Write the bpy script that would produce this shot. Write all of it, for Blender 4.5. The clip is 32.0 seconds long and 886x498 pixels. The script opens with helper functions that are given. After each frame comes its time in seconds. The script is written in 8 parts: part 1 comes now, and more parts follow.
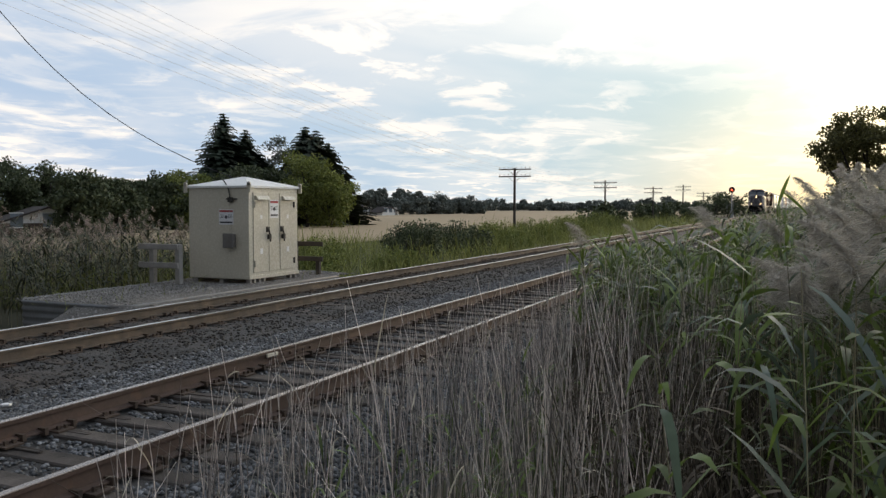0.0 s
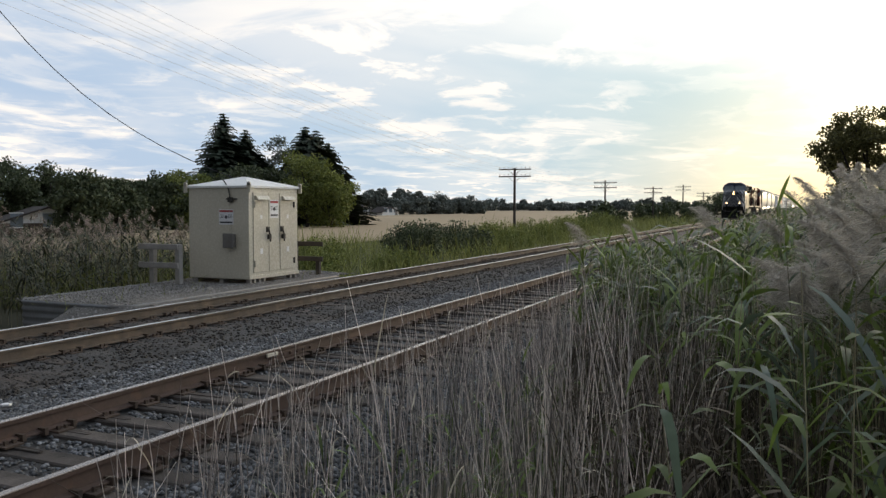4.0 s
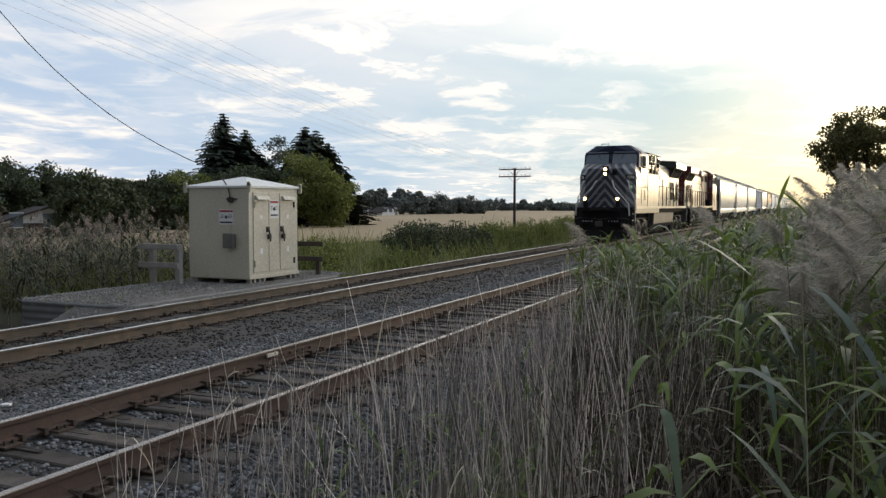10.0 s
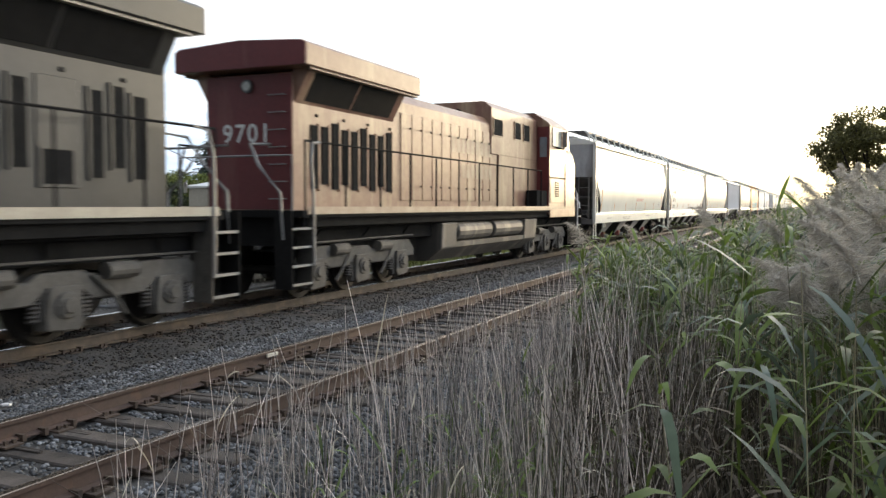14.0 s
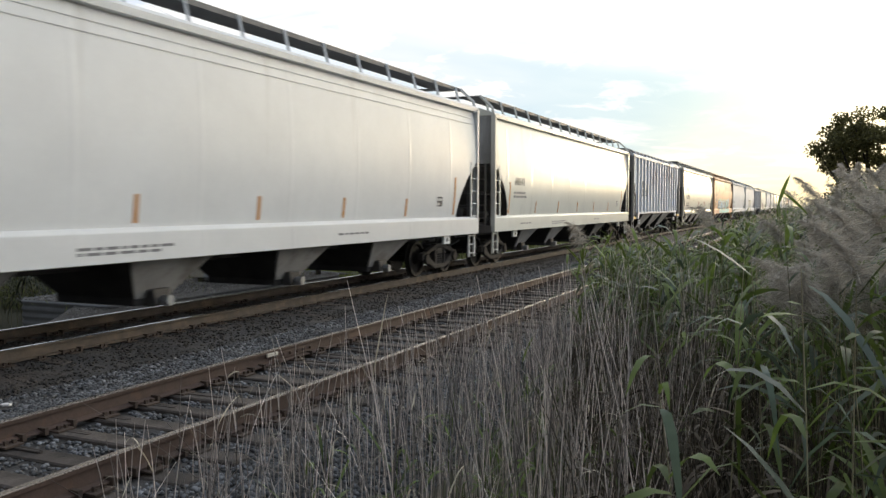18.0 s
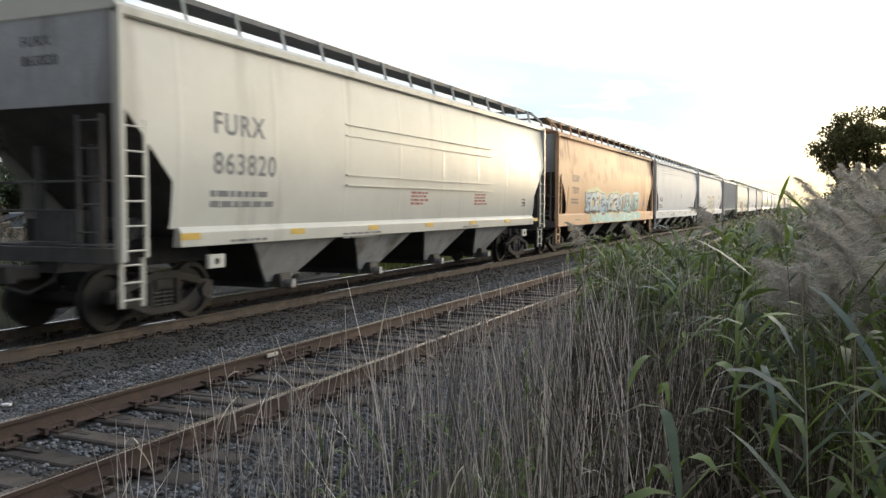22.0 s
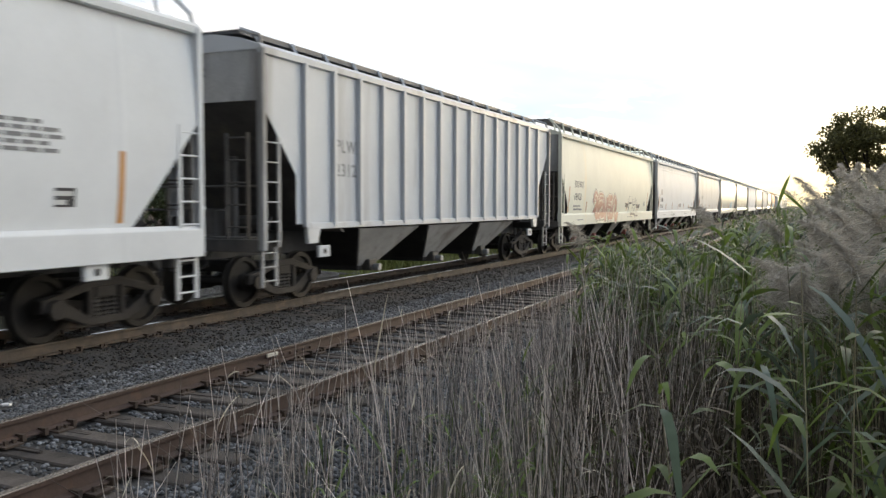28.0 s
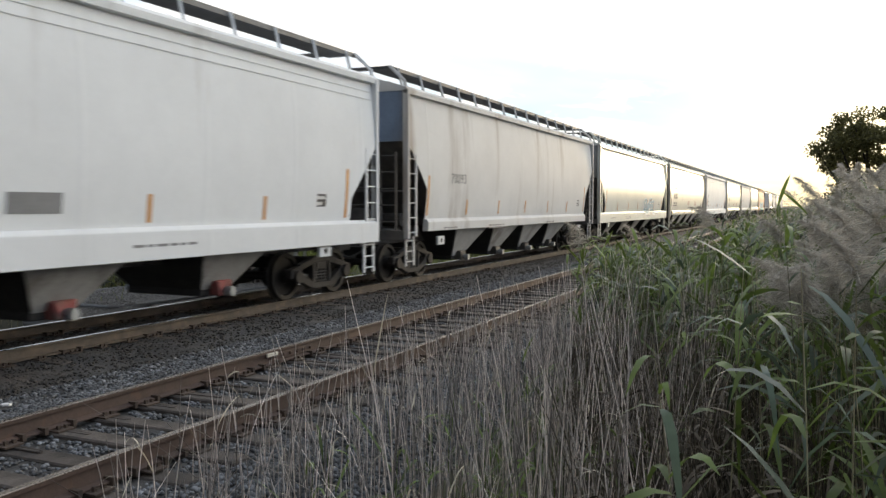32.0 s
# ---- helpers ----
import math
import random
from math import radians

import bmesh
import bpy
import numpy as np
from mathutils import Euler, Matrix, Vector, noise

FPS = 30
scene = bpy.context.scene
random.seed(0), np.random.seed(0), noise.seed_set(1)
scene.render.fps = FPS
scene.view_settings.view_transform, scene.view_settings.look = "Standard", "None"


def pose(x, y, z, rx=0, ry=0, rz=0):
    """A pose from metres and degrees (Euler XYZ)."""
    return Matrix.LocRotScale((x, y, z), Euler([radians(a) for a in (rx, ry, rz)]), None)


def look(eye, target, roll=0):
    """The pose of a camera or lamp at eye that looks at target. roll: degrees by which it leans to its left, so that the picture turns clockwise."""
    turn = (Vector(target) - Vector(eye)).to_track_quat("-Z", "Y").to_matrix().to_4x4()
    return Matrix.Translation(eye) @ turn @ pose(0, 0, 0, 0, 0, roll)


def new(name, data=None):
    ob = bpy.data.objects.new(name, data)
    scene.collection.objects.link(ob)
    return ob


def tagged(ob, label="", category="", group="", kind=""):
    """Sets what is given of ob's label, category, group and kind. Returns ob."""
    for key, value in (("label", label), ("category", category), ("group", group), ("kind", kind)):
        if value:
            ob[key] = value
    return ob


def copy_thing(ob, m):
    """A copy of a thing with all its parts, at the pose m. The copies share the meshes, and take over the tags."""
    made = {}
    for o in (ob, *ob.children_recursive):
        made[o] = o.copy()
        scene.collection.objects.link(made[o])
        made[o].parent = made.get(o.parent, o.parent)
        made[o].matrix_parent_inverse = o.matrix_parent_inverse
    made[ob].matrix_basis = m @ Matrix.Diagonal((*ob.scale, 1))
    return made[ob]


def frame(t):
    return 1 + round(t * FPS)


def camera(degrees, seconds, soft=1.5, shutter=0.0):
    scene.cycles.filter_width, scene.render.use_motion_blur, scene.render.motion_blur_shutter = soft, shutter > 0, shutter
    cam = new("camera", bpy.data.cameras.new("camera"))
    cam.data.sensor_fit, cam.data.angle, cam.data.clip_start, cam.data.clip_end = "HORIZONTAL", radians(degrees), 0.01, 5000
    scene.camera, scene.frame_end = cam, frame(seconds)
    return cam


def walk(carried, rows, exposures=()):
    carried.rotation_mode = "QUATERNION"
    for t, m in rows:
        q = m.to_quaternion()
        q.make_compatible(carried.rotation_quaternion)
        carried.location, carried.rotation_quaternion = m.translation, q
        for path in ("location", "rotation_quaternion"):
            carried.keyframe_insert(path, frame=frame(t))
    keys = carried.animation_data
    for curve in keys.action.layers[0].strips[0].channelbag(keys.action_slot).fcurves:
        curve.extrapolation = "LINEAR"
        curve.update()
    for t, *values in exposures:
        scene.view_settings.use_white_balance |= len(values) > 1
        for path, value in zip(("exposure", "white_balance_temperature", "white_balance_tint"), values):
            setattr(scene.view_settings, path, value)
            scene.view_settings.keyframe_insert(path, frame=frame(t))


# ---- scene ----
# World axes: +y runs along the railway away from the camera, x across it, z = 0 on the main line's rail head.
MAIN, SIDE, SIDE_Z = -10.03, -5.261, 0.061      # track centre lines, siding's rail height
SPEED, NOSE0 = 13.519, 179.54                   # train: metres a second, headlamp's y at the start

# ---- camera ----
EYE, YAW, TILT = (0.0, 0.0, 1.83), radians(23.681), radians(2.99)
AIM = (-math.sin(YAW) * math.cos(TILT), EYE[1] + math.cos(YAW) * math.cos(TILT), EYE[2] - math.sin(TILT))
cam = camera(55.78, 32.0, soft=1.4, shutter=0.25)
walk(cam, [(0, look(EYE, AIM, 0.08)), (32, look(EYE, AIM, 0.08))],
     exposures=[(t, e, 6950, 13) for t, e in ((0, 0.05), (10.5, 0.08), (11.8, 0.34), (13.0, 0.84), (14.5, 0.92), (17, 0.30), (20, 0.30), (23.5, 0.56), (32, 0.50))])

# ---- world, sun ----
SUN_AZ, SUN_EL = 4.0, 4.2                        # degrees right of the track's direction, above the horizon


def make_world():
    w = bpy.data.worlds.new("sky")
    w.use_nodes = True
    scene.world = w
    nt = w.node_tree
    nd, ln = nt.nodes, nt.links
    nd.clear()
    out, bg = nd.new("ShaderNodeOutputWorld"), nd.new("ShaderNodeBackground")
    sky = nd.new("ShaderNodeTexSky")
    sky.sky_type, sky.sun_disc = "NISHITA", False
    sky.sun_elevation, sky.sun_rotation = radians(SUN_EL), radians(SUN_AZ)
    sky.altitude, sky.air_density, sky.dust_density, sky.ozone_density = 100, 1.0, 2.0, 1.5
    # broken cloud sheet: the sky's direction is laid on a plane overhead, so clouds flatten towards the horizon
    co, sep = nd.new("ShaderNodeTexCoord"), nd.new("ShaderNodeSeparateXYZ")
    ln.new(co.outputs["Generated"], sep.inputs[0])

    def mth(op, a, b=None, clamp=False):
        m = nd.new("ShaderNodeMath")
        m.operation, m.use_clamp = op, clamp
        for i, v in enumerate((a, b)):
            if v is None:
                continue
            if isinstance(v, (int, float)):
                m.inputs[i].default_value = v
            else:
                ln.new(v, m.inputs[i])
        return m.outputs[0]

    up = mth("ADD", mth("MAXIMUM", sep.outputs[2], 0.0), 0.09)
    px, py = mth("DIVIDE", sep.outputs[0], up), mth("DIVIDE", sep.outputs[1], up)
    comb = nd.new("ShaderNodeCombineXYZ")
    ln.new(px, comb.inputs[0])
    ln.new(py, comb.inputs[1])

    def cloud(scale, detail, rough, dist, lo, hi, shift):
        n, mp, r = nd.new("ShaderNodeTexNoise"), nd.new("ShaderNodeMapping"), nd.new("ShaderNodeMapRange")
        mp.inputs["Location"].default_value = shift
        mp.inputs["Rotation"].default_value = (0, 0, radians(25))
        mp.inputs["Scale"].default_value = (1.0, 0.8, 1)
        ln.new(comb.outputs[0], mp.inputs[0])
        ln.new(mp.outputs[0], n.inputs["Vector"])
        n.inputs["Scale"].default_value, n.inputs["Detail"].default_value = scale, detail
        n.inputs["Roughness"].default_value, n.inputs["Distortion"].default_value = rough, dist
        r.inputs["From Min"].default_value, r.inputs["From Max"].default_value = lo, hi
        r.interpolation_type = "SMOOTHSTEP"
        ln.new(n.outputs["Fac"], r.inputs["Value"])
        return r.outputs[0]

    broad = cloud(0.40, 5, 0.55, 0.4, 0.42, 0.60, (3.1, 1.7, 0))
    fine = cloud(2.3, 7, 0.6, 0.35, 0.50, 0.62, (0.4, 7.3, 2))
    streak = cloud(0.8, 6, 0.6, 1.0, 0.50, 0.64, (9.2, 2.2, 5))
    cover = mth("ADD", mth("ADD", mth("MULTIPLY", broad, 0.34), mth("MULTIPLY", mth("MULTIPLY", fine, mth("ADD", broad, 0.25)), 0.70)), mth("MULTIPLY", streak, 0.45), True)
    # the sun's side of the sky is brighter through the thin cloud
    dot = nd.new("ShaderNodeVectorMath")
    dot.operation = "DOT_PRODUCT"
    a, e = radians(SUN_AZ), radians(SUN_EL)
    ln.new(co.outputs["Generated"], dot.inputs[0])
    dot.inputs[1].default_value = (math.sin(a) * math.cos(e), math.cos(a) * math.cos(e), math.sin(e))
    near = mth("POWER", mth("MAXIMUM", dot.outputs["Value"], 0.0), 7.0)
    core = mth("POWER", mth("MAXIMUM", dot.outputs["Value"], 0.0), 110.0)
    band = mth("POWER", mth("MAXIMUM", dot.outputs["Value"], 0.0), 28.0)
    # thicker bright cloud high over the sun's side
    high = nd.new("ShaderNodeMapRange")
    high.interpolation_type = "SMOOTHSTEP"
    high.inputs["From Min"].default_value, high.inputs["From Max"].default_value = 0.11, 0.24
    ln.new(sep.outputs[2], high.inputs["Value"])
    veil = mth("MULTIPLY", high.outputs[0], near)
    cover = mth("ADD", cover, mth("MULTIPLY", veil, 1.1), True)
    bright = mth("ADD", mth("ADD", mth("ADD", 1.18, mth("MULTIPLY", veil, 0.4)), mth("MULTIPLY", band, 0.25)), mth("MULTIPLY", core, 1.2))

    def mix(fac, c1, c2, blend="MIX"):
        m = nd.new("ShaderNodeMix")
        m.data_type, m.blend_type = "RGBA", blend
        for i, v in ((0, fac), (6, c1), (7, c2)):
            if isinstance(v, (int, float)):
                m.inputs[i].default_value = v
            elif isinstance(v, tuple):
                m.inputs[i].default_value = (*v, 1)
            else:
                ln.new(v, m.inputs[i])
        return m.outputs[2]

    clear = mix(1.0, sky.outputs[0], (0.115, 0.115, 0.115), "MULTIPLY")
    blue = mix(near, (0.52, 0.70, 0.95), (0.56, 0.83, 0.92))
    haze = mix(0.95, clear, blue)
    tint = mix(core, (0.99, 0.975, 0.935), (1.0, 0.88, 0.62))
    white = nd.new("ShaderNodeVectorMath")
    white.operation = "SCALE"
    ln.new(tint, white.inputs[0])
    ln.new(bright, white.inputs["Scale"])
    thin = mth("SUBTRACT", 0.9, mth("MULTIPLY", band, 0.25))
    lit = mix(mth("MULTIPLY", cover, thin), haze, white.outputs[0])
    # warm belt along the horizon under the sun
    low = mth("POWER", mth("SUBTRACT", 1.0, mth("MULTIPLY", mth("MAXIMUM", sep.outputs[2], 0.0), 5.5), True), 2.0)
    wide = mth("POWER", mth("MAXIMUM", dot.outputs["Value"], 0.0), 45.0)
    lit = mix(mth("MULTIPLY", mth("MULTIPLY", low, wide), 1.5, True), lit, (1.12, 0.98, 0.62))
    glow = nd.new("ShaderNodeVectorMath")
    glow.operation = "SCALE"
    glow.inputs[0].default_value = (1.0, 0.80, 0.45)
    ln.new(mth("MULTIPLY", core, 0.5), glow.inputs["Scale"])
    total = mix(1.0, lit, glow.outputs[0], "ADD")
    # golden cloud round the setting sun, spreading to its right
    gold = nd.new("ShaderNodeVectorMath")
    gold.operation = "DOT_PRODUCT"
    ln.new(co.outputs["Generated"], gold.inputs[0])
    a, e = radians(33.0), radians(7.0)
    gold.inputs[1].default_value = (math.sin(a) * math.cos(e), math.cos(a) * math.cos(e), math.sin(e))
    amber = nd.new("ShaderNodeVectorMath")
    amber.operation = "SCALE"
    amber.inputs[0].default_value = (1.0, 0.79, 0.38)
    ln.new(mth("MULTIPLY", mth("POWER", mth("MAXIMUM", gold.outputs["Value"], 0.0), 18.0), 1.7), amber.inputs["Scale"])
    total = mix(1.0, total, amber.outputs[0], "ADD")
    # the sky opposite the low sun is dimmer
    side = nd.new("ShaderNodeMapRange")
    side.interpolation_type = "SMOOTHSTEP"
    for k, v in (("From Min", -0.9), ("From Max", 0.3), ("To Min", 0.31), ("To Max", 0.88)):
        side.inputs[k].default_value = v
    ln.new(dot.outputs["Value"], side.inputs["Value"])
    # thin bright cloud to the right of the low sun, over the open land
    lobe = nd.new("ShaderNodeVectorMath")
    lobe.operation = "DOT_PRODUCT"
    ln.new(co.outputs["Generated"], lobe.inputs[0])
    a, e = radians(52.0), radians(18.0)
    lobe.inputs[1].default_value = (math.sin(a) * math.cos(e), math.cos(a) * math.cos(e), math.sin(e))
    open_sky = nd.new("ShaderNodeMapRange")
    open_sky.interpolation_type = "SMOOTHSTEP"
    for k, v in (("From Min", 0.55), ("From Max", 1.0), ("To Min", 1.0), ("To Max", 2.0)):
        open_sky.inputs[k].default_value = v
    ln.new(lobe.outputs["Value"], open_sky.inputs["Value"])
    dim = nd.new("ShaderNodeVectorMath")
    dim.operation = "SCALE"
    ln.new(total, dim.inputs[0])
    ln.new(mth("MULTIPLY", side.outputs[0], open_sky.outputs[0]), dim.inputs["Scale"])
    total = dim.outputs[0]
    ln.new(total, bg.inputs["Color"])
    bg.inputs["Strength"].default_value = 1.0
    ln.new(bg.outputs[0], out.inputs[0])


make_world()
sun = new("sun", bpy.data.lights.new("sun", "SUN"))
sun.data.energy, sun.data.angle, sun.data.color = 1.0, radians(5.0), (1.0, 0.80, 0.52)
sun.matrix_world = look((0, 0, 60), (-math.sin(radians(SUN_AZ)) * 100, -math.cos(radians(SUN_AZ)) * 100,
                                     60 - math.tan(radians(SUN_EL)) * 100))


# ---- materials ----
def M(name, c1, c2=None, rough=0.75, metal=0.0, s1=2.0, s2=30.0, bump=0.15, stain=None, amount=0.0, stain_scale=1.2,
      streak=False, rand=0.0, island=0.0, spec=0.4, through_light=0.0, grain=0.5):
    """Painted or natural surface: two colours mixed by coarse and fine noise, an optional stain colour (streak: runs
    downwards), small relief, and a random tone for each object or island."""
    m = bpy.data.materials.new(name)
    m.use_nodes = True
    nt = m.node_tree
    nd, ln = nt.nodes, nt.links
    b = nd["Principled BSDF"]
    c2 = c2 or tuple(v * 0.72 for v in c1)
    co = nd.new("ShaderNodeTexCoord")

    def noise_tex(scale, detail=6, stretch=None):
        n = nd.new("ShaderNodeTexNoise")
        n.inputs["Scale"].default_value, n.inputs["Detail"].default_value = scale, detail
        n.inputs["Roughness"].default_value = 0.62
        if stretch:
            mp = nd.new("ShaderNodeMapping")
            mp.inputs["Scale"].default_value = stretch
            ln.new(co.outputs["Object"], mp.inputs[0])
            ln.new(mp.outputs[0], n.inputs["Vector"])
        else:
            ln.new(co.outputs["Object"], n.inputs["Vector"])
        return n.outputs["Fac"]

    def ramp(v, lo, hi, top=1.0):
        r = nd.new("ShaderNodeMapRange")
        r.inputs["From Min"].default_value, r.inputs["From Max"].default_value = lo, hi
        r.inputs["To Max"].default_value = top
        ln.new(v, r.inputs["Value"])
        return r.outputs[0]

    def mix(fac, a, c, blend="MIX"):
        x = nd.new("ShaderNodeMix")
        x.data_type, x.blend_type = "RGBA", blend
        for i, v in ((0, fac), (6, a), (7, c)):
            if isinstance(v, (int, float)):
                x.inputs[i].default_value = v
            elif isinstance(v, tuple):
                x.inputs[i].default_value = (*v, 1)
            else:
                ln.new(v, x.inputs[i])
        return x.outputs[2]

    coarse, fine = noise_tex(s1), noise_tex(s2, 8)
    col = mix(ramp(coarse, 0.32, 0.68), c1, c2)
    col = mix(ramp(fine, 0.35, 0.75, grain), col, tuple(v * 0.7 for v in c2))
    if stain:
        st = noise_tex(stain_scale, 9, (1, 1, 0.12) if streak else None)
        col = mix(ramp(st, 0.66 - amount * 0.3, 0.80 - amount * 0.2), col, stain)
    if rand or island:
        src = nd.new("ShaderNodeObjectInfo").outputs["Random"] if rand else nd.new("ShaderNodeNewGeometry").outputs["Random Per Island"]
        k = rand or island
        r = nd.new("ShaderNodeMapRange")
        r.inputs["To Min"].default_value, r.inputs["To Max"].default_value = 1 - k, 1 + k
        ln.new(src, r.inputs["Value"])
        hs = nd.new("ShaderNodeHueSaturation")
        ln.new(r.outputs[0], hs.inputs["Value"])
        ln.new(col, hs.inputs["Color"])
        col = hs.outputs[0]
    ln.new(col, b.inputs["Base Color"])
    b.inputs["Metallic"].default_value = metal
    b.inputs["Specular IOR Level"].default_value = spec
    rr = nd.new("ShaderNodeMapRange")
    rr.inputs["To Min"].default_value, rr.inputs["To Max"].default_value = max(0.02, rough - 0.08), min(1, rough + 0.1)
    ln.new(fine, rr.inputs["Value"])
    ln.new(rr.outputs[0], b.inputs["Roughness"])
    if bump:
        bp = nd.new("ShaderNodeBump")
        bp.inputs["Strength"].default_value, bp.inputs["Distance"].default_value = bump, 0.02
        ln.new(fine, bp.inputs["Height"])
        ln.new(bp.outputs[0], b.inputs["Normal"])
    if through_light:
        tr, ms = nd.new("ShaderNodeBsdfTranslucent"), nd.new("ShaderNodeMixShader")
        ln.new(col, tr.inputs["Color"])
        ms.inputs[0].default_value = through_light
        ln.new(b.outputs[0], ms.inputs[1])
        ln.new(tr.outputs[0], ms.inputs[2])
        ln.new(ms.outputs[0], nd["Material Output"].inputs[0])
    return m


def glow_mat(name, colour, strength):
    m = bpy.data.materials.new(name)
    m.use_nodes = True
    b = m.node_tree.nodes["Principled BSDF"]
    b.inputs["Base Color"].default_value = (*colour, 1)
    b.inputs["Emission Color"].default_value = (*colour, 1)
    b.inputs["Emission Strength"].default_value = strength
    return m


BALLAST = M("ballast", (0.07, 0.067, 0.064), (0.035, 0.033, 0.031), 0.9, s1=0.7, s2=26, bump=0.9, stain=(0.06, 0.045, 0.035), amount=0.4, stain_scale=0.5)
STONE = M("crushed stone", (0.17, 0.174, 0.18), (0.048, 0.049, 0.052), 0.7, s1=3, s2=40, island=0.85, bump=0.3)
DIRTY_STONE = M("oily crushed stone", (0.06, 0.053, 0.047), (0.032, 0.028, 0.025), 0.9, s1=3, s2=40, island=0.5, bump=0.3)
PAD_STONE = M("pale gravel", (0.27, 0.255, 0.235), (0.14, 0.132, 0.122), 0.9, s1=3, s2=40, island=0.4, bump=0.3)
RAIL = M("weathered rail steel", (0.115, 0.072, 0.055), (0.07, 0.045, 0.036), 0.7, s1=2, s2=40, bump=0.2, stain=(0.16, 0.085, 0.05), amount=0.3, stain_scale=2.5)
RAIL_DIRT = M("dusty brown rail steel", (0.105, 0.08, 0.06), (0.065, 0.05, 0.038), 0.75, s1=2, s2=40, bump=0.2, stain=(0.15, 0.105, 0.07), amount=0.5, stain_scale=2.5)
RAILHEAD = M("polished rail head", (0.62, 0.59, 0.55), (0.50, 0.47, 0.43), 0.24, 1.0, s1=3, s2=50, bump=0.03)
RAILHEAD_DULL = M("dull rail head", (0.34, 0.29, 0.25), (0.22, 0.18, 0.15), 0.26, 0.95, s1=3, s2=50, bump=0.05)
TIE = M("weathered tie wood", (0.115, 0.096, 0.084), (0.045, 0.038, 0.033), 0.9, s1=5, s2=60, bump=0.5, rand=0.3)
DARK_STEEL = M("grimy dark steel", (0.075, 0.065, 0.055), (0.04, 0.035, 0.03), 0.75, s1=3, s2=30, bump=0.2)
EARTH = M("grassy earth", (0.06, 0.06, 0.03), (0.042, 0.037, 0.021), 0.95, s1=0.25, s2=9, bump=0.6)
CROP = M("ripe crop field", (0.33, 0.255, 0.16), (0.27, 0.205, 0.125), 0.95, s1=0.02, s2=1.2, bump=0.5, stain=(0.36, 0.285, 0.18), amount=0.4, stain_scale=0.05)
GALV = M("galvanised steel", (0.40, 0.42, 0.43), (0.30, 0.31, 0.32), 0.5, 0.6, s1=3, s2=30, bump=0.1, stain=(0.24, 0.2, 0.17), amount=0.3)
GREY_WOOD = M("silvered wood", (0.36, 0.34, 0.31), (0.25, 0.23, 0.21), 0.9, s1=4, s2=50, bump=0.4)
POLE_WOOD = M("dark pole wood", (0.085, 0.07, 0.06), (0.05, 0.042, 0.036), 0.9, s1=3, s2=40, bump=0.3)


# ---- mesh helpers ----
def bx(bm, x0, x1, y0, y1, z0, z1):
    vs = [bm.verts.new((x, y, z)) for z in (z0, z1) for x, y in ((x0, y0), (x1, y0), (x1, y1), (x0, y1))]
    for f in ((3, 2, 1, 0), (4, 5, 6, 7), (0, 1, 5, 4), (1, 2, 6, 5), (2, 3, 7, 6), (3, 0, 4, 7)):
        bm.faces.new([vs[i] for i in f])
    return vs


def cyl(bm, p0, p1, r, n=10, r2=None, cap=True):
    p0, p1 = Vector(p0), Vector(p1)
    q = (p1 - p0).to_track_quat("Z", "Y")
    r2 = r if r2 is None else r2
    rings = []
    for p, rad in ((p0, r), (p1, r2)):
        rings.append([bm.verts.new(p + q @ Vector((rad * math.cos(a), rad * math.sin(a), 0))) for a in (2 * math.pi * i / n for i in range(n))])
    for i in range(n):
        bm.faces.new((rings[0][i], rings[0][(i + 1) % n], rings[1][(i + 1) % n], rings[1][i]))
    if cap:
        bm.faces.new(rings[0][::-1])
        bm.faces.new(rings[1])


def tube(bm, pts, r, n=6):
    """One bent tube through all the points."""
    P = [Vector(p) for p in pts]
    rings = []
    for k, p in enumerate(P):
        a = (P[k] - P[k - 1]).normalized() if k else Vector()
        b = (P[k + 1] - P[k]).normalized() if k < len(P) - 1 else Vector()
        d = a + b if (a + b).length > 1e-4 else b
        q = d.to_track_quat("Z", "Y")
        rings.append([bm.verts.new(p + q @ Vector((r * math.cos(t), r * math.sin(t), 0))) for t in (2 * math.pi * i / n for i in range(n))])
    for u, v in zip(rings, rings[1:]):
        near = min(range(n), key=lambda o: (v[o].co - u[0].co).length)
        for i in range(n):
            bm.faces.new((u[i], u[(i + 1) % n], v[(near + i + 1) % n], v[(near + i) % n]))
    bm.faces.new(rings[0][::-1])
    bm.faces.new(rings[-1])


def prism(bm, pts, axis, a, b):
    """A polygon, given in the two other axes in order, drawn out along axis from a to b."""
    def put(p, t):
        c = list(p)
        c.insert("xyz".index(axis), t)
        return bm.verts.new(c)
    A, B = [put(p, a) for p in pts], [put(p, b) for p in pts]
    n = len(pts)
    for i in range(n):
        bm.faces.new((A[i], A[(i + 1) % n], B[(i + 1) % n], B[i]))
    bm.faces.new(A[::-1])
    bm.faces.new(B)


def finish(bm, bev=0.0, smooth=False):
    bmesh.ops.recalc_face_normals(bm, faces=bm.faces)
    if bev:
        sharp = [e for e in bm.edges if len(e.link_faces) == 2 and e.calc_face_angle(0) > 0.6]
        bmesh.ops.bevel(bm, geom=sharp, offset=bev, segments=1, affect="EDGES")
    if smooth:
        for f in bm.faces:
            f.smooth = True


def mesh_of(name, bm, material, bev=0.0, smooth=False):
    finish(bm, bev, smooth)
    me = bpy.data.meshes.new(name)
    bm.to_mesh(me)
    bm.free()
    if material:
        me.materials.append(material)
    return me


def part(name, bm, material, parent, label="", bev=0.0, smooth=False, at=None):
    ob = new(name, mesh_of(name, bm, material, bev, smooth))
    ob.parent = parent
    if at:
        ob.location = at
    return tagged(ob, label)


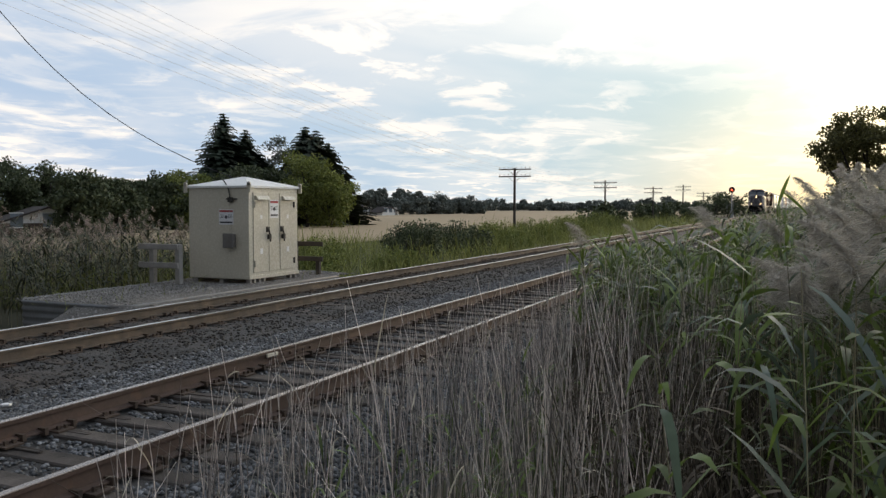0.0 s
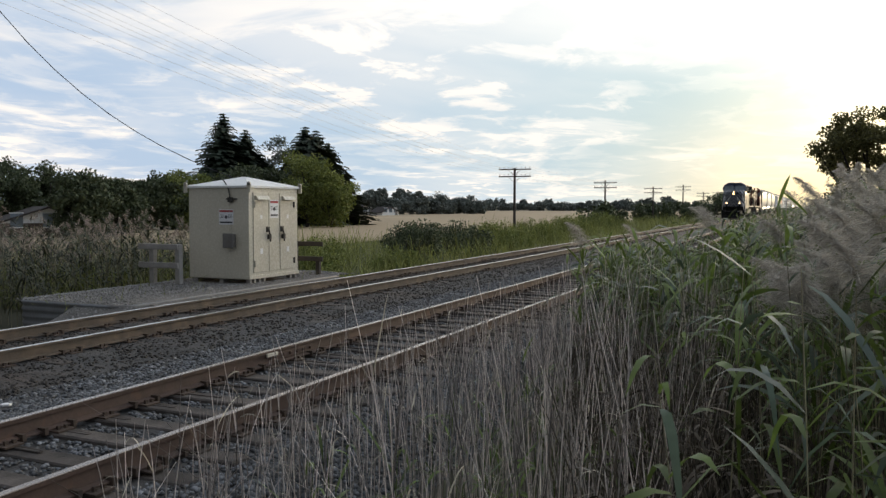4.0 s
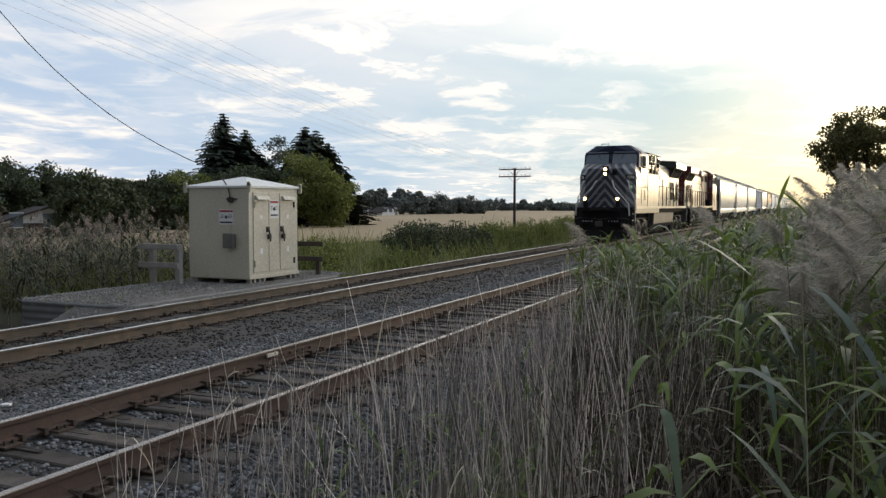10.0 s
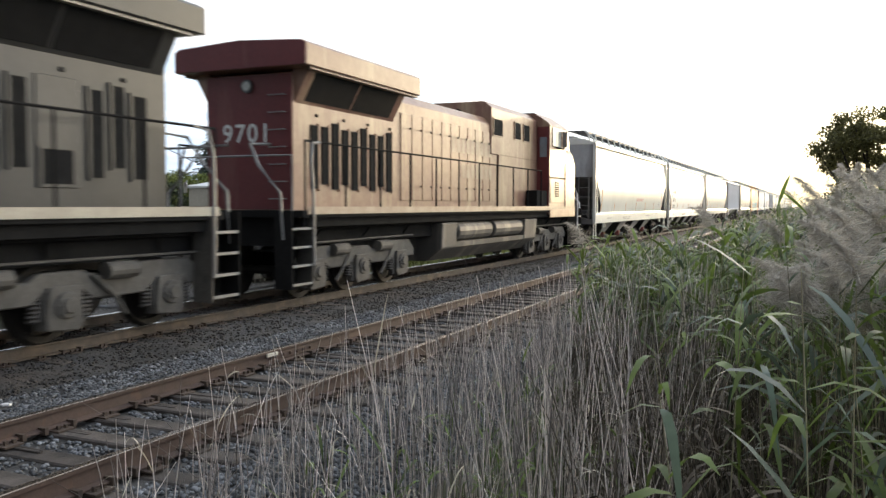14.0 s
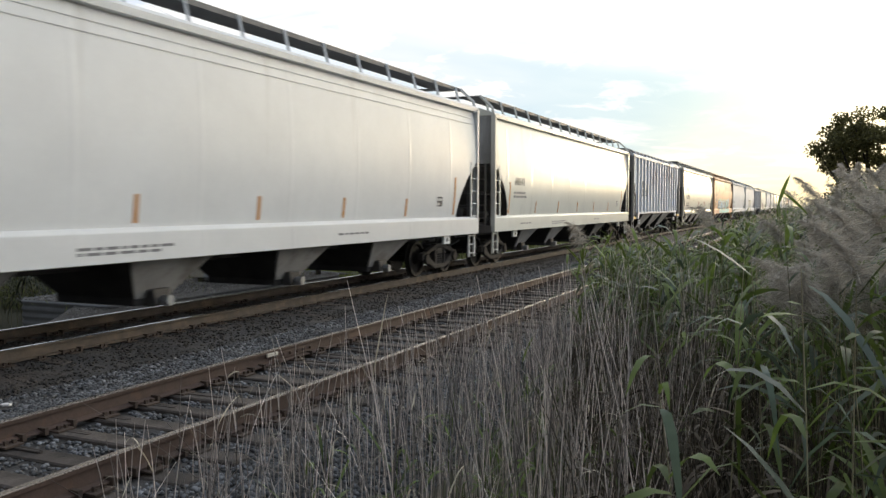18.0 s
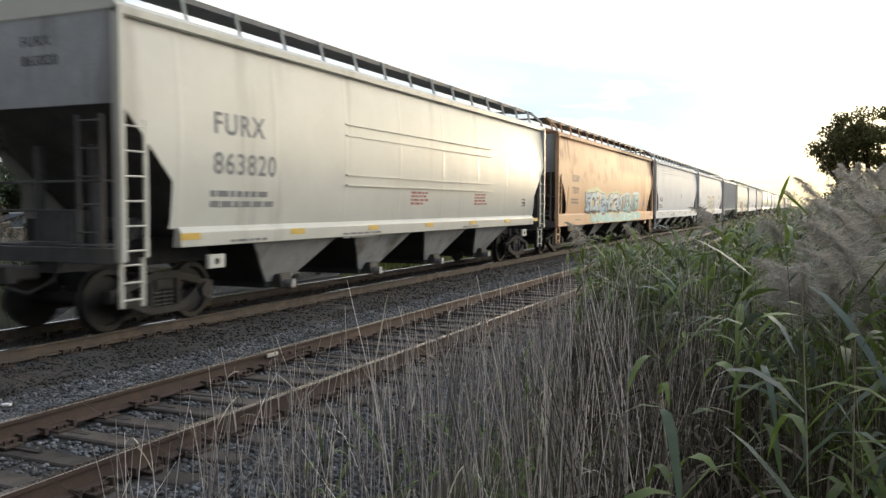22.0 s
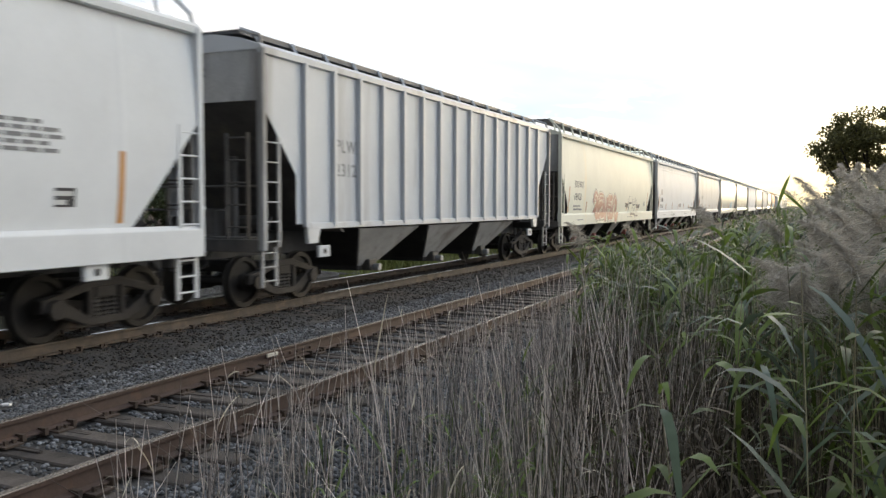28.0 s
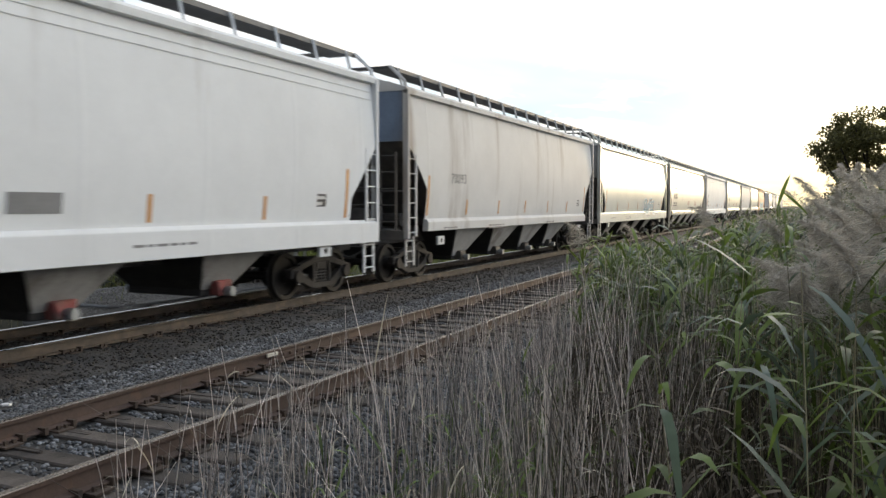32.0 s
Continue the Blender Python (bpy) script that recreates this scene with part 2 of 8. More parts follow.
def shared(name, me, parent, at, label=""):
    ob = new(name, me)
    ob.parent, ob.location = parent, at
    return tagged(ob, label)


def thing(name, at, label, category, group="", kind=""):
    ob = new(name)
    ob.empty_display_size = 0.3
    ob.location = at
    return tagged(ob, label, category, group, kind)


def solid(name, bm, material, label, category="", group="", kind="", bev=0.0, smooth=False, at=None):
    ob = new(name, mesh_of(name, bm, material, bev, smooth))
    if at:
        ob.location = at
    return tagged(ob, label, category, group, kind)


def B():
    return bmesh.new()


def boxpart(name, dims, material, parent, label="", bev=0.0):
    bm = B()
    bx(bm, *dims)
    return part(name, bm, material, parent, label, bev)


def pydata(name, verts, faces, material, smooth=False):
    me = bpy.data.meshes.new(name)
    me.from_pydata([tuple(v) for v in np.asarray(verts).tolist()], [], [tuple(f) for f in faces])
    me.materials.append(material)
    if smooth:
        me.shade_smooth()
    return me


def quads_mesh(name, verts, quads, material, tris=None):
    """Fast mesh from arrays: verts (n,3), quads (m,4)."""
    verts, quads = np.asarray(verts, np.float32), np.asarray(quads, np.int32)
    me = bpy.data.meshes.new(name)
    k = quads.shape[1]
    me.vertices.add(len(verts))
    me.vertices.foreach_set("co", verts.ravel())
    me.loops.add(quads.size)
    me.loops.foreach_set("vertex_index", quads.ravel())
    me.polygons.add(len(quads))
    me.polygons.foreach_set("loop_start", np.arange(0, quads.size, k, dtype=np.int32))
    me.update(calc_edges=True)
    me.materials.append(material)
    return me


def polar(az, dist):
    """A place on the plain: degrees to the left of the track's direction, and metres."""
    return -math.sin(radians(az)) * dist, math.cos(radians(az)) * dist


def lettering(name, words, size, material, parent, at, facing="x", squeeze=1.0, label=""):
    """Painted letters, raised a few millimetres; facing: the way they look (x, -x, -y)."""
    cu = bpy.data.curves.new(name, "FONT")
    cu.body, cu.size, cu.align_x, cu.extrude, cu.offset = words, size, "LEFT", 0.001, size * 0.012
    cu.space_character = 1.18
    tmp = bpy.data.objects.new(name, cu)
    me = bpy.data.meshes.new_from_object(tmp)
    bpy.data.objects.remove(tmp)
    turn = {"x": Matrix(((0, 0, 1, 0), (squeeze, 0, 0, 0), (0, 1, 0, 0), (0, 0, 0, 1))),
            "y": Matrix(((-squeeze, 0, 0, 0), (0, 0, 1, 0), (0, 1, 0, 0), (0, 0, 0, 1))),
            "-y": Matrix(((squeeze, 0, 0, 0), (0, 0, -1, 0), (0, 1, 0, 0), (0, 0, 0, 1)))}[facing]
    me.transform(turn)
    me.materials.clear()
    me.materials.append(material)
    ob = new(name, me)
    ob.parent, ob.location = parent, at
    return tagged(ob, label)


# ---- ground, ballast, tracks ----
def ground_z(x, y):
    """Height of the earth: a low railway bank in a plain."""
    if x < -11.8:
        k = min(1, (-11.8 - x) / 4.0)
        return -0.42 - 0.60 * k * k * (3 - 2 * k)
    if x > -3.0:
        k = min(1, (x + 3.0) / 2.5)
        return -0.42 - 0.06 * k
    return -0.42


def make_ground():
    xs = [-3000, -1200, -500, -200, -100, -60, -40, -30, -24, -20, -17, -16, -15, -14.2, -13.4, -12.6, -11.8, -9, -6, -3, -2, -1, 0, 1.5, 3, 5, 8, 12, 20, 40, 100, 300, 1000, 3000]
    ys = [-3000, -800, -200, -60, -25, -10, -4, 0, 4, 8, 12, 16, 20, 25, 30, 36, 44, 54, 66, 80, 100, 130, 170, 230, 320, 500, 900, 1800, 4500]
    v = [(x, y, ground_z(x, y) + (0.05 * noise.noise((x * 0.3, y * 0.3, 0)) if abs(x) < 45 and -12 < y < 140 else 0)) for y in ys for x in xs]
    n = len(xs)
    f = [(j * n + i, j * n + i + 1, (j + 1) * n + i + 1, (j + 1) * n + i) for j in range(len(ys) - 1) for i in range(n - 1)]
    tagged(new("ground", pydata("ground", v, f, EARTH, True)), "flat grassy earth beside the railway bank", "ground", kind="structure")


def ballast_z(x):
    """Top of the ballast across both tracks."""
    pts = ((-12.4, -0.45), (-11.75, -0.24), (-11.3, -0.20), (-8.7, -0.20), (-8.2, -0.22), (-7.3, -0.22), (-6.7, -0.165), (-3.9, -0.165), (-3.5, -0.22), (-2.7, -0.44))
    for (a, za), (b, zb) in zip(pts, pts[1:]):
        if a <= x <= b:
            return za + (zb - za) * (x - a) / (b - a)
    return -0.45


def make_ballast():
    xs = list(np.arange(-12.4, -2.69, 0.14))
    ys = list(np.arange(1.0, 34.0, 0.16)) + list(np.arange(34, 80, 1.0)) + [80, 100, 130, 180, 260, 400, 700]
    ys = [-60, -20, -5, -1] + ys
    v = []
    for y in ys:
        for x in xs:
            v.append((x, y, ballast_z(x) + 0.022 * noise.noise((x * 2.2, y * 2.2, 5)) + 0.02 * noise.noise((x * 7, y * 7, 9))))
    n = len(xs)
    f = [(j * n + i, j * n + i + 1, (j + 1) * n + i + 1, (j + 1) * n + i) for j in range(len(ys) - 1) for i in range(n - 1)]
    tagged(new("ballast_bed", pydata("ballast_bed", v, f, BALLAST)), "dark grey crushed stone bed under two railway tracks", "ballast", kind="structure")


def stone_shapes(rng, count):
    """Low crushed-stone shapes: skewed, cut octahedra."""
    out = []
    base = np.array([(1, 0, 0), (-1, 0, 0), (0, 1, 0), (0, -1, 0), (0, 0, 1), (0, 0, -1), (.7, .7, .5), (-.6, .7, -.5), (.6, -.7, -.4), (-.7, -.6, .6)], float)
    for _ in range(count):
        p = base * rng.uniform(0.75, 1.15, base.shape) * np.array([1.0, rng.uniform(0.6, 0.9), rng.uniform(0.5, 0.75)])
        bm = B()
        vs = [bm.verts.new(c) for c in p]
        bmesh.ops.convex_hull(bm, input=vs)
        bmesh.ops.triangulate(bm, faces=bm.faces)
        loose = [x for x in bm.verts if not x.link_faces]
        bmesh.ops.delete(bm, geom=loose, context="VERTS")
        bm.verts.index_update()
        out.append((np.array([x.co[:] for x in bm.verts]), np.array([[x.index for x in g.verts] for g in bm.faces])))
        bm.free()
    return out


def scatter_stones(name, count, place, size, material, label, seed):
    rng = np.random.default_rng(seed)
    shapes = stone_shapes(rng, 8)
    V, F, base = [], [], 0
    for i in range(count):
        p = place(rng)
        if p is None:
            continue
        s, f = shapes[i % 8]
        k = rng.uniform(*size)
        a = rng.uniform(0, 2 * math.pi)
        c, d = math.cos(a), math.sin(a)
        q = s * k
        q = np.stack([q[:, 0] * c - q[:, 1] * d, q[:, 0] * d + q[:, 1] * c, q[:, 2]], 1) + p
        V.append(q)
        F.append(f + base)
        base += len(s)
    ob = new(name, quads_mesh(name, np.concatenate(V), np.concatenate(F), material))
    tagged(ob, label, "gravel", kind="stuff")


def on_rail(x):
    return any(abs(x - c) < 0.085 for c in (MAIN - 0.7525, MAIN + 0.7525, SIDE - 0.7525, SIDE + 0.7525))


def near_y(rng, lo, hi, power=1.8):
    return lo + (hi - lo) * rng.uniform() ** power


def bed_stone(x0, x1, lo, hi, skip_ties=False, power=1.8):
    def place(rng):
        x, y = rng.uniform(x0, x1), near_y(rng, lo, hi, power)
        if on_rail(x):
            return None
        if skip_ties and abs(x - SIDE) < 1.3 and abs(((y + 0.26) % 0.52) - 0.26) < 0.12 and rng.uniform() < 0.93:
            return None
        return (x, y, ballast_z(x) + 0.006)
    return place


FASTENING = M("rusty spikes and plates", (0.085, 0.058, 0.043), (0.05, 0.036, 0.028), 0.85, s1=3, s2=30, bump=0.2)
RAIL_PROFILE = [(-0.070, -0.172), (0.070, -0.172), (0.070, -0.160), (0.012, -0.145), (0.010, -0.045), (0.034, -0.036),
                (0.036, -0.008), (-0.036, -0.008), (-0.034, -0.036), (-0.010, -0.045), (-0.012, -0.145), (-0.070, -0.160)]


def make_track(name, x, z, label, body, head, tie_top, tie_label, tie_rows, seed):
    tr = thing(name, (x, 0, z), label, "railway track", kind="structure")
    for side in (-0.7525, 0.7525):
        bm = B()
        prism(bm, [(side + a, b) for a, b in RAIL_PROFILE], "y", -60, 700)
        rail = part("rail", bm, body, tr)
        bm = B()
        prism(bm, [(side - 0.036, -0.0075), (side + 0.036, -0.0075), (side + 0.036, -0.004), (side + 0.030, 0.0), (side - 0.030, 0.0), (side - 0.036, -0.004)], "y", -60, 700)
        part("rail_head", bm, head, rail, "bright worn running surface")
    rng = random.Random(seed)
    bm = B()
    bx(bm, -1.3, 1.3, -0.115, 0.115, tie_top - 0.16, tie_top)
    ties = [mesh_of("tie", bm, TIE, 0.012)]
    for k in range(3):
        bm = B()
        e = [rng.uniform(-0.05, 0.05) for _ in range(4)]
        bx(bm, -1.3 + e[0], 1.3 + e[1], -0.115 - 0.01 * k, 0.105, tie_top - 0.16, tie_top - 0.006 * k)
        bx(bm, -1.28 + e[0], -0.3 + e[2] * 4, -0.02, 0.03, tie_top - 0.01, tie_top + 0.004)
        ties.append(mesh_of("tie", bm, TIE, 0.014))
    for k in range(tie_rows):
        t = shared("tie", rng.choice(ties), tr, (rng.uniform(-0.05, 0.05), -9.32 + k * 0.52, rng.uniform(-0.008, 0.006)))
        t.rotation_euler.z = rng.uniform(-0.025, 0.025)
    # plates, spikes and rail anchors, far too many to count
    bm = B()
    for k in range(min(tie_rows, 166)):
        y = -9.32 + k * 0.52
        for side in (-0.7525, 0.7525):
            bx(bm, side - 0.17, side + 0.17, y - 0.09, y + 0.09, tie_top, tie_top + 0.014)
            for dx in (-0.105, 0.105):
                bx(bm, side + dx - 0.014, side + dx + 0.014, y - 0.05, y - 0.02, tie_top, tie_top + 0.05)
                bx(bm, side + dx - 0.014, side + dx + 0.014, y + 0.03, y + 0.06, tie_top, tie_top + 0.045)
            if (k % 2 == 0 or rng.random() < 0.4) and (x == SIDE or rng.random() < 0.2):
                for dy in (-0.15, 0.15):
                    bx(bm, side - 0.10, side + 0.10, y + dy - 0.018, y + dy + 0.018, -0.19, -0.13)
    tagged(part("rail_fastening", bm, FASTENING, tr, "dark spikes, plates and anchors"), kind="stuff")
    return tr


def make_joint(track, y, side):
    bm = B()
    for s in (-1, 1):
        bx(bm, side + s * 0.014, side + s * 0.032, y - 0.45, y + 0.45, -0.135, -0.05)
        for k in range(6):
            cyl(bm, (side + s * 0.03, y - 0.38 + k * 0.152, -0.09), (side + s * 0.062, y - 0.38 + k * 0.152, -0.09), 0.018, 6)
    part("joint_bar", bm, RAIL, track, "bolted rusty joint bar")


def make_field():
    xs = [-2600, -1200, -600, -300, -160, -100, -70, -50, -38, -31]
    ys = [14, 22, 30, 40, 55, 75, 100, 140, 200, 300, 420]
    v = [(x - 4 * (y < 20), y, -0.93 + 0.04 * noise.noise((x * 0.05, y * 0.05, 3))) for y in ys for x in xs]
    n = len(xs)
    f = [(j * n + i, j * n + i + 1, (j + 1) * n + i + 1, (j + 1) * n + i) for j in range(len(ys) - 1) for i in range(n - 1)]
    tagged(new("crop_field", pydata("crop_field", v, f, CROP, True)), "wide tan field of ripe grain", "field", kind="structure")


make_ground()
make_ballast()
make_field()
main_track = make_track("main_track", MAIN, 0.0, "main line track with brown dusty steel rails", RAIL_DIRT, RAILHEAD, -0.192, "", 216, 3)
siding_track = make_track("siding_track", SIDE, SIDE_Z, "rusty siding track on weathered wooden ties", RAIL, RAILHEAD_DULL, -0.186, "", 266, 4)
for jy in (8.9, 20.8):
    make_joint(siding_track, jy, -0.7525)
for jy in (14.6,):
    make_joint(siding_track, jy, 0.7525)


# ---- the train: hopper cars ----
def paint(name, c, rough=0.33, stain=None, amount=0.0, scale=1.1, **k):
    return M(name, c, tuple(v * 0.9 for v in c), rough, 0.0, 0.8, 14, 0.008, stain, amount, scale, True, **{"spec": 0.45, "grain": 0.1, **k})


P_WHITE = paint("white car paint", (0.70, 0.705, 0.695), 0.62, (0.44, 0.42, 0.39), 0.2, spec=0.05)
P_GLOSS = paint("glossy white car paint", (0.72, 0.72, 0.695), 0.3, (0.46, 0.44, 0.40), 0.2, spec=0.3)
P_CREAM = paint("cream car paint", (0.73, 0.725, 0.65), 0.2, (0.44, 0.41, 0.34), 0.2, spec=0.5)
P_PALE = paint("dusty white car paint", (0.60, 0.59, 0.565), 0.6, (0.33, 0.29, 0.25), 0.4, spec=0.06)
P_YELLOW = paint("faded yellow car paint", (0.77, 0.755, 0.63), 0.58, (0.80, 0.66, 0.42), 0.2, 0.9, spec=0.06)
P_TAUPE = paint("taupe car paint", (0.60, 0.58, 0.50), 0.3, (0.36, 0.33, 0.28), 0.3, spec=0.4)
P_GREYCAR = paint("pale grey ribbed car paint", (0.54, 0.56, 0.575), 0.45, (0.30, 0.29, 0.29), 0.35)
P_RUSTWHITE = paint("chalky white paint with rust", (0.74, 0.76, 0.79), 0.5, (0.26, 0.12, 0.06), 0.0, 1.5)
P_ORANGE = paint("faded orange car paint", (0.72, 0.435, 0.25), 0.55, (0.60, 0.31, 0.16), 0.3, 0.8, spec=0.2)
def stain_zone(m, colour, z_lo, z_hi, y_lo, y_hi, scale, cut_lo, cut_hi, tall):
    """Adds soft rust stains between two heights and two places along the car."""
    nd, ln = m.node_tree.nodes, m.node_tree.links
    b = nd["Principled BSDF"]
    base = b.inputs["Base Color"].links[0].from_socket
    co, sp, mp, n = nd.new("ShaderNodeTexCoord"), nd.new("ShaderNodeSeparateXYZ"), nd.new("ShaderNodeMapping"), nd.new("ShaderNodeTexNoise")
    ln.new(co.outputs["Object"], sp.inputs[0])
    ln.new(co.outputs["Object"], mp.inputs[0])
    mp.inputs["Scale"].default_value = (1, 1, tall)
    ln.new(mp.outputs[0], n.inputs["Vector"])
    n.inputs["Scale"].default_value, n.inputs["Detail"].default_value = scale, 5

    def ramp(v, lo, hi, top=1.0):
        r = nd.new("ShaderNodeMapRange")
        r.interpolation_type = "SMOOTHSTEP"
        r.inputs["From Min"].default_value, r.inputs["From Max"].default_value, r.inputs["To Max"].default_value = lo, hi, top
        ln.new(v, r.inputs["Value"])
        return r.outputs[0]

    def mul(p, q):
        x = nd.new("ShaderNodeMath")
        x.operation = "MULTIPLY"
        ln.new(p, x.inputs[0])
        ln.new(q, x.inputs[1])
        return x.outputs[0]

    fac = mul(mul(ramp(sp.outputs[2], *z_lo), ramp(sp.outputs[2], *z_hi)), mul(mul(ramp(sp.outputs[1], *y_lo), ramp(sp.outputs[1], *y_hi)), ramp(n.outputs["Fac"], cut_lo, cut_hi, 0.85)))
    x = nd.new("ShaderNodeMix")
    x.data_type = "RGBA"
    ln.new(fac, x.inputs[0])
    ln.new(base, x.inputs[6])
    x.inputs[7].default_value = (*colour, 1)
    ln.new(x.outputs[2], b.inputs["Base Color"])


stain_zone(P_ORANGE, (0.44, 0.19, 0.10), (2.6, 3.0), (4.3, 3.8), (0.5, 2.0), (13.0, 11.0), 1.7, 0.50, 0.66, 0.9)
stain_zone(P_ORANGE, (0.20, 0.08, 0.05), (3.2, 3.8), (4.6, 4.5), (-1, -0.5), (3.0, 1.5), 2.0, 0.42, 0.62, 0.3)
stain_zone(P_RUSTWHITE, (0.22, 0.085, 0.045), (2.5, 3.3), (4.9, 4.8), (4.0, 8.0), (18.0, 17.0), 2.1, 0.57, 0.66, 0.45)
stain_zone(P_RUSTWHITE, (0.30, 0.14, 0.07), (1.3, 1.4), (3.4, 2.6), (0.0, 1.0), (18.0, 17.0), 2.6, 0.60, 0.74, 0.3)
stain_zone(P_ORANGE, (0.46, 0.17, 0.075), (1.2, 1.3), (5.6, 5.5), (12.5, 17.0), (20.9, 20.5), 1.4, 0.40, 0.62, 0.22)
stain_zone(P_ORANGE, (0.06, 0.016, 0.014), (3.2, 3.75), (5.6, 5.5), (9.5, 11.5), (20.9, 20.5), 2.2, 0.26, 0.50, 0.10)
P_END = M("grey end sheet paint", (0.46, 0.46, 0.455), (0.36, 0.36, 0.35), 0.6, stain=(0.12, 0.11, 0.10), amount=0.5, streak=True)
P_BLUE_END = M("blue end sheet paint", (0.20, 0.27, 0.38), (0.15, 0.2, 0.28), 0.6, stain=(0.12, 0.11, 0.10), amount=0.4, streak=True)
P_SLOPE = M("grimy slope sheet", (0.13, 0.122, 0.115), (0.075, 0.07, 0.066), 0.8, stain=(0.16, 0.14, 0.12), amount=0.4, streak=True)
P_BAY = M("dusty hopper paint", (0.12, 0.112, 0.10), (0.07, 0.065, 0.058), 0.65, stain=(0.13, 0.115, 0.10), amount=0.5)
P_BAYPALE = M("dusty pale hopper paint", (0.46, 0.45, 0.43), (0.33, 0.32, 0.30), 0.65, stain=(0.16, 0.14, 0.12), amount=0.45)
# near-black: underbody dirt, plus the shade below the cars put into the colour
P_BAYDARK = M("dirty bay slope with shade in colour", (0.06, 0.055, 0.05), (0.035, 0.032, 0.03), 0.85, spec=0.2)
P_GRATE = M("roof walk grating", (0.14, 0.145, 0.15), (0.09, 0.09, 0.095), 0.6, 0.4)
P_RED = M("dusty red gate paint", (0.40, 0.08, 0.075), (0.26, 0.10, 0.085), 0.7, s1=6, s2=30, stain=(0.16, 0.12, 0.10), amount=0.6, stain_scale=4)
P_MARK = M("orange reflective mark", (0.55, 0.25, 0.05), (0.42, 0.17, 0.04), 0.5)
P_YMARK = M("yellow reflective mark", (0.70, 0.45, 0.07), (0.55, 0.33, 0.05), 0.5)
P_BLACK = M("black stencil paint", (0.05, 0.05, 0.055), (0.03, 0.03, 0.033), 0.6)
P_GREYINK = M("faded grey stencil paint", (0.22, 0.22, 0.22), (0.16, 0.16, 0.16), 0.6)
P_REDINK = M("faded red stencil paint", (0.42, 0.14, 0.12), (0.33, 0.1, 0.09), 0.6)
SIGN_PALE = M("pale stencil paint", (0.6, 0.6, 0.58), (0.5, 0.5, 0.48), 0.6)
P_TRUCK = M("dusty cast steel truck", (0.05, 0.043, 0.037), (0.026, 0.022, 0.019), 0.8, s1=3, s2=25, bump=0.25)
P_WHEEL = M("dark wheel steel", (0.038, 0.032, 0.027), (0.021, 0.018, 0.015), 0.65, 0.3, s1=3, s2=25, bump=0.15)

SIDE_Z0, SIDE_Z1 = 1.48, 4.47


def panel_relief(m):
    """Gentle oil-canning of thin sheet and a raised weld seam every 2.4 m."""
    nd, ln = m.node_tree.nodes, m.node_tree.links
    b = nd["Principled BSDF"]
    old = b.inputs["Normal"].links[0].from_socket
    co, sp, mp, n = nd.new("ShaderNodeTexCoord"), nd.new("ShaderNodeSeparateXYZ"), nd.new("ShaderNodeMapping"), nd.new("ShaderNodeTexNoise")
    ln.new(co.outputs["Object"], sp.inputs[0])
    ln.new(co.outputs["Object"], mp.inputs[0])
    mp.inputs["Scale"].default_value = (1, 1, 0.3)
    ln.new(mp.outputs[0], n.inputs["Vector"])
    n.inputs["Scale"].default_value, n.inputs["Detail"].default_value = 0.9, 2

    def mth(op, a, c):
        x = nd.new("ShaderNodeMath")
        x.operation = op
        for i, v in enumerate((a, c)):
            if isinstance(v, (int, float)):
                x.inputs[i].default_value = v
            elif v is not None:
                ln.new(v, x.inputs[i])
        return x.outputs[0]

    seam = mth("ABSOLUTE", mth("SUBTRACT", mth("FRACT", mth("DIVIDE", sp.outputs[1], 2.4), None), 0.5), None)
    r = nd.new("ShaderNodeMapRange")
    r.interpolation_type = "SMOOTHSTEP"
    r.inputs["From Min"].default_value, r.inputs["From Max"].default_value, r.inputs["To Max"].default_value = 0.030, 0.0, 0.35
    ln.new(seam, r.inputs["Value"])
    bp = nd.new("ShaderNodeBump")
    bp.inputs["Strength"].default_value, bp.inputs["Distance"].default_value = 0.55, 0.02
    ln.new(mth("ADD", n.outputs["Fac"], r.outputs[0]), bp.inputs["Height"])
    ln.new(old, bp.inputs["Normal"])
    ln.new(bp.outputs[0], b.inputs["Normal"])


for sheet_paint in (P_WHITE, P_GLOSS, P_CREAM, P_PALE, P_YELLOW, P_TAUPE, P_ORANGE):
    panel_relief(sheet_paint)


def wheel_mesh(r):
    bm = B()
    for s in (-1, 1):
        prof = [(0.60, 0.0), (0.60, 0.11), (0.645, 0.13), (0.665, r * 0.80), (0.665, r + 0.024), (0.692, r + 0.026), (0.705, r), (0.80, r - 0.004), (0.80, r * 0.82), (0.74, r * 0.78), (0.745, 0.15), (0.83, 0.12), (0.83, 0.0)]
        n = 20
        rings = []
        for i in range(n):
            a = 2 * math.pi * i / n
            rings.append([bm.verts.new((s * x, rr * math.cos(a), rr * math.sin(a))) for x, rr in prof[1:-1]])
        for i in range(n):
            p, q = rings[i], rings[(i + 1) % n]
            for k in range(len(p) - 1):
                bm.faces.new((p[k], p[k + 1], q[k + 1], q[k]))
        bm.faces.new([g[0] for g in rings])
        bm.faces.new([g[-1] for g in rings])
    cyl(bm, (-0.6, 0, 0), (0.6, 0, 0), 0.085, 10)
    for s in (-1, 1):
        cyl(bm, (s * 0.83, 0, 0), (s * 1.06, 0, 0), 0.075, 10)
        for k in range(3):
            a = 2 * math.pi * k / 3
            cyl(bm, (s * 1.06, 0.045 * math.cos(a), 0.045 * math.sin(a)), (s * 1.085, 0.045 * math.cos(a), 0.045 * math.sin(a)), 0.018, 6)
    return mesh_of("wheelset", bm, P_WHEEL)


CAR_WHEEL = wheel_mesh(0.457)


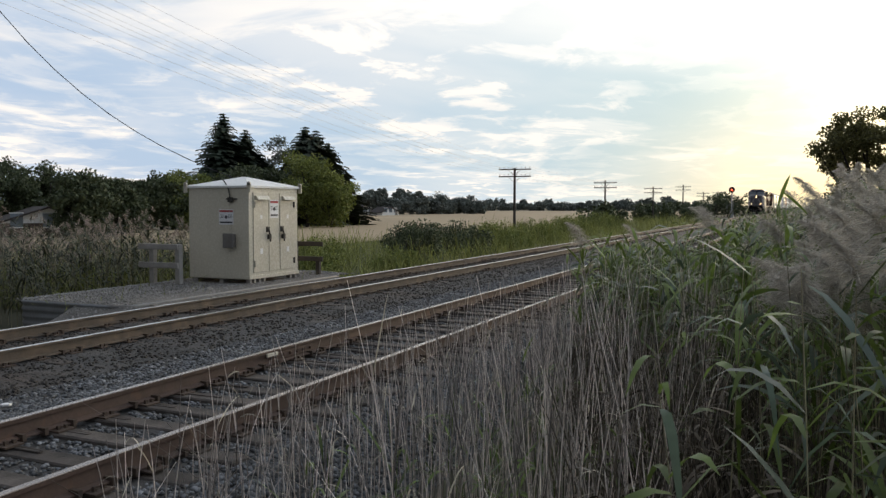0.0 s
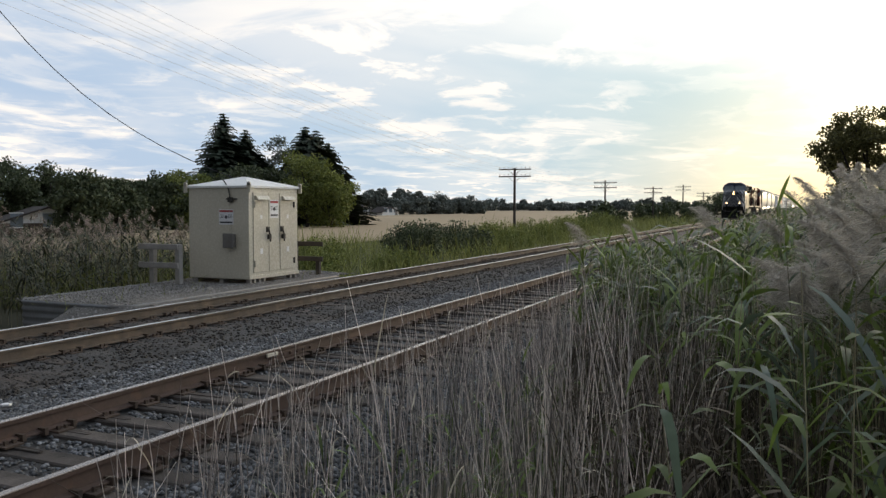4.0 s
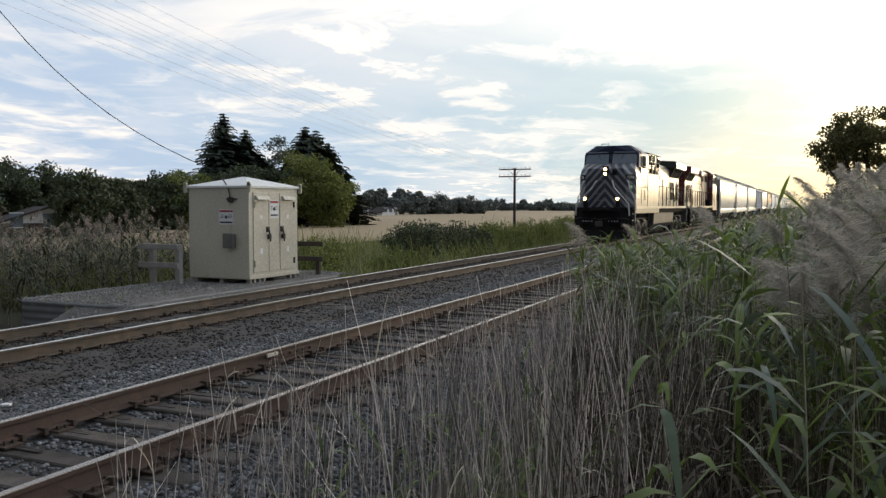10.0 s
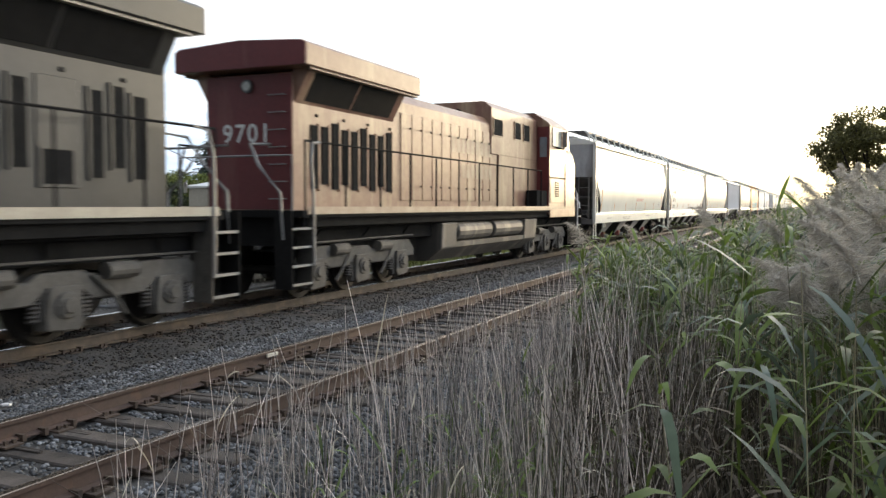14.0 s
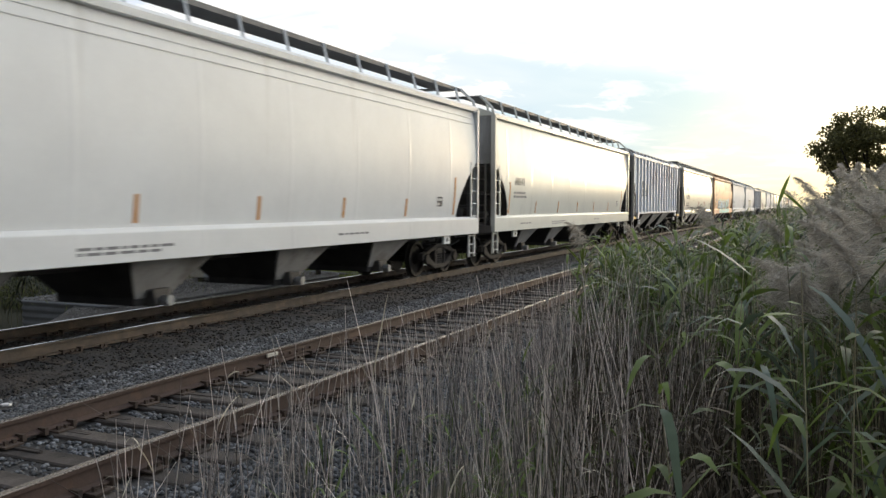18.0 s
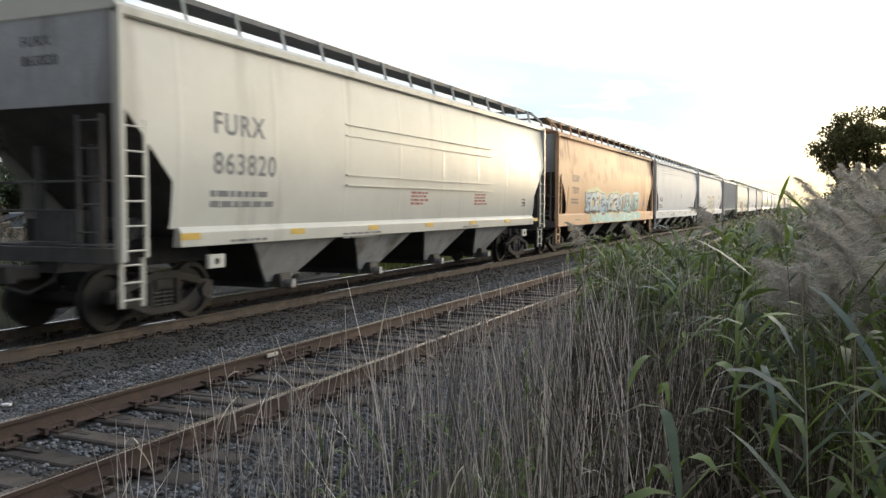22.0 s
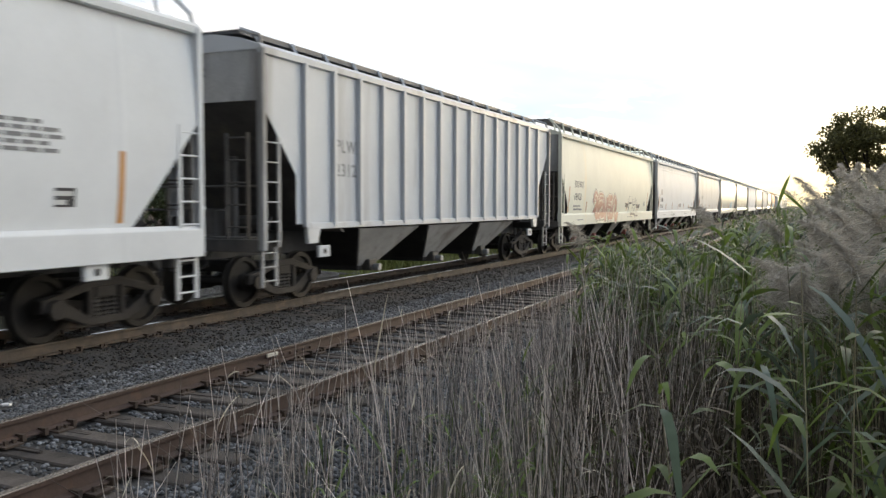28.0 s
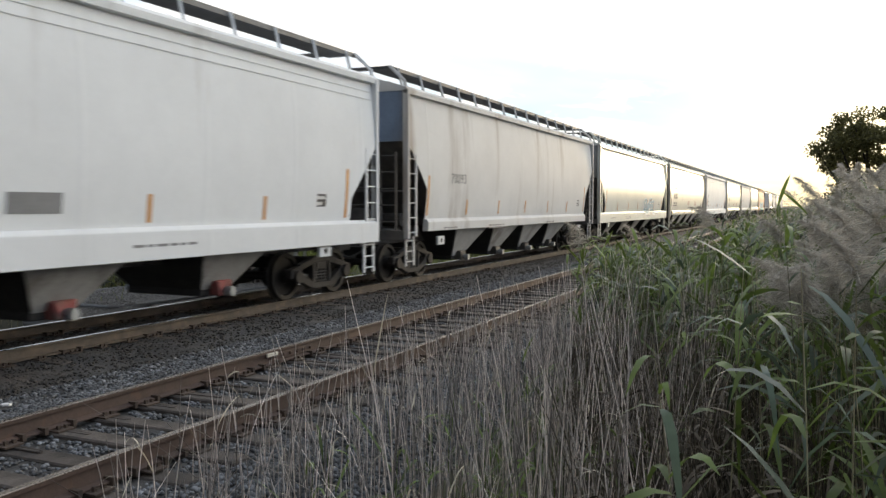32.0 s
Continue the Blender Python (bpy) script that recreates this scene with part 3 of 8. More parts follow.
def side_frame_mesh(s, yc):
    """Cast side frame of a two-axle freight truck."""
    x0, x1 = s * 0.92, s * 1.06
    bm = B()
    bar = lambda pts: prism(bm, pts, "x", x0, x1)
    for d in (-1, 1):
        bar([(yc + d * 1.10, 0.42), (yc + d * 1.10, 0.60), (yc + d * 0.74, 0.66), (yc + d * 0.70, 0.50)])       # pedestal
        bar([(yc + d * 0.78, 0.56), (yc + d * 0.78, 0.68), (yc + d * 0.28, 0.80), (yc + d * 0.28, 0.68)])       # compression member
        bar([(yc + d * 0.80, 0.36), (yc + d * 0.72, 0.52), (yc + d * 0.30, 0.30), (yc + d * 0.34, 0.18)])       # tension member
        bar([(yc + d * 0.34, 0.28), (yc + d * 0.34, 0.72), (yc + d * 0.24, 0.72), (yc + d * 0.24, 0.28)])       # column
        cyl(bm, (x1 - s * 0.02, yc + d * 0.89, 0.457), (x1 + s * 0.06, yc + d * 0.89, 0.457), 0.135, 12)          # bearing
    bar([(yc - 0.34, 0.18), (yc + 0.34, 0.18), (yc + 0.34, 0.29), (yc - 0.34, 0.29)])
    bar([(yc - 0.30, 0.70), (yc + 0.30, 0.70), (yc + 0.30, 0.82), (yc - 0.30, 0.82)])
    return mesh_of("side_frame", bm, P_TRUCK, 0.012)


def spring_mesh(r, z0, z1, coils, mat):
    """One coil spring as a ribbed column."""
    bm = B()
    rings = []
    for k in range(coils * 2 + 1):
        rr = r if k % 2 else r * 0.72
        z = z0 + (z1 - z0) * k / (coils * 2)
        rings.append([bm.verts.new((rr * math.cos(a), rr * math.sin(a), z)) for a in (2 * math.pi * i / 8 for i in range(8))])
    for p, q in zip(rings, rings[1:]):
        for i in range(8):
            bm.faces.new((p[i], p[(i + 1) % 8], q[(i + 1) % 8], q[i]))
    return mesh_of("spring", bm, mat)


CAR_SPRING = spring_mesh(0.065, 0.28, 0.58, 5, DARK_STEEL)


def add_truck(car, yc):
    bm = B()
    bx(bm, -1.05, 1.05, yc - 0.2, yc + 0.2, 0.55, 0.78)
    cyl(bm, (0, yc, 0.75), (0, yc, 1.0), 0.2, 12)
    bx(bm, -0.9, 0.9, yc - 0.62, yc - 0.54, 0.38, 0.5)
    bx(bm, -0.9, 0.9, yc + 0.54, yc + 0.62, 0.38, 0.5)
    tr = part("truck", bm, P_TRUCK, car, "two-axle cast steel truck", 0.015)
    for s in (-1, 1):
        shared("side_frame", side_frame_mesh(s, yc), tr, (0, 0, 0))
    for s in (-1, 1):
        for dy in (-0.15, 0.0, 0.15):
            shared("spring", CAR_SPRING, tr, (s * 0.99, yc + dy, 0))
    for d in (-0.89, 0.89):
        shared("wheelset", CAR_WHEEL, tr, (0, yc + d, 0.457))


def side_x(z, flat=False):
    if flat:
        return 1.50
    k = max(0.0, (z - SIDE_Z0) / (SIDE_Z1 - SIDE_Z0))
    return 1.47 + 0.11 * math.sin(math.pi * min(1, k * 1.02)) ** 0.8 - 0.02 * k


def cut_y(z, deep=1.38, bow=1.9, top=3.05, knee=0.0):
    """How far the end of the side sheet stands back from the corner post at height z: a bowed or straight slant from
    top down, upright below the knee (a share of the slant's height)."""
    if z >= top:
        return 0.06
    k = max(0.0, (z - SIDE_Z0) / (top - SIDE_Z0))
    k = max(0.0, (k - knee) / (1 - knee))
    return 0.06 + (deep - 0.06) * (1 - k ** bow)


def hopper_side(car, s, L, mat, seed, flat, cut, label):
    zs = sorted(set(list(np.linspace(SIDE_Z0, SIDE_Z1, 22)) + [cut[2], SIDE_Z0 + (cut[2] - SIDE_Z0) * (cut[3] if len(cut) > 3 else 0.0)]))
    ny = 40
    bm = B()
    rows = []
    for z in zs:
        a = cut_y(z, *cut)
        row = []
        for i in range(ny + 1):
            y = a + (L - 2 * a) * i / ny
            dent = 0.0 if flat else 0.0028 * noise.noise((y * 0.9, z * 0.22, seed * 3.1)) + 0.001 * noise.noise((y * 2.6, z * 0.6, seed))
            row.append(bm.verts.new((s * (side_x(z, flat) + dent), y, z)))
        rows.append(row)
    for p, q in zip(rows, rows[1:]):
        for i in range(ny):
            bm.faces.new((p[i], p[i + 1], q[i + 1], q[i]))
    ob = part("side_sheet", bm, mat, car, label, smooth=True)
    return ob


def ladder(car, x, y, z0, z1, mat, w=0.42, n=6, name="ladder"):
    bm = B()
    for d in (0, w):
        bx(bm, x - 0.02, x + 0.02, y + d - 0.03, y + d + 0.03, z0, z1)
    for k in range(n):
        z = z0 + 0.1 + (z1 - z0 - 0.2) * k / (n - 1)
        cyl(bm, (x + 0.0, y, z), (x + 0.0, y + w, z), 0.016, 6)
    return part(name, bm, mat, car)


def stencil_bars(car, x, y, z, w, h, rows, mat, seed, name="stencil"):
    """Small unreadable stencilling: broken rows of bars."""
    rng = random.Random(seed)
    bm = B()
    for r in range(rows):
        zz = z - r * h * 1.7
        yy = y
        while yy < y + w * rng.uniform(0.75, 1.0):
            k = rng.uniform(0.08, 0.28)
            bx(bm, x, x + 0.001, yy, yy + k, zz, zz + h)
            yy += k + 0.05
    return tagged(part(name, bm, mat, car), kind="stuff")


def hopper_bay(car, yc, half, zb, mat, gate_mat, wide=0.75):
    """One sloped discharge bay with its outlet gate."""
    bm = B()
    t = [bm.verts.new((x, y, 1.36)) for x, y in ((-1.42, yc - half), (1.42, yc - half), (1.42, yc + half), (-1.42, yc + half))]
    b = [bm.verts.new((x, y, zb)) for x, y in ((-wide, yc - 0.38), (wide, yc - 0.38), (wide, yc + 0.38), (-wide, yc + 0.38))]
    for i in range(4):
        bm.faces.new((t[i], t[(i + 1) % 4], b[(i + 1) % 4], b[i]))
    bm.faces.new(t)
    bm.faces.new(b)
    # bay slopes take the shade-dark colour, so gaps between plates read black
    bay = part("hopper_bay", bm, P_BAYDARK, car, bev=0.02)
    for s in (-1, 1):
        bm = B()
        vs = [bm.verts.new(p) for p in ((s * 1.43, yc - half * 0.97, 1.35), (s * 1.43, yc + half * 0.97, 1.35), (s * (wide + 0.01), yc + 0.36, zb + 0.02), (s * (wide + 0.01), yc - 0.36, zb + 0.02))]
        vo = [bm.verts.new(v.co + Vector((s * 0.025, 0, -0.012))) for v in vs]
        for i in range(4):
            bm.faces.new((vs[i], vs[(i + 1) % 4], vo[(i + 1) % 4], vo[i]))
        bm.faces.new(vs)
        bm.faces.new(vo)
        part("bay_plate", bm, mat, bay)
    bm = B()
    bx(bm, -wide - 0.04, wide + 0.04, yc - 0.40, yc + 0.40, zb - 0.09, zb + 0.04)
    bx(bm, -wide - 0.28, wide + 0.28, yc - 0.07, yc + 0.07, zb - 0.05, zb + 0.03)
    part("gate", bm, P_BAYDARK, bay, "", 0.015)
    for s in (-1, 1):
        bm = B()
        prism(bm, [(yc - 0.2, zb + 0.16), (yc + 0.2, zb + 0.16), (yc + 0.14, zb - 0.10), (yc - 0.14, zb - 0.10)], "x", *sorted((s * (wide - 0.02), s * (wide + 0.24))))
        part("gate_end", bm, gate_mat, bay, "", 0.02)
        bm = B()
        cyl(bm, (s * (wide + 0.26), yc, zb - 0.02), (s * (wide + 0.40), yc, zb - 0.02), 0.085, 10)
        bx(bm, s * (wide + 0.4) - 0.01, s * (wide + 0.4) + 0.01, yc - 0.06, yc + 0.06, zb - 0.08, zb + 0.04)
        part("gate_capstan", bm, GALV, bay)


def coupler(car, y, d):
    bm = B()
    bx(bm, -0.09, 0.09, min(y, y + d * 0.5), max(y, y + d * 0.5), 0.78, 0.98)
    bx(bm, -0.17, 0.17, min(y + d * 0.42, y + d * 0.64), max(y + d * 0.42, y + d * 0.64), 0.74, 1.02)
    part("coupler", bm, DARK_STEEL, car, "", 0.03)


def make_hopper(name, s0, L, label, paint_mat, end_mat=P_END, sill_mat=None, ribs=0, bays=4, gate=None, marks=P_MARK,
                cut=(1.38, 1.9, 3.05), seed=1, deep_bays=False, post_mat=None, lines=0, inset=None):
    sill_mat, post_mat, gate = sill_mat or paint_mat, post_mat or paint_mat, gate or P_BAY
    car = thing(name, (MAIN, NOSE0 + s0, 0), label, "hopper car", "cars of the freight train")
    flat = ribs > 0
    inset = inset or cut[0]
    for s in (-1, 1):
        hopper_side(car, s, L, paint_mat, seed + s, flat, cut, "")
    # roof
    bm = B()
    prof = [(-1.52, SIDE_Z1 - 0.02), (-1.50, SIDE_Z1 + 0.06), (-1.1, SIDE_Z1 + 0.20), (-0.55, SIDE_Z1 + 0.29), (0.55, SIDE_Z1 + 0.29),
            (1.1, SIDE_Z1 + 0.20), (1.50, SIDE_Z1 + 0.06), (1.52, SIDE_Z1 - 0.02)]
    prism(bm, prof, "y", 0.03, L - 0.03)
    part("roof", bm, paint_mat, car)
    for s in (-1, 1):
        bm = B()
        prism(bm, [(s * 1.50, SIDE_Z1 - 0.10), (s * 1.565, SIDE_Z1 - 0.08), (s * 1.575, SIDE_Z1 + 0.02), (s * 1.52, SIDE_Z1 + 0.08), (s * 1.46, SIDE_Z1 + 0.05)], "y", 0.0, L)
        part("top_chord", bm, paint_mat, car)
        if lines:
            bm = B()
            for k in range(lines):
                z = SIDE_Z1 - 0.28 - 0.16 * k
                bx(bm, *sorted((s * (side_x(z) - 0.03), s * (side_x(z) + 0.014))), 0.2, L - 0.2, z, z + 0.022)
            part("side_rib", bm, paint_mat, car)
    # bottom sill
    for s in (-1, 1):
        bm = B()
        if flat:
            bx(bm, s * 1.53 - 0.035, s * 1.53 + 0.035, 1.5, L - 1.5, SIDE_Z0 - 0.10, SIDE_Z0 + 0.02)
        elif deep_bays:
            prism(bm, [(s * 1.40, 1.20), (s * 1.56, 1.20), (s * 1.57, 1.42), (s * 1.50, 1.50), (s * 1.42, 1.50)], "y", 1.2, L - 1.2)
        else:
            prism(bm, [(s * 1.46, 1.05), (s * 1.60, 1.05), (s * 1.60, 1.46), (s * 1.53, 1.52), (s * 1.44, 1.52)], "y", 0.02, L - 0.02)
        part("side_sill", bm, sill_mat, car, "", 0.01)
    # ends: sheet, sloping floor, centre sill, platform
    for e in (0, 1):
        Y = lambda y: L - y if e else y
        bm = B()
        zt = cut[2]
        prism(bm, [(-1.46, zt), (1.46, zt), (1.47, SIDE_Z1), (1.0, SIDE_Z1 + 0.2), (-1.0, SIDE_Z1 + 0.2), (-1.47, SIDE_Z1)], "y", *sorted((Y(0.05), Y(0.11))))
        part("end_sheet", bm, end_mat, car)
        bm = B()
        x1 = 1.46
        a = [bm.verts.new((x, Y(0.07), zt + 0.02)) for x in (-x1, x1)]
        b = [bm.verts.new((x, Y(inset + 0.9), 1.30)) for x in (x1, -x1)]
        c = [bm.verts.new((x, Y(0.13), zt + 0.02)) for x in (-x1, x1)]
        d = [bm.verts.new((x, Y(inset + 1.0), 1.30)) for x in (x1, -x1)]
        for q in ((a[0], a[1], b[0], b[1]), (c[0], c[1], d[0], d[1]), (a[0], a[1], c[1], c[0]), (b[0], b[1], d[1], d[0]), (a[0], b[1], d[1], c[0]), (a[1], b[0], d[0], c[1])):
            bm.faces.new(q)
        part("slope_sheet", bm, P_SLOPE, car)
        bm = B()
        bx(bm, -1.5, 1.5, *sorted((Y(0.0), Y(0.16))), 1.02, 1.24)
        bx(bm, -1.1, 1.1, *sorted((Y(0.1), Y(0.6))), 1.24, 1.27)
        for x in (-0.55, 0.55):
            bx(bm, x - 0.06, x + 0.06, *sorted((Y(0.5), Y(0.62))), 1.2, 2.7)
        bx(bm, -0.3, 0.3, *sorted((Y(0.35), Y(0.75))), 1.27, 1.75)
        part("end_platform", bm, P_SLOPE, car, "", 0.01)
        for s in (-1, 1):
            bm = B()
            bx(bm, s * 1.53 - 0.07, s * 1.53 + 0.07, *sorted((Y(0.0), Y(0.11))), 1.05, SIDE_Z1)
            part("corner_post", bm, post_mat, car, "", 0.012)
            y0 = Y(0.08) if not e else Y(0.52)
            ladder(car, s * 1.56, y0 if not e else L - 0.50, 1.1, 3.0, post_mat, 0.42)
            ladder(car, s * 1.50, y0 if not e else L - 0.50, 0.42, 1.1, post_mat, 0.40, 3, "step")
        bm = B()
        for x in (0.86, 1.30):
            bx(bm, x - 0.025, x + 0.025, *sorted((Y(-0.045), Y(-0.005))), 1.25, 3.05)
        for k in range(5):
            cyl(bm, (0.86, Y(-0.03), 1.45 + 0.4 * k * 0.95), (1.30, Y(-0.03), 1.45 + 0.4 * k * 0.95), 0.016, 5)
        part("end_ladder", bm, P_SLOPE, car)
        bm = B()
        tube(bm, [(-1.45, Y(0.02), 2.15), (1.45, Y(0.02), 2.15)], 0.02, 5)
        tube(bm, [(-1.45, Y(0.02), 1.75), (0.8, Y(0.02), 1.75)], 0.016, 5)
        part("end_handrail", bm, P_SLOPE, car)
        if not e:
            bm = B()
            ring = [(-0.75 + 0.26 * math.cos(k * math.pi / 7), -0.10, 2.75 + 0.26 * math.sin(k * math.pi / 7)) for k in range(15)]
            tube(bm, ring, 0.02, 5)
            for k in range(3):
                tube(bm, [(-0.75, -0.10, 2.75), ring[k * 5]], 0.014, 4)
            cyl(bm, (-0.75, -0.10, 2.75), (-0.75, 0.06, 2.75), 0.03, 6)
            part("brake_wheel", bm, P_TRUCK, car, "dark handbrake wheel")
        bm = B()
        tube(bm, [(0.45, Y(0.02), 1.02), (0.52, Y(-0.18), 0.78), (0.30, Y(-0.42), 0.62), (0.12, Y(-0.62), 0.72)], 0.03, 6)
        part("air_hose", bm, P_BAYDARK, car)
        bm = B()
        bx(bm, -0.95, -0.35, *sorted((Y(0.62), Y(1.0))), 1.28, 1.62)
        part("valve_box", bm, P_BAYDARK, car, "dark brake valve box", 0.01)
        bm = B()
        cyl(bm, (0.35, Y(0.8), 1.48), (1.05, Y(0.8), 1.48), 0.17, 10)
        tube(bm, [(1.05, Y(0.8), 1.48), (1.25, Y(0.7), 1.6), (1.3, Y(0.4), 1.3)], 0.03, 5)
        part("brake_cylinder", bm, P_BAYDARK, car, "dark brake cylinder with its pipe", 0.01)
        for s in (-1, 1):
            bm = B()
            yp = Y(2.05)
            bx(bm, *sorted((s * 1.46, s * 1.53)), yp - 0.2, yp + 0.2, 0.84, 1.06)
            pad = part("jacking_plate", bm, sill_mat, car, "", 0.012)
            bm = B()
            cyl(bm, (s * 1.53, yp, 0.95), (s * 1.534, yp, 0.95), 0.055, 10)
            part("hole", bm, P_BAYDARK, pad)
        coupler(car, Y(0.0), 1 if e else -1)
        add_truck(car, Y(1.42))
    boxpart("centre_sill", (-0.28, 0.28, 0.1, L - 0.1, 0.86, 1.30), P_SLOPE, car)
    # discharge bays
    b0, b1 = inset + 1.35, L - inset - 1.35
    for k in range(bays):
        half = (b1 - b0) / bays / 2
        hopper_bay(car, b0 + half * (2 * k + 1), half * (0.92 if deep_bays else 0.86 if flat else 0.66), 0.40 if not flat else 0.46, P_BAYPALE, gate, 0.85 if deep_bays else 0.75)
    # roof walk
    n = 14
    zt = SIDE_Z1 + (0.52 if not flat else 0.30)
    for s in (-1, 1):
        bm = B()
        bx(bm, s * 0.76 - 0.31, s * 0.76 + 0.31, 0.15, L - 0.15, zt, zt + 0.035)
        bx(bm, s * 1.07 - 0.015, s * 1.07 + 0.015, 0.1, L - 0.1, zt - 0.03, zt + 0.06)
        part("roof_walk", bm, P_GRATE, car, "dark steel roof walk")
        bm = B()
        tube(bm, [(s * 1.20, 0, SIDE_Z1 + 0.14), (s * 1.09, 0, zt + 0.05)], 0.035, 4)
        me = mesh_of("walk_bracket", bm, paint_mat)
        for k in range(n + 1):
            shared("walk_bracket", me, car, (0, 0.5 + (L - 1.0) * k / n, 0))
    for y in (0.12, L - 0.52):
        boxpart("end_walk", (-1.05, 1.05, y, y + 0.40, zt + 0.036, zt + 0.06), P_GRATE, car, "dark steel walk across the roof's end")
    boxpart("hatch", (-0.38, 0.38, 0.8, L - 0.8, SIDE_Z1 + 0.27, SIDE_Z1 + 0.42), P_END, car, "long roof hatch covers", 0.03)
    for e in (0.1, L - 0.1):
        for s in (-1, 1):
            bm = B()
            tube(bm, [(s * 1.52, e, SIDE_Z1 - 0.02), (s * 1.46, e, SIDE_Z1 + 0.22), (s * 1.07, e, zt + 0.05)], 0.042, 5)
            part("grab_rail", bm, post_mat, car)
    if flat:
        bm = B()
        bx(bm, -0.045, 0.05, -0.055, 0.055, SIDE_Z0 - 0.06, SIDE_Z1 - 0.06)
        me = mesh_of("side_post", bm, paint_mat, 0.012)
        for s in (-1, 1):
            for k in range(ribs):
                y = cut[0] + 0.25 + (L - 2 * cut[0] - 0.5) * k / (ribs - 1)
                shared("side_post", me, car, (s * 1.545, y, 0))
        for e in (0, L):
            for s in (-1, 1):
                bm = B()
                d = 1 if e == 0 else -1
                prism(bm, [(e + d * 1.4, 1.5), (e + d * 1.9, 1.5), (e + d * 1.75, 1.12), (e + d * 1.45, 1.12)], "x", *sorted((s * 1.48, s * 1.56)))
                part("jacking_pad", bm, paint_mat, car)
    else:
        def strip(w, z0, z1):
            bm = B()
            zs = np.linspace(z0, z1, 5)
            for a, c in zip(zs, zs[1:]):
                va = [bm.verts.new((side_x(z) + d, y, z)) for z in (a, c) for d in (0.005, -0.03) for y in (-w, w)]
                for f in ((0, 1, 5, 4), (2, 3, 7, 6), (0, 2, 6, 4), (1, 3, 7, 5), (0, 1, 3, 2), (4, 5, 7, 6)):
                    bm.faces.new([va[i] for i in f])
            return mesh_of("reflector_mark", bm, marks)

        me, me_tall, xm = strip(0.045, 1.58, 1.98), strip(0.05, 1.58, 2.55), 0.0
        if marks is P_YMARK:
            bm = B()
            bx(bm, 0, 0.004, -0.22, 0.22, 1.31, 1.41)
            me = mesh_of("reflector_mark", bm, marks)
            me_tall, xm = me, 1.602 if not deep_bays else 1.572
        for k in range(7):
            y = (cut[0] + 0.09 if marks is not P_YMARK else cut[0] + 0.35) + (L - 2 * cut[0] - 0.3) * k / 6
            shared("reflector_mark", me_tall if k in (0, 6) else me, car, (xm, y, 0))
        panel = hug(boxpart("data_panel", (0, 0.001, L - cut[0] - 1.30, L - cut[0] - 0.98, 1.80, 2.04), P_BLACK, car, "black stencil panel"), 0.0)
        for k in range(2):
            hug(boxpart("data_line", (0, 0.001, L - cut[0] - 1.31, L - cut[0] - 1.12 + 0.1 * k, 1.83 + 0.11 * k, 1.89 + 0.11 * k), SIGN_PALE, panel), 0.0, 0.0075)
        stencil_bars(car, 1.603 if not deep_bays else 1.573, L * 0.3, 1.24, 1.6, 0.04, 2, P_GREYINK, seed + 5)
        stencil_bars(car, 1.603 if not deep_bays else 1.573, L * 0.62, 1.24, 1.2, 0.04, 1, P_GREYINK, seed + 6)
        stencil_bars(car, 1.603 if not deep_bays else 1.573, L * 0.12, 1.24, 0.9, 0.04, 1, P_GREYINK, seed + 7)
    return car


SHEET_ROWS = [SIDE_Z0 + (SIDE_Z1 - SIDE_Z0) * k / 21 for k in range(22)]


def sheet_x(z):
    """The side sheet's x at height z, straight between its rows; below it the sill."""
    if z < 1.53:
        return 1.599
    k = min(20, int((z - SIDE_Z0) / (SIDE_Z1 - SIDE_Z0) * 21))
    a, c = SHEET_ROWS[k], SHEET_ROWS[k + 1]
    return side_x(a) + (side_x(c) - side_x(a)) * (z - a) / (c - a)


def hug(ob, x, lift=0.005):
    """Bends a flat marking built at x on to the curved side sheet or the sill below it."""
    bm = bmesh.new()
    bm.from_mesh(ob.data)
    zs = [v.co.z + ob.location.z for v in bm.verts]
    for z in [1.529, 1.531] + SHEET_ROWS[1:]:
        if min(zs) < z < max(zs):
            bmesh.ops.bisect_plane(bm, geom=bm.verts[:] + bm.edges[:] + bm.faces[:], plane_co=(0, 0, z - ob.location.z), plane_no=(0, 0, 1))
    for v in bm.verts:
        v.co.x += sheet_x(v.co.z + ob.location.z) + lift - x
    bm.to_mesh(ob.data)
    bm.free()
    return ob


def car_words(car, y, z, mark, number, size, mat=P_BLACK, x=1.585, small=True, ends=True):
    flat = x < 1.55
    for nm, words, zz in (("car_mark", mark, z + size * 1.3), ("car_number", number, z)):
        if words:
            ob = lettering(nm, words, size, mat, car, (x, y, zz))
            if not flat:
                hug(ob, 0.0).location.x = 0.0
    if small:
        hug(stencil_bars(car, x, y - 0.05, z - size * 0.75, size * 3.4, size * 0.2, 2, P_GREYINK, int(y * 10) + 3), x)
    if ends and mark:
        lettering("end_mark", mark, 0.2, P_BLACK, car, (-0.25, 0.046, 4.05), "-y")
        lettering("end_number", number, 0.2, P_BLACK, car, (-0.25, 0.046, 3.78), "-y")


def notes_block(car, y, z, w, rows, mat=P_GREYINK, x=1.575, seed=5):
    hug(stencil_bars(car, x, y, z, w, 0.05, rows, mat, seed), x)


G_PAINTS = {}


def gpaint(name, c):
    if name not in G_PAINTS:
        G_PAINTS[name] = M("spray paint " + name, c, tuple(v * 0.8 for v in c), 0.5, s1=3, s2=20, bump=0.02)
    return G_PAINTS[name]


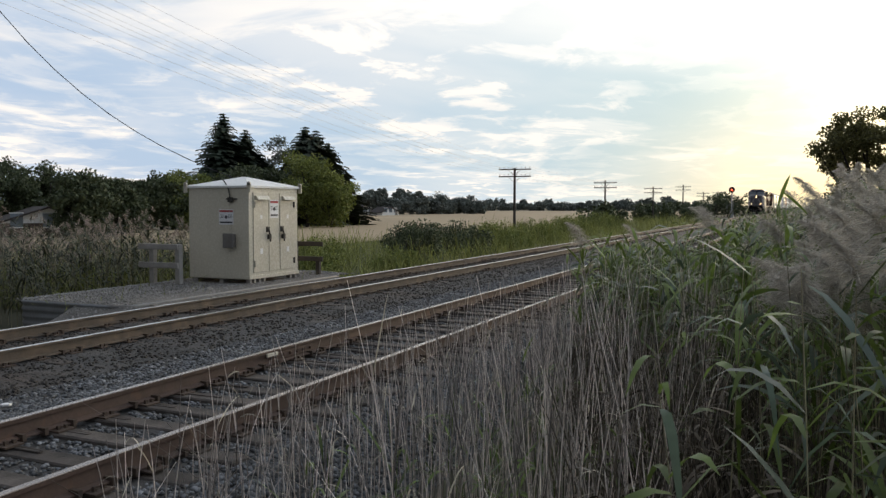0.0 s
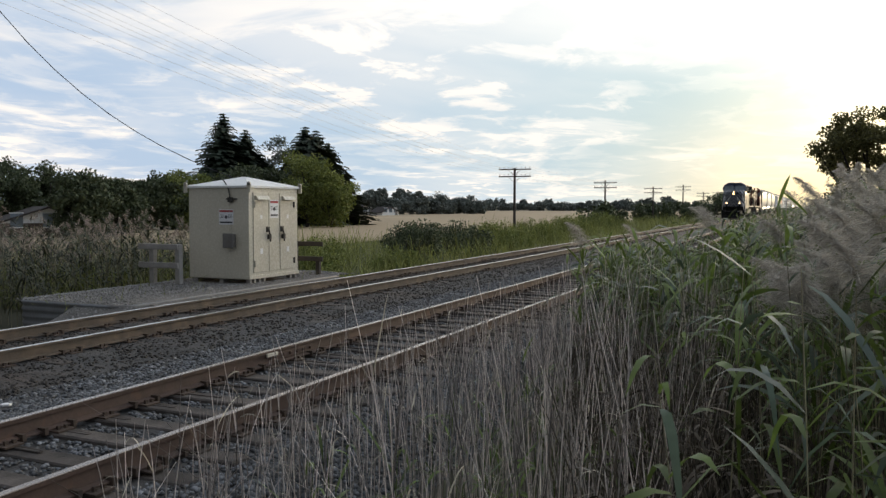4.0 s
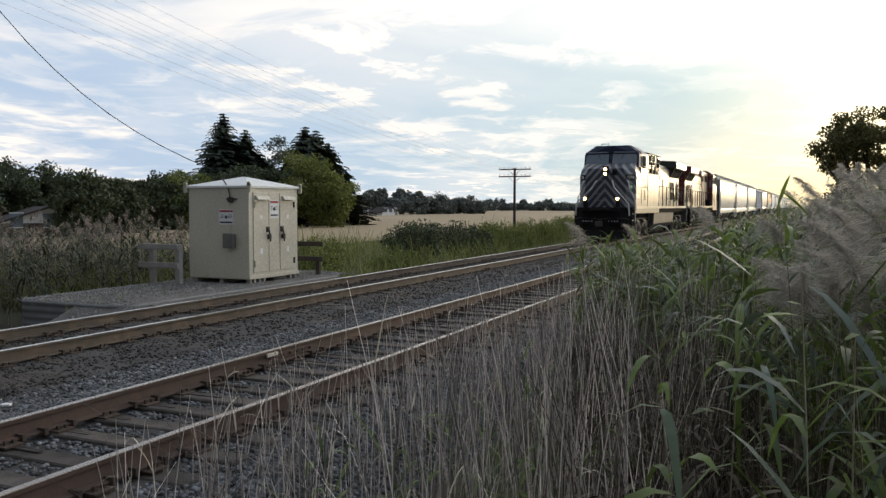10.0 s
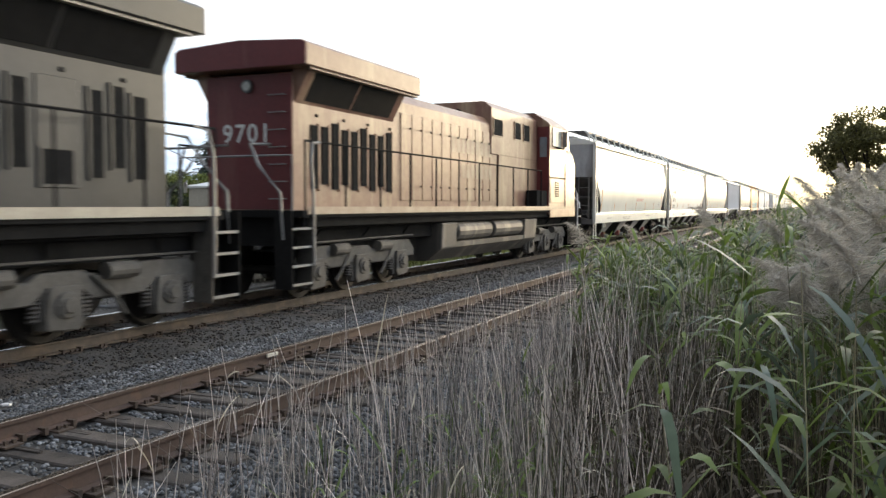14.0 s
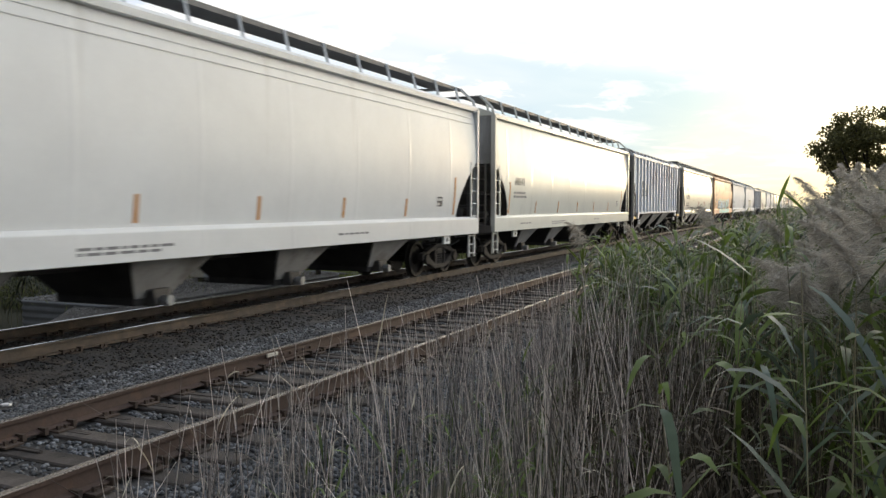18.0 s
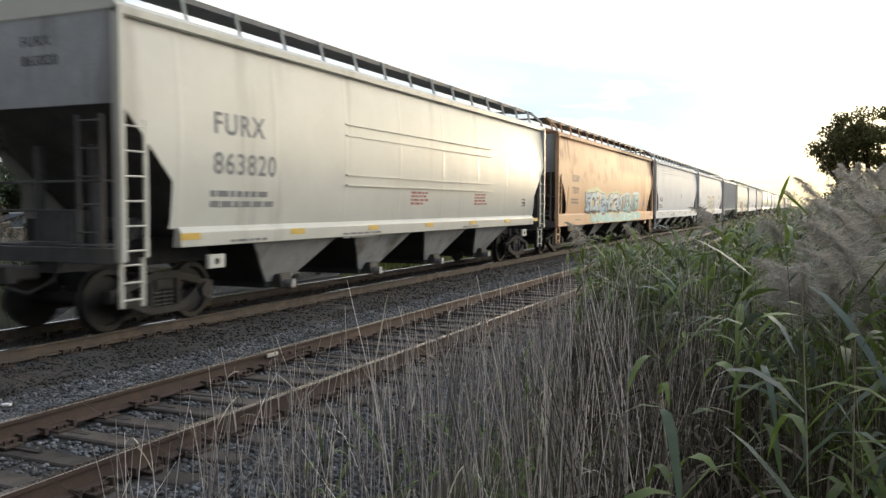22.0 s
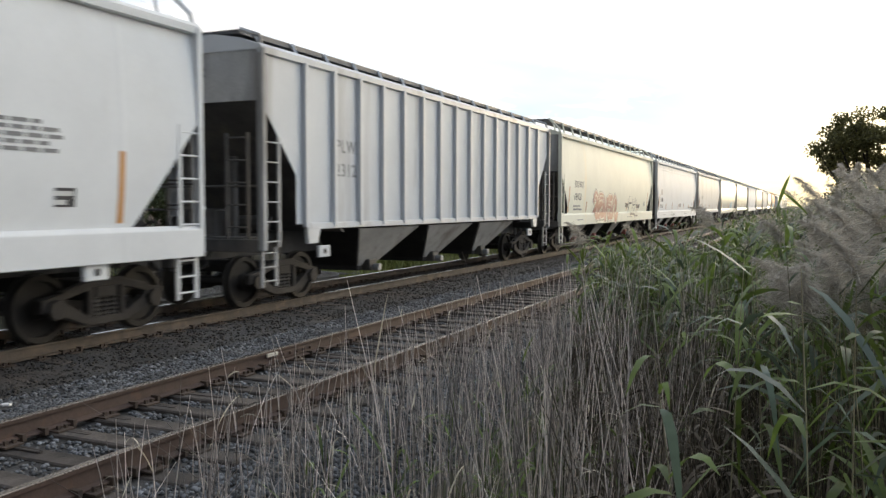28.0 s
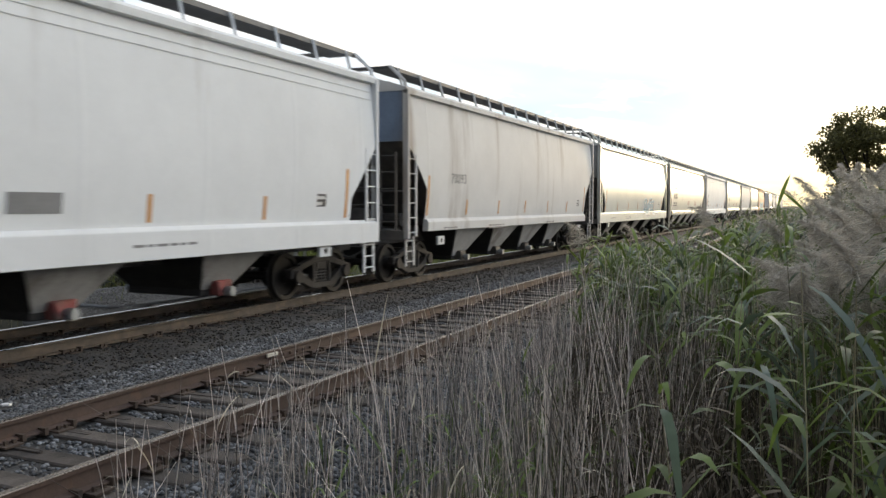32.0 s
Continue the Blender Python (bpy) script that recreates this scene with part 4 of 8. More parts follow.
def blob(bm, x, y, z, w, h, lean, rng, depth):
    """A rounded, leaning letter-like patch on a car's side."""
    n = 14
    pts = []
    for i in range(n):
        a = 2 * math.pi * i / n
        k = 1 + rng.uniform(-0.16, 0.16)
        cy, cz = math.copysign(abs(math.cos(a)) ** 0.6, math.cos(a)), math.copysign(abs(math.sin(a)) ** 0.6, math.sin(a))
        pts.append((y + w / 2 * cy * k + lean * (h / 2 * cz), z + h / 2 * cz * k))
    prism(bm, pts, "x", x, x + depth)


def ribbon(bm, pts, widths, lift, sub=2):
    """A sprayed stroke: a rounded band along a smooth line through pts (y, z), laid lift above the sheet."""
    P = [Vector(p) for p in pts]
    P = [P[0] * 2 - P[1]] + P + [P[-1] * 2 - P[-2]]
    line, wd = [], []
    for i in range(1, len(P) - 2):
        a, b, c, d = P[i - 1:i + 3]
        for k in range(sub + (i == len(P) - 3)):
            t = k / sub
            line.append(0.5 * (2 * b + (c - a) * t + (2 * a - 5 * b + 4 * c - d) * t * t + (3 * b - a - 3 * c + d) * t ** 3))
            wd.append(widths[i - 1] + (widths[i] - widths[i - 1]) * t)
    n = len(line)
    rows = []
    for i, (p, w) in enumerate(zip(line, wd)):
        v = (line[min(n - 1, i + 1)] - line[max(0, i - 1)]).normalized()
        q = Vector((-v.y, v.x)) * w / 2
        h = lift + 0.00001 * i
        if i == 0:
            e = p - v * w * 0.3
            rows.append([bm.verts.new((h, e.x + q.x * 0.95, e.y + q.y * 0.95)), bm.verts.new((h, e.x - q.x * 0.8, e.y - q.y * 0.8))])
        rows.append([bm.verts.new((h, p.x + q.x, p.y + q.y)), bm.verts.new((h, p.x - q.x, p.y - q.y))])
        if i == n - 1:
            e = p + v * w * 0.4
            rows.append([bm.verts.new((h, e.x + q.x * 1.1, e.y + q.y * 1.1)), bm.verts.new((h, e.x - q.x * 0.5, e.y - q.y * 0.5))])
    for (a, b), (c, d) in zip(rows, rows[1:]):
        bm.faces.new((a, b, d, c))


LETTER_FORMS = (
    (((-0.45, 0.0), (-0.3, 0.55), (0.0, 1.0), (0.25, 0.5), (0.45, 0.0)), ((-0.3, 0.36), (0.1, 0.42), (0.42, 0.3))),
    (((0.42, 0.92), (-0.1, 1.0), (-0.42, 0.55), (-0.15, 0.05), (0.45, 0.12)),),
    (((-0.4, 0.0), (-0.36, 0.5), (-0.34, 1.0)), ((-0.34, 0.95), (0.3, 0.9), (0.32, 0.55), (-0.2, 0.45)), ((-0.05, 0.45), (0.2, 0.25), (0.48, 0.0))),
    (((0.4, 0.95), (-0.25, 0.98), (-0.3, 0.62), (0.3, 0.45), (0.32, 0.08), (-0.42, 0.04)),),
    (((-0.45, 1.0), (0.0, 0.92), (0.48, 1.0)), ((0.02, 0.95), (0.06, 0.5), (-0.05, 0.0))),
    (((-0.4, 1.0), (-0.4, 0.3), (0.0, 0.02), (0.38, 0.3), (0.42, 1.0)),),
    (((-0.42, 0.0), (-0.4, 1.0), (0.1, 0.3), (0.4, 1.0), (0.44, 0.0)),),
    (((-0.35, 0.05), (-0.36, 0.95)), ((-0.3, 0.95), (0.42, 0.95)), ((-0.3, 0.5), (0.3, 0.54)), ((-0.3, 0.06), (0.45, 0.02))),
)


ROUND_FORMS = (
    (((-0.36, 0.78), (-0.1, 1.0), (0.32, 0.88), (0.22, 0.52), (-0.34, 0.06), (0.0, 0.08), (0.42, 0.02)),),
    (((0.36, 0.96), (-0.28, 0.92), (-0.36, 0.5), (-0.26, 0.06), (0.40, 0.04)), ((-0.3, 0.5), (0.28, 0.52))),
    (((-0.38, 0.02), (-0.34, 0.96)), ((-0.34, 0.92), (0.0, 0.5), (0.34, 0.06)), ((0.36, 0.02), (0.36, 0.96))),
    (((0.38, 0.96), (-0.30, 0.94)), ((-0.30, 0.94), (-0.32, 0.55), (0.26, 0.52), (0.34, 0.2), (0.0, 0.03), (-0.38, 0.1))),
    (((0.02, 0.98), (-0.34, 0.78), (-0.36, 0.25), (0.0, 0.02), (0.36, 0.25), (0.36, 0.75), (0.0, 0.98)),),
)


def graffiti(car, y0, y1, z0, z1, letters, fills, edge, inner, seed, cloud=None, fat=0.34, forms=None, grow=(0.42, 0.15)):
    """Sprayed piece: each unreadable letter is a knot of thick strokes over an outline and a cloud, with inner shines."""
    rng = random.Random(seed)
    w, h = (y1 - y0) / letters, z1 - z0
    knots = []
    for k in range(letters):
        c, lean, sq = y0 + w * (k + 0.5), rng.uniform(-0.25, 0.3), rng.uniform(1.0, 1.3)
        dz = rng.uniform(-0.07, 0.07) * h
        base = rng.uniform(0.85, 1.15) * fat * min(w, h * 0.8)
        strokes = []
        flip, upend = rng.choice((-1, 1)), rng.random() < 0.5
        shape = LETTER_FORMS[rng.randrange(len(LETTER_FORMS))] + LETTER_FORMS[rng.randrange(len(LETTER_FORMS))][:1]
        if forms:
            shape, flip, upend, lean, sq = forms[k % len(forms)], 1, False, 0.0, 0.95
        for pts in shape:
            pts = [(a * flip, 1 - b if upend else b) for a, b in pts]
            q = [(c + (a + rng.uniform(-0.06, 0.06)) * w * sq + lean * (b - 0.5) * h * 0.5, z0 + dz + h * (0.12 + 0.76 * b + rng.uniform(-0.05, 0.05))) for a, b in pts]
            strokes.append((q, [base * rng.uniform(0.7, 1.25) for _ in q]))
        if rng.random() < 0.5:
            t = strokes[-1][0][-1]
            strokes.append(([t, (t[0] + w * 0.25, t[1] + h * rng.uniform(-0.1, 0.25))], [base * 0.8, base * 0.25]))
        knots.append(strokes)
    layers = ([("graffiti_cloud", cloud, grow[0], 0.0)] if cloud else []) + [("graffiti_outline", edge, grow[1], 0.0008), ("graffiti_letter", None, 0.0, 0.0018)]
    for nm, mt, grow, up in layers:
        for k, strokes in enumerate(knots):
            bm = B()
            for j, (pts, wd) in enumerate(strokes):
                if nm == "graffiti_outline" and not forms:
                    pts = [(a - 0.05 * h, b - 0.05 * h) for a, b in pts]
                ribbon(bm, pts, [v + grow * min(0.7, w) * (1 if nm != "graffiti_cloud" else rng.uniform(0.6, 1.3)) for v in wd], up + 0.00012 * j + 0.0003 * (k % 2))
            hug(part(nm, bm, mt or fills[k % len(fills)], car), 0.0)
    bm = B()
    for k, strokes in enumerate(knots):
        for j, (pts, wd) in enumerate(strokes):
            if len(pts) > 2:
                off = wd[0] * 0.2
                ribbon(bm, [(a + off, b + off * 0.5) for a, b in pts[:3]], [v * rng.uniform(0.15, 0.3) for v in wd[:3]], 0.003 + 0.00012 * j)
    hug(tagged(part("graffiti_stroke", bm, inner, car), kind="stuff"), 0.0)
    if cloud and not forms:
        bm = B()
        for k in range(letters * 3):
            a, b = y0 + w * (k / 3 + rng.uniform(0.0, 0.4)), z0 + h * rng.uniform(0.15, 0.85)
            r, s = w * rng.uniform(-0.35, 0.35), h * rng.uniform(-0.3, 0.3)
            ribbon(bm, [(a, b), (a + r * 0.6, b + s * 0.3), (a + r, b + s)], [0.05, 0.09, 0.02], 0.0034 + 0.00004 * k)
        hug(tagged(part("graffiti_shadow", bm, P_BLACK, car), kind="stuff"), 0.0)


def flake_patches(car, y0, y1, z0, z1, count, mat, seed, x, tall=1.0):
    rng = random.Random(seed)
    bm = B()
    for _ in range(count):
        blob(bm, x, rng.uniform(y0, y1), rng.uniform(z0, z1), rng.uniform(0.05, 0.22), rng.uniform(0.08, 0.4) * tall, rng.uniform(-0.2, 0.2), rng, 0.0006)
    ob = tagged(part("rust_patch", bm, mat, car), kind="stuff")
    if x > 1.52:
        hug(ob, x, 0.0042)


RUST = M("flaking rust", (0.20, 0.085, 0.045), (0.12, 0.055, 0.035), 0.85, s1=6, s2=40, bump=0.3)
P_SPRAYW = gpaint("white", (0.70, 0.71, 0.70))


# ---- the train: locomotives (local -y is the way the cab looks, y = 0 at the headlamps) ----
def chevron_mat(name, dark, pale, pitch):
    m = M(name, dark, tuple(v * 0.8 for v in dark), 0.4, s1=1.5, s2=20, bump=0.03)
    nd, ln = m.node_tree.nodes, m.node_tree.links
    b = nd["Principled BSDF"]
    base = b.inputs["Base Color"].links[0].from_socket
    co, sp = nd.new("ShaderNodeTexCoord"), nd.new("ShaderNodeSeparateXYZ")
    ln.new(co.outputs["Object"], sp.inputs[0])

    def mth(op, a, c=None):
        x = nd.new("ShaderNodeMath")
        x.operation = op
        for i, v in enumerate((a, c)):
            if v is not None:
                if isinstance(v, (int, float)):
                    x.inputs[i].default_value = v
                else:
                    ln.new(v, x.inputs[i])
        return x.outputs[0]

    k = mth("FRACT", mth("DIVIDE", mth("ADD", mth("MULTIPLY", mth("ABSOLUTE", sp.outputs[0]), 1.15), sp.outputs[2]), pitch))
    mix = nd.new("ShaderNodeMix")
    mix.data_type = "RGBA"
    ln.new(mth("GREATER_THAN", k, 0.58), mix.inputs[0])
    ln.new(base, mix.inputs[6])
    mix.inputs[7].default_value = (*pale, 1)
    ln.new(mix.outputs[2], b.inputs["Base Color"])
    return m


# the paler streaks are dirt and also painted-in patches of sunlight
L_TAUPE = M("grey locomotive paint", (0.058, 0.055, 0.050), (0.040, 0.038, 0.035), 0.30, s1=1.1, s2=12, bump=0.025, stain=(0.105, 0.098, 0.086), amount=0.28, stain_scale=1.6, streak=True, spec=0.33, grain=0.3)
L_NAVY = M("navy locomotive paint", (0.04, 0.055, 0.105), (0.03, 0.04, 0.075), 0.38, s1=1, s2=14, bump=0.04)
L_STRIPE = chevron_mat("navy paint with pale chevron stripes", (0.026, 0.03, 0.045), (0.19, 0.19, 0.195), 0.46)
L_RED = M("faded red locomotive paint", (0.15, 0.028, 0.028), (0.115, 0.022, 0.022), 0.4, s1=0.9, s2=14, bump=0.05, stain=(0.22, 0.10, 0.08), amount=0.3, stain_scale=0.9, streak=True)
# faded red with the low sun's gold mixed in; shaded ends use L_RED
L_FADED = M("faded red paint with golden light in colour", (0.32, 0.20, 0.13), (0.195, 0.09, 0.066), 0.32, s1=0.9, s2=7, bump=0.08, stain=(0.46, 0.35, 0.22), amount=0.42, stain_scale=1.3, streak=True, spec=0.45)
L_CREAM = M("dirty cream stripe paint", (0.46, 0.41, 0.32), (0.36, 0.31, 0.24), 0.5, s1=2, s2=20)
L_FADED_LETTER = M("faded lettering", (0.42, 0.33, 0.24), (0.30, 0.21, 0.15), 0.5, s1=3, s2=20)
L_WHITE = M("white stripe paint", (0.72, 0.71, 0.67), (0.6, 0.58, 0.54), 0.45, s1=2, s2=20)
L_BLACK = M("black underframe paint", (0.022, 0.021, 0.02), (0.014, 0.0135, 0.013), 0.92, s1=2, s2=20, spec=0.05)
L_TANK = M("dusty fuel tank paint", (0.105, 0.096, 0.084), (0.075, 0.068, 0.06), 0.6, s1=0.8, s2=16, stain=(0.25, 0.22, 0.18), amount=0.4, streak=True)
L_TRUCK = M("dusty locomotive truck", (0.125, 0.113, 0.097), (0.065, 0.058, 0.05), 0.75, s1=3, s2=25, bump=0.25)
L_GRILLE = M("black grille", (0.018, 0.0175, 0.017), (0.011, 0.011, 0.011), 0.9, s1=5, s2=60, bump=0.4, spec=0.1)
# sky brightness showing in the panes is put into both glass base colours
L_GLASS = M("cab glass with sky in colour", (0.20, 0.235, 0.27), (0.16, 0.19, 0.22), 0.05, s1=1, s2=4, bump=0.0, spec=0.8)
L_SIDEGLASS = M("side glass with sky sheen in colour", (0.46, 0.46, 0.40), (0.40, 0.40, 0.35), 0.08, s1=1, s2=4, bump=0.0, spec=0.8)
L_RAIL = M("handrail paint", (0.30, 0.29, 0.27), (0.2, 0.19, 0.18), 0.5, 0.2)
L_GREEN = M("green sign paint", (0.02, 0.16, 0.08), (0.02, 0.13, 0.07), 0.5)
LAMP_ON = glow_mat("lit headlamp", (1.0, 0.58, 0.26), 9.0)
LAMP_RIM = M("lamp rim", (0.10, 0.10, 0.10), None, 0.5)
LOCO_WHEEL = wheel_mesh(0.53)
LOCO_SPRING = spring_mesh(0.085, 0.33, 0.66, 6, DARK_STEEL)


def poly_part(name, pts, axis, a, b, mat, parent, label="", bev=0.0):
    bm = B()
    prism(bm, pts, axis, a, b)
    return part(name, bm, mat, parent, label, bev)


def loft_part(name, rings, mat, parent, label="", bev=0.0):
    bm = B()
    vs = [[bm.verts.new(p) for p in r] for r in rings]
    n = len(rings[0])
    for p, q in zip(vs, vs[1:]):
        for i in range(n):
            bm.faces.new((p[i], p[(i + 1) % n], q[(i + 1) % n], q[i]))
    bm.faces.new(vs[0])
    bm.faces.new(vs[-1])
    return part(name, bm, mat, parent, label, bev)


def loco_truck(loco, axles):
    yc = axles[1]
    bm = B()
    bx(bm, -0.85, 0.85, axles[0] + 0.5, axles[1] - 0.5, 0.5, 0.85)
    bx(bm, -0.85, 0.85, axles[1] + 0.5, axles[2] - 0.5, 0.5, 0.85)
    cyl(bm, (0, yc, 0.8), (0, yc, 1.3), 0.4, 12)
    tr = part("truck", bm, L_BLACK, loco, "three-axle locomotive truck")
    a, c = axles[0], axles[2]
    for s in (-1, 1):
        x0, x1 = s * 1.02, s * 1.18
        bm = B()
        top = [(a - 0.75, 0.80), (a - 0.45, 1.02), (a + 0.55, 1.02), (a + 0.85, 0.86), (yc - 0.55, 0.86), (yc - 0.35, 0.96), (yc + 0.35, 0.96),
               (yc + 0.55, 0.86), (c - 0.85, 0.86), (c - 0.55, 1.02), (c + 0.45, 1.02), (c + 0.75, 0.80), (c + 0.75, 0.62), (c + 0.4, 0.62), (c + 0.3, 0.72),
               (c - 0.3, 0.72), (c - 0.5, 0.56), (yc + 0.5, 0.56), (yc + 0.3, 0.70), (yc - 0.3, 0.70), (yc - 0.5, 0.56), (a + 0.5, 0.56), (a + 0.3, 0.72),
               (a - 0.3, 0.72), (a - 0.4, 0.62), (a - 0.75, 0.62)]
        prism(bm, top, "x", *sorted((x0, x1)))
        part("side_frame", bm, L_TRUCK, tr, "", 0.02)
        for y in axles:
            bm = B()
            prism(bm, [(y - 0.30, 0.22), (y + 0.22, 0.18), (y + 0.30, 0.30), (y + 0.26, 0.78), (y - 0.26, 0.78), (y - 0.32, 0.36)], "x", *sorted((s * 1.0, s * 1.23)))
            cyl(bm, (s * 1.2, y, 0.53), (s * 1.27, y, 0.53), 0.18, 14)
            cyl(bm, (s * 1.26, y, 0.53), (s * 1.31, y, 0.53), 0.11, 12)
            bx(bm, *sorted((s * 1.02, s * 1.16)), y - 0.34, y - 0.22, 0.22, 0.72)
            bx(bm, *sorted((s * 1.02, s * 1.16)), y + 0.22, y + 0.34, 0.22, 0.72)
            part("journal_box", bm, L_TRUCK, tr, "", 0.015)
            for d in (-0.42, 0.42):
                shared("spring", LOCO_SPRING, tr, (s * 1.10, y + d, 0))
        bm = B()
        for y in (axles[0] + 0.95, axles[1] + 0.95):
            cyl(bm, (s * 1.22, y - 0.28, 0.93), (s * 1.22, y + 0.28, 0.93), 0.12, 12)
            tube(bm, [(s * 1.2, y - 0.5, 0.9), (s * 1.24, y - 0.1, 0.55), (s * 1.2, y + 0.1, 0.3)], 0.035, 6)
        tube(bm, [(s * 1.22, a - 0.6, 1.12), (s * 1.24, c + 0.6, 1.10)], 0.02, 5)
        part("brake_rigging", bm, L_TRUCK, tr)
    for y in axles:
        shared("wheelset", LOCO_WHEEL, tr, (0, y, 0.53))


def lamp(loco, p, r, name="headlamp"):
    bm = B()
    cyl(bm, (p[0], p[1] - 0.02, p[2]), (p[0], p[1] + 0.12, p[2]), r * 1.35, 14)
    rim = part(name, bm, LAMP_RIM, loco)
    bm = B()
    cyl(bm, (p[0], p[1] - 0.03, p[2]), (p[0], p[1] + 0.02, p[2]), r, 14)
    part("lens", bm, LAMP_ON, rim, "glowing lamp lens")


def stanchion_rail(loco, x, y0, y1, z0, z1, n, mat):
    for k in range(n + 1):
        y = y0 + (y1 - y0) * k / n
        bm = B()
        cyl(bm, (x, y, z0 - 0.05), (x, y, z1), 0.022, 6)
        part("stanchion", bm, mat, loco)
    bm = B()
    tube(bm, [(x, y0, z1), (x, y1, z1)], 0.022, 6)
    part("handrail", bm, mat, loco)


def corner_steps(loco, s, y0, y1):
    """Side-facing step well at a corner: four treads between two plates."""
    bm = B()
    for k in range(4):
        bx(bm, *sorted((s * 1.16, s * 1.50)), y0, y1, 0.36 + 0.34 * k, 0.39 + 0.34 * k)
    bx(bm, *sorted((s * 1.14, s * 1.17)), y0, y1, 0.36, 1.62)
    well = part("step_well", bm, L_BLACK, loco)
    for k in range(4):
        boxpart("step_edge", (*sorted((s * 1.495, s * 1.52)), y0, y1, 0.355 + 0.34 * k, 0.40 + 0.34 * k), L_RAIL, well, "pale worn step edge")
    for y in (y0 - 0.03, y1 + 0.001):
        poly_part("step_plate", [(y, 0.30), (y + 0.03, 0.30), (y + 0.03, 1.72), (y, 1.72)], "x", *sorted((s * 1.15, s * 1.53)), L_TRUCK if 0 < y < 20.2 else L_BLACK, well)


def make_loco(name, at, label, body, cab_mat, nose_mat, stripe, tail, axles_a, axles_b, tank, lit, hood_y, rad_y, flip, number):
    loco = thing(name, at, label, "locomotive", "locomotives of the freight train")
    W, r_end = 1.52, rad_y[1]
    # frame and deck
    boxpart("underframe", (-1.1, 1.1, -0.6, tail, 1.05, 1.62), L_BLACK, loco)
    boxpart("deck", (-W, W, -0.15, tail + 0.15, 1.60, 1.73), L_BLACK, loco)
    for s in (-1, 1):
        boxpart("sill_stripe", (s * (W + 0.012) - 0.012, s * (W + 0.012) + 0.012, 0.6, tail, 1.66, 1.80), stripe, loco, "pale stripe along the sill")
        boxpart("side_sill", (s * 1.40 - 0.03, s * 1.40 + 0.03, 0.6, tail, 1.42, 1.62), L_BLACK, loco)
        boxpart("cab_skirt", (s * W - 0.03, s * W + 0.004, 0.62, 4.05 if s < 0 else hood_y[0], 1.40, 1.70), body, loco, "", 0.01)
    # nose, cab
    plan = lambda f, w, m: [(-w, f), (w, f), (m, f + 0.62), (m, 1.98), (-m, 1.98), (-m, f + 0.62)]
    ring = lambda z, f, w, m: [(x, y, z) for x, y in plan(f, w, m)]
    loft_part("nose", [ring(1.68, -0.10, 1.12, 1.52), ring(2.2, -0.06, 1.10, 1.52), ring(3.40, 0.0, 1.06, 1.52), ring(3.80, 0.08, 0.92, 1.44),
                       [(-0.80, 0.55, 4.02), (0.80, 0.55, 4.02), (1.34, 1.0, 4.10), (1.38, 1.98, 4.16), (-1.38, 1.98, 4.16), (-1.34, 1.0, 4.10)]], nose_mat, loco, "blunt wide nose", 0.03)
    for s in (-1, 1):
        poly_part("nose_side", [(0.60, 1.69), (1.95, 1.69), (1.95, 3.40), (0.62, 3.40)], "x", *sorted((s * 1.50, s * 1.5235)), cab_mat, loco)
        loft_part("nose_side", [[(s * (1.51 + d), 0.62, 3.40), (s * (1.51 + d), 1.95, 3.40), (s * (1.43 + d), 1.95, 3.80), (s * (1.43 + d), 0.70, 3.80)] for d in (0.0, 0.0135)], cab_mat, loco)
    prof = [(-1.5, 1.5), (1.5, 1.5), (1.52, 4.64), (1.44, 4.76), (0.92, 5.11), (-0.92, 5.11), (-1.44, 4.76), (-1.52, 4.64)]
    poly_part("cab", prof, "y", 1.95, 4.05, cab_mat, loco, "", 0.02)
    face = L_NAVY if cab_mat is L_TAUPE else cab_mat
    up = prof[2:]
    lean = lambda x, z: 1.14 + 0.15 * abs(x) + 0.24 * (z - 4.0)      # the two-plane cab front leans back and sweeps to the sides
    rim = [(-1.50, 3.90), (0.0, 3.90), (1.50, 3.90), (1.50, 4.62), (1.42, 4.74), (0.90, 5.09), (0.0, 5.09), (-0.90, 5.09), (-1.42, 4.74), (-1.50, 4.62)]
    loft_part("cab_front", [[(x * 1.01, 1.96, z) for x, z in rim], [(x, lean(x, z), z) for x, z in rim]], face, loco, "", 0.012)
    poly_part("cab_roof", [(x * 1.008, z + 0.015) for x, z in up] + [(x * 0.97, z - 0.03) for x, z in up[::-1]], "y", 1.90, 4.08, face, loco)
    tube_bm = B()
    tube(tube_bm, [(-0.62, 1.7, 5.08), (-0.60, 1.7, 5.21), (-0.22, 1.7, 5.21), (-0.20, 1.7, 5.08)], 0.024, 6)
    part("roof_antenna", tube_bm, L_RAIL, loco)
    for s in (-1, 1):
        def pane(grow, back, front, nm, mat, par, lab=""):
            bm = B()
            pts = ((0.10 - grow, 4.10 - grow), (1.40 + grow, 4.10 - grow), (1.40 + grow, 4.50), (1.30 + grow, 4.63 + grow), (0.10 - grow, 4.63 + grow))
            a = [bm.verts.new((s * x, lean(x, z) + back, z)) for x, z in pts]
            b = [bm.verts.new((s * x, lean(x, z) - front, z)) for x, z in pts]
            for k in range(5):
                bm.faces.new((a[k], a[(k + 1) % 5], b[(k + 1) % 5], b[k]))
            bm.faces.new(a)
            bm.faces.new(b)
            return part(nm, bm, mat, par, lab)
        ws = pane(0.0, 0.02, 0.012, "windshield", L_GLASS, loco, "dark reflecting windshield")
        pane(0.04, 0.02, 0.006, "gasket", L_BLACK, ws)
        bm = B()
        tube(bm, [(s * 0.75, 1.36, 4.68), (s * 0.62, 1.30, 4.46), (s * 0.55, 1.26, 4.32)], 0.012, 4)
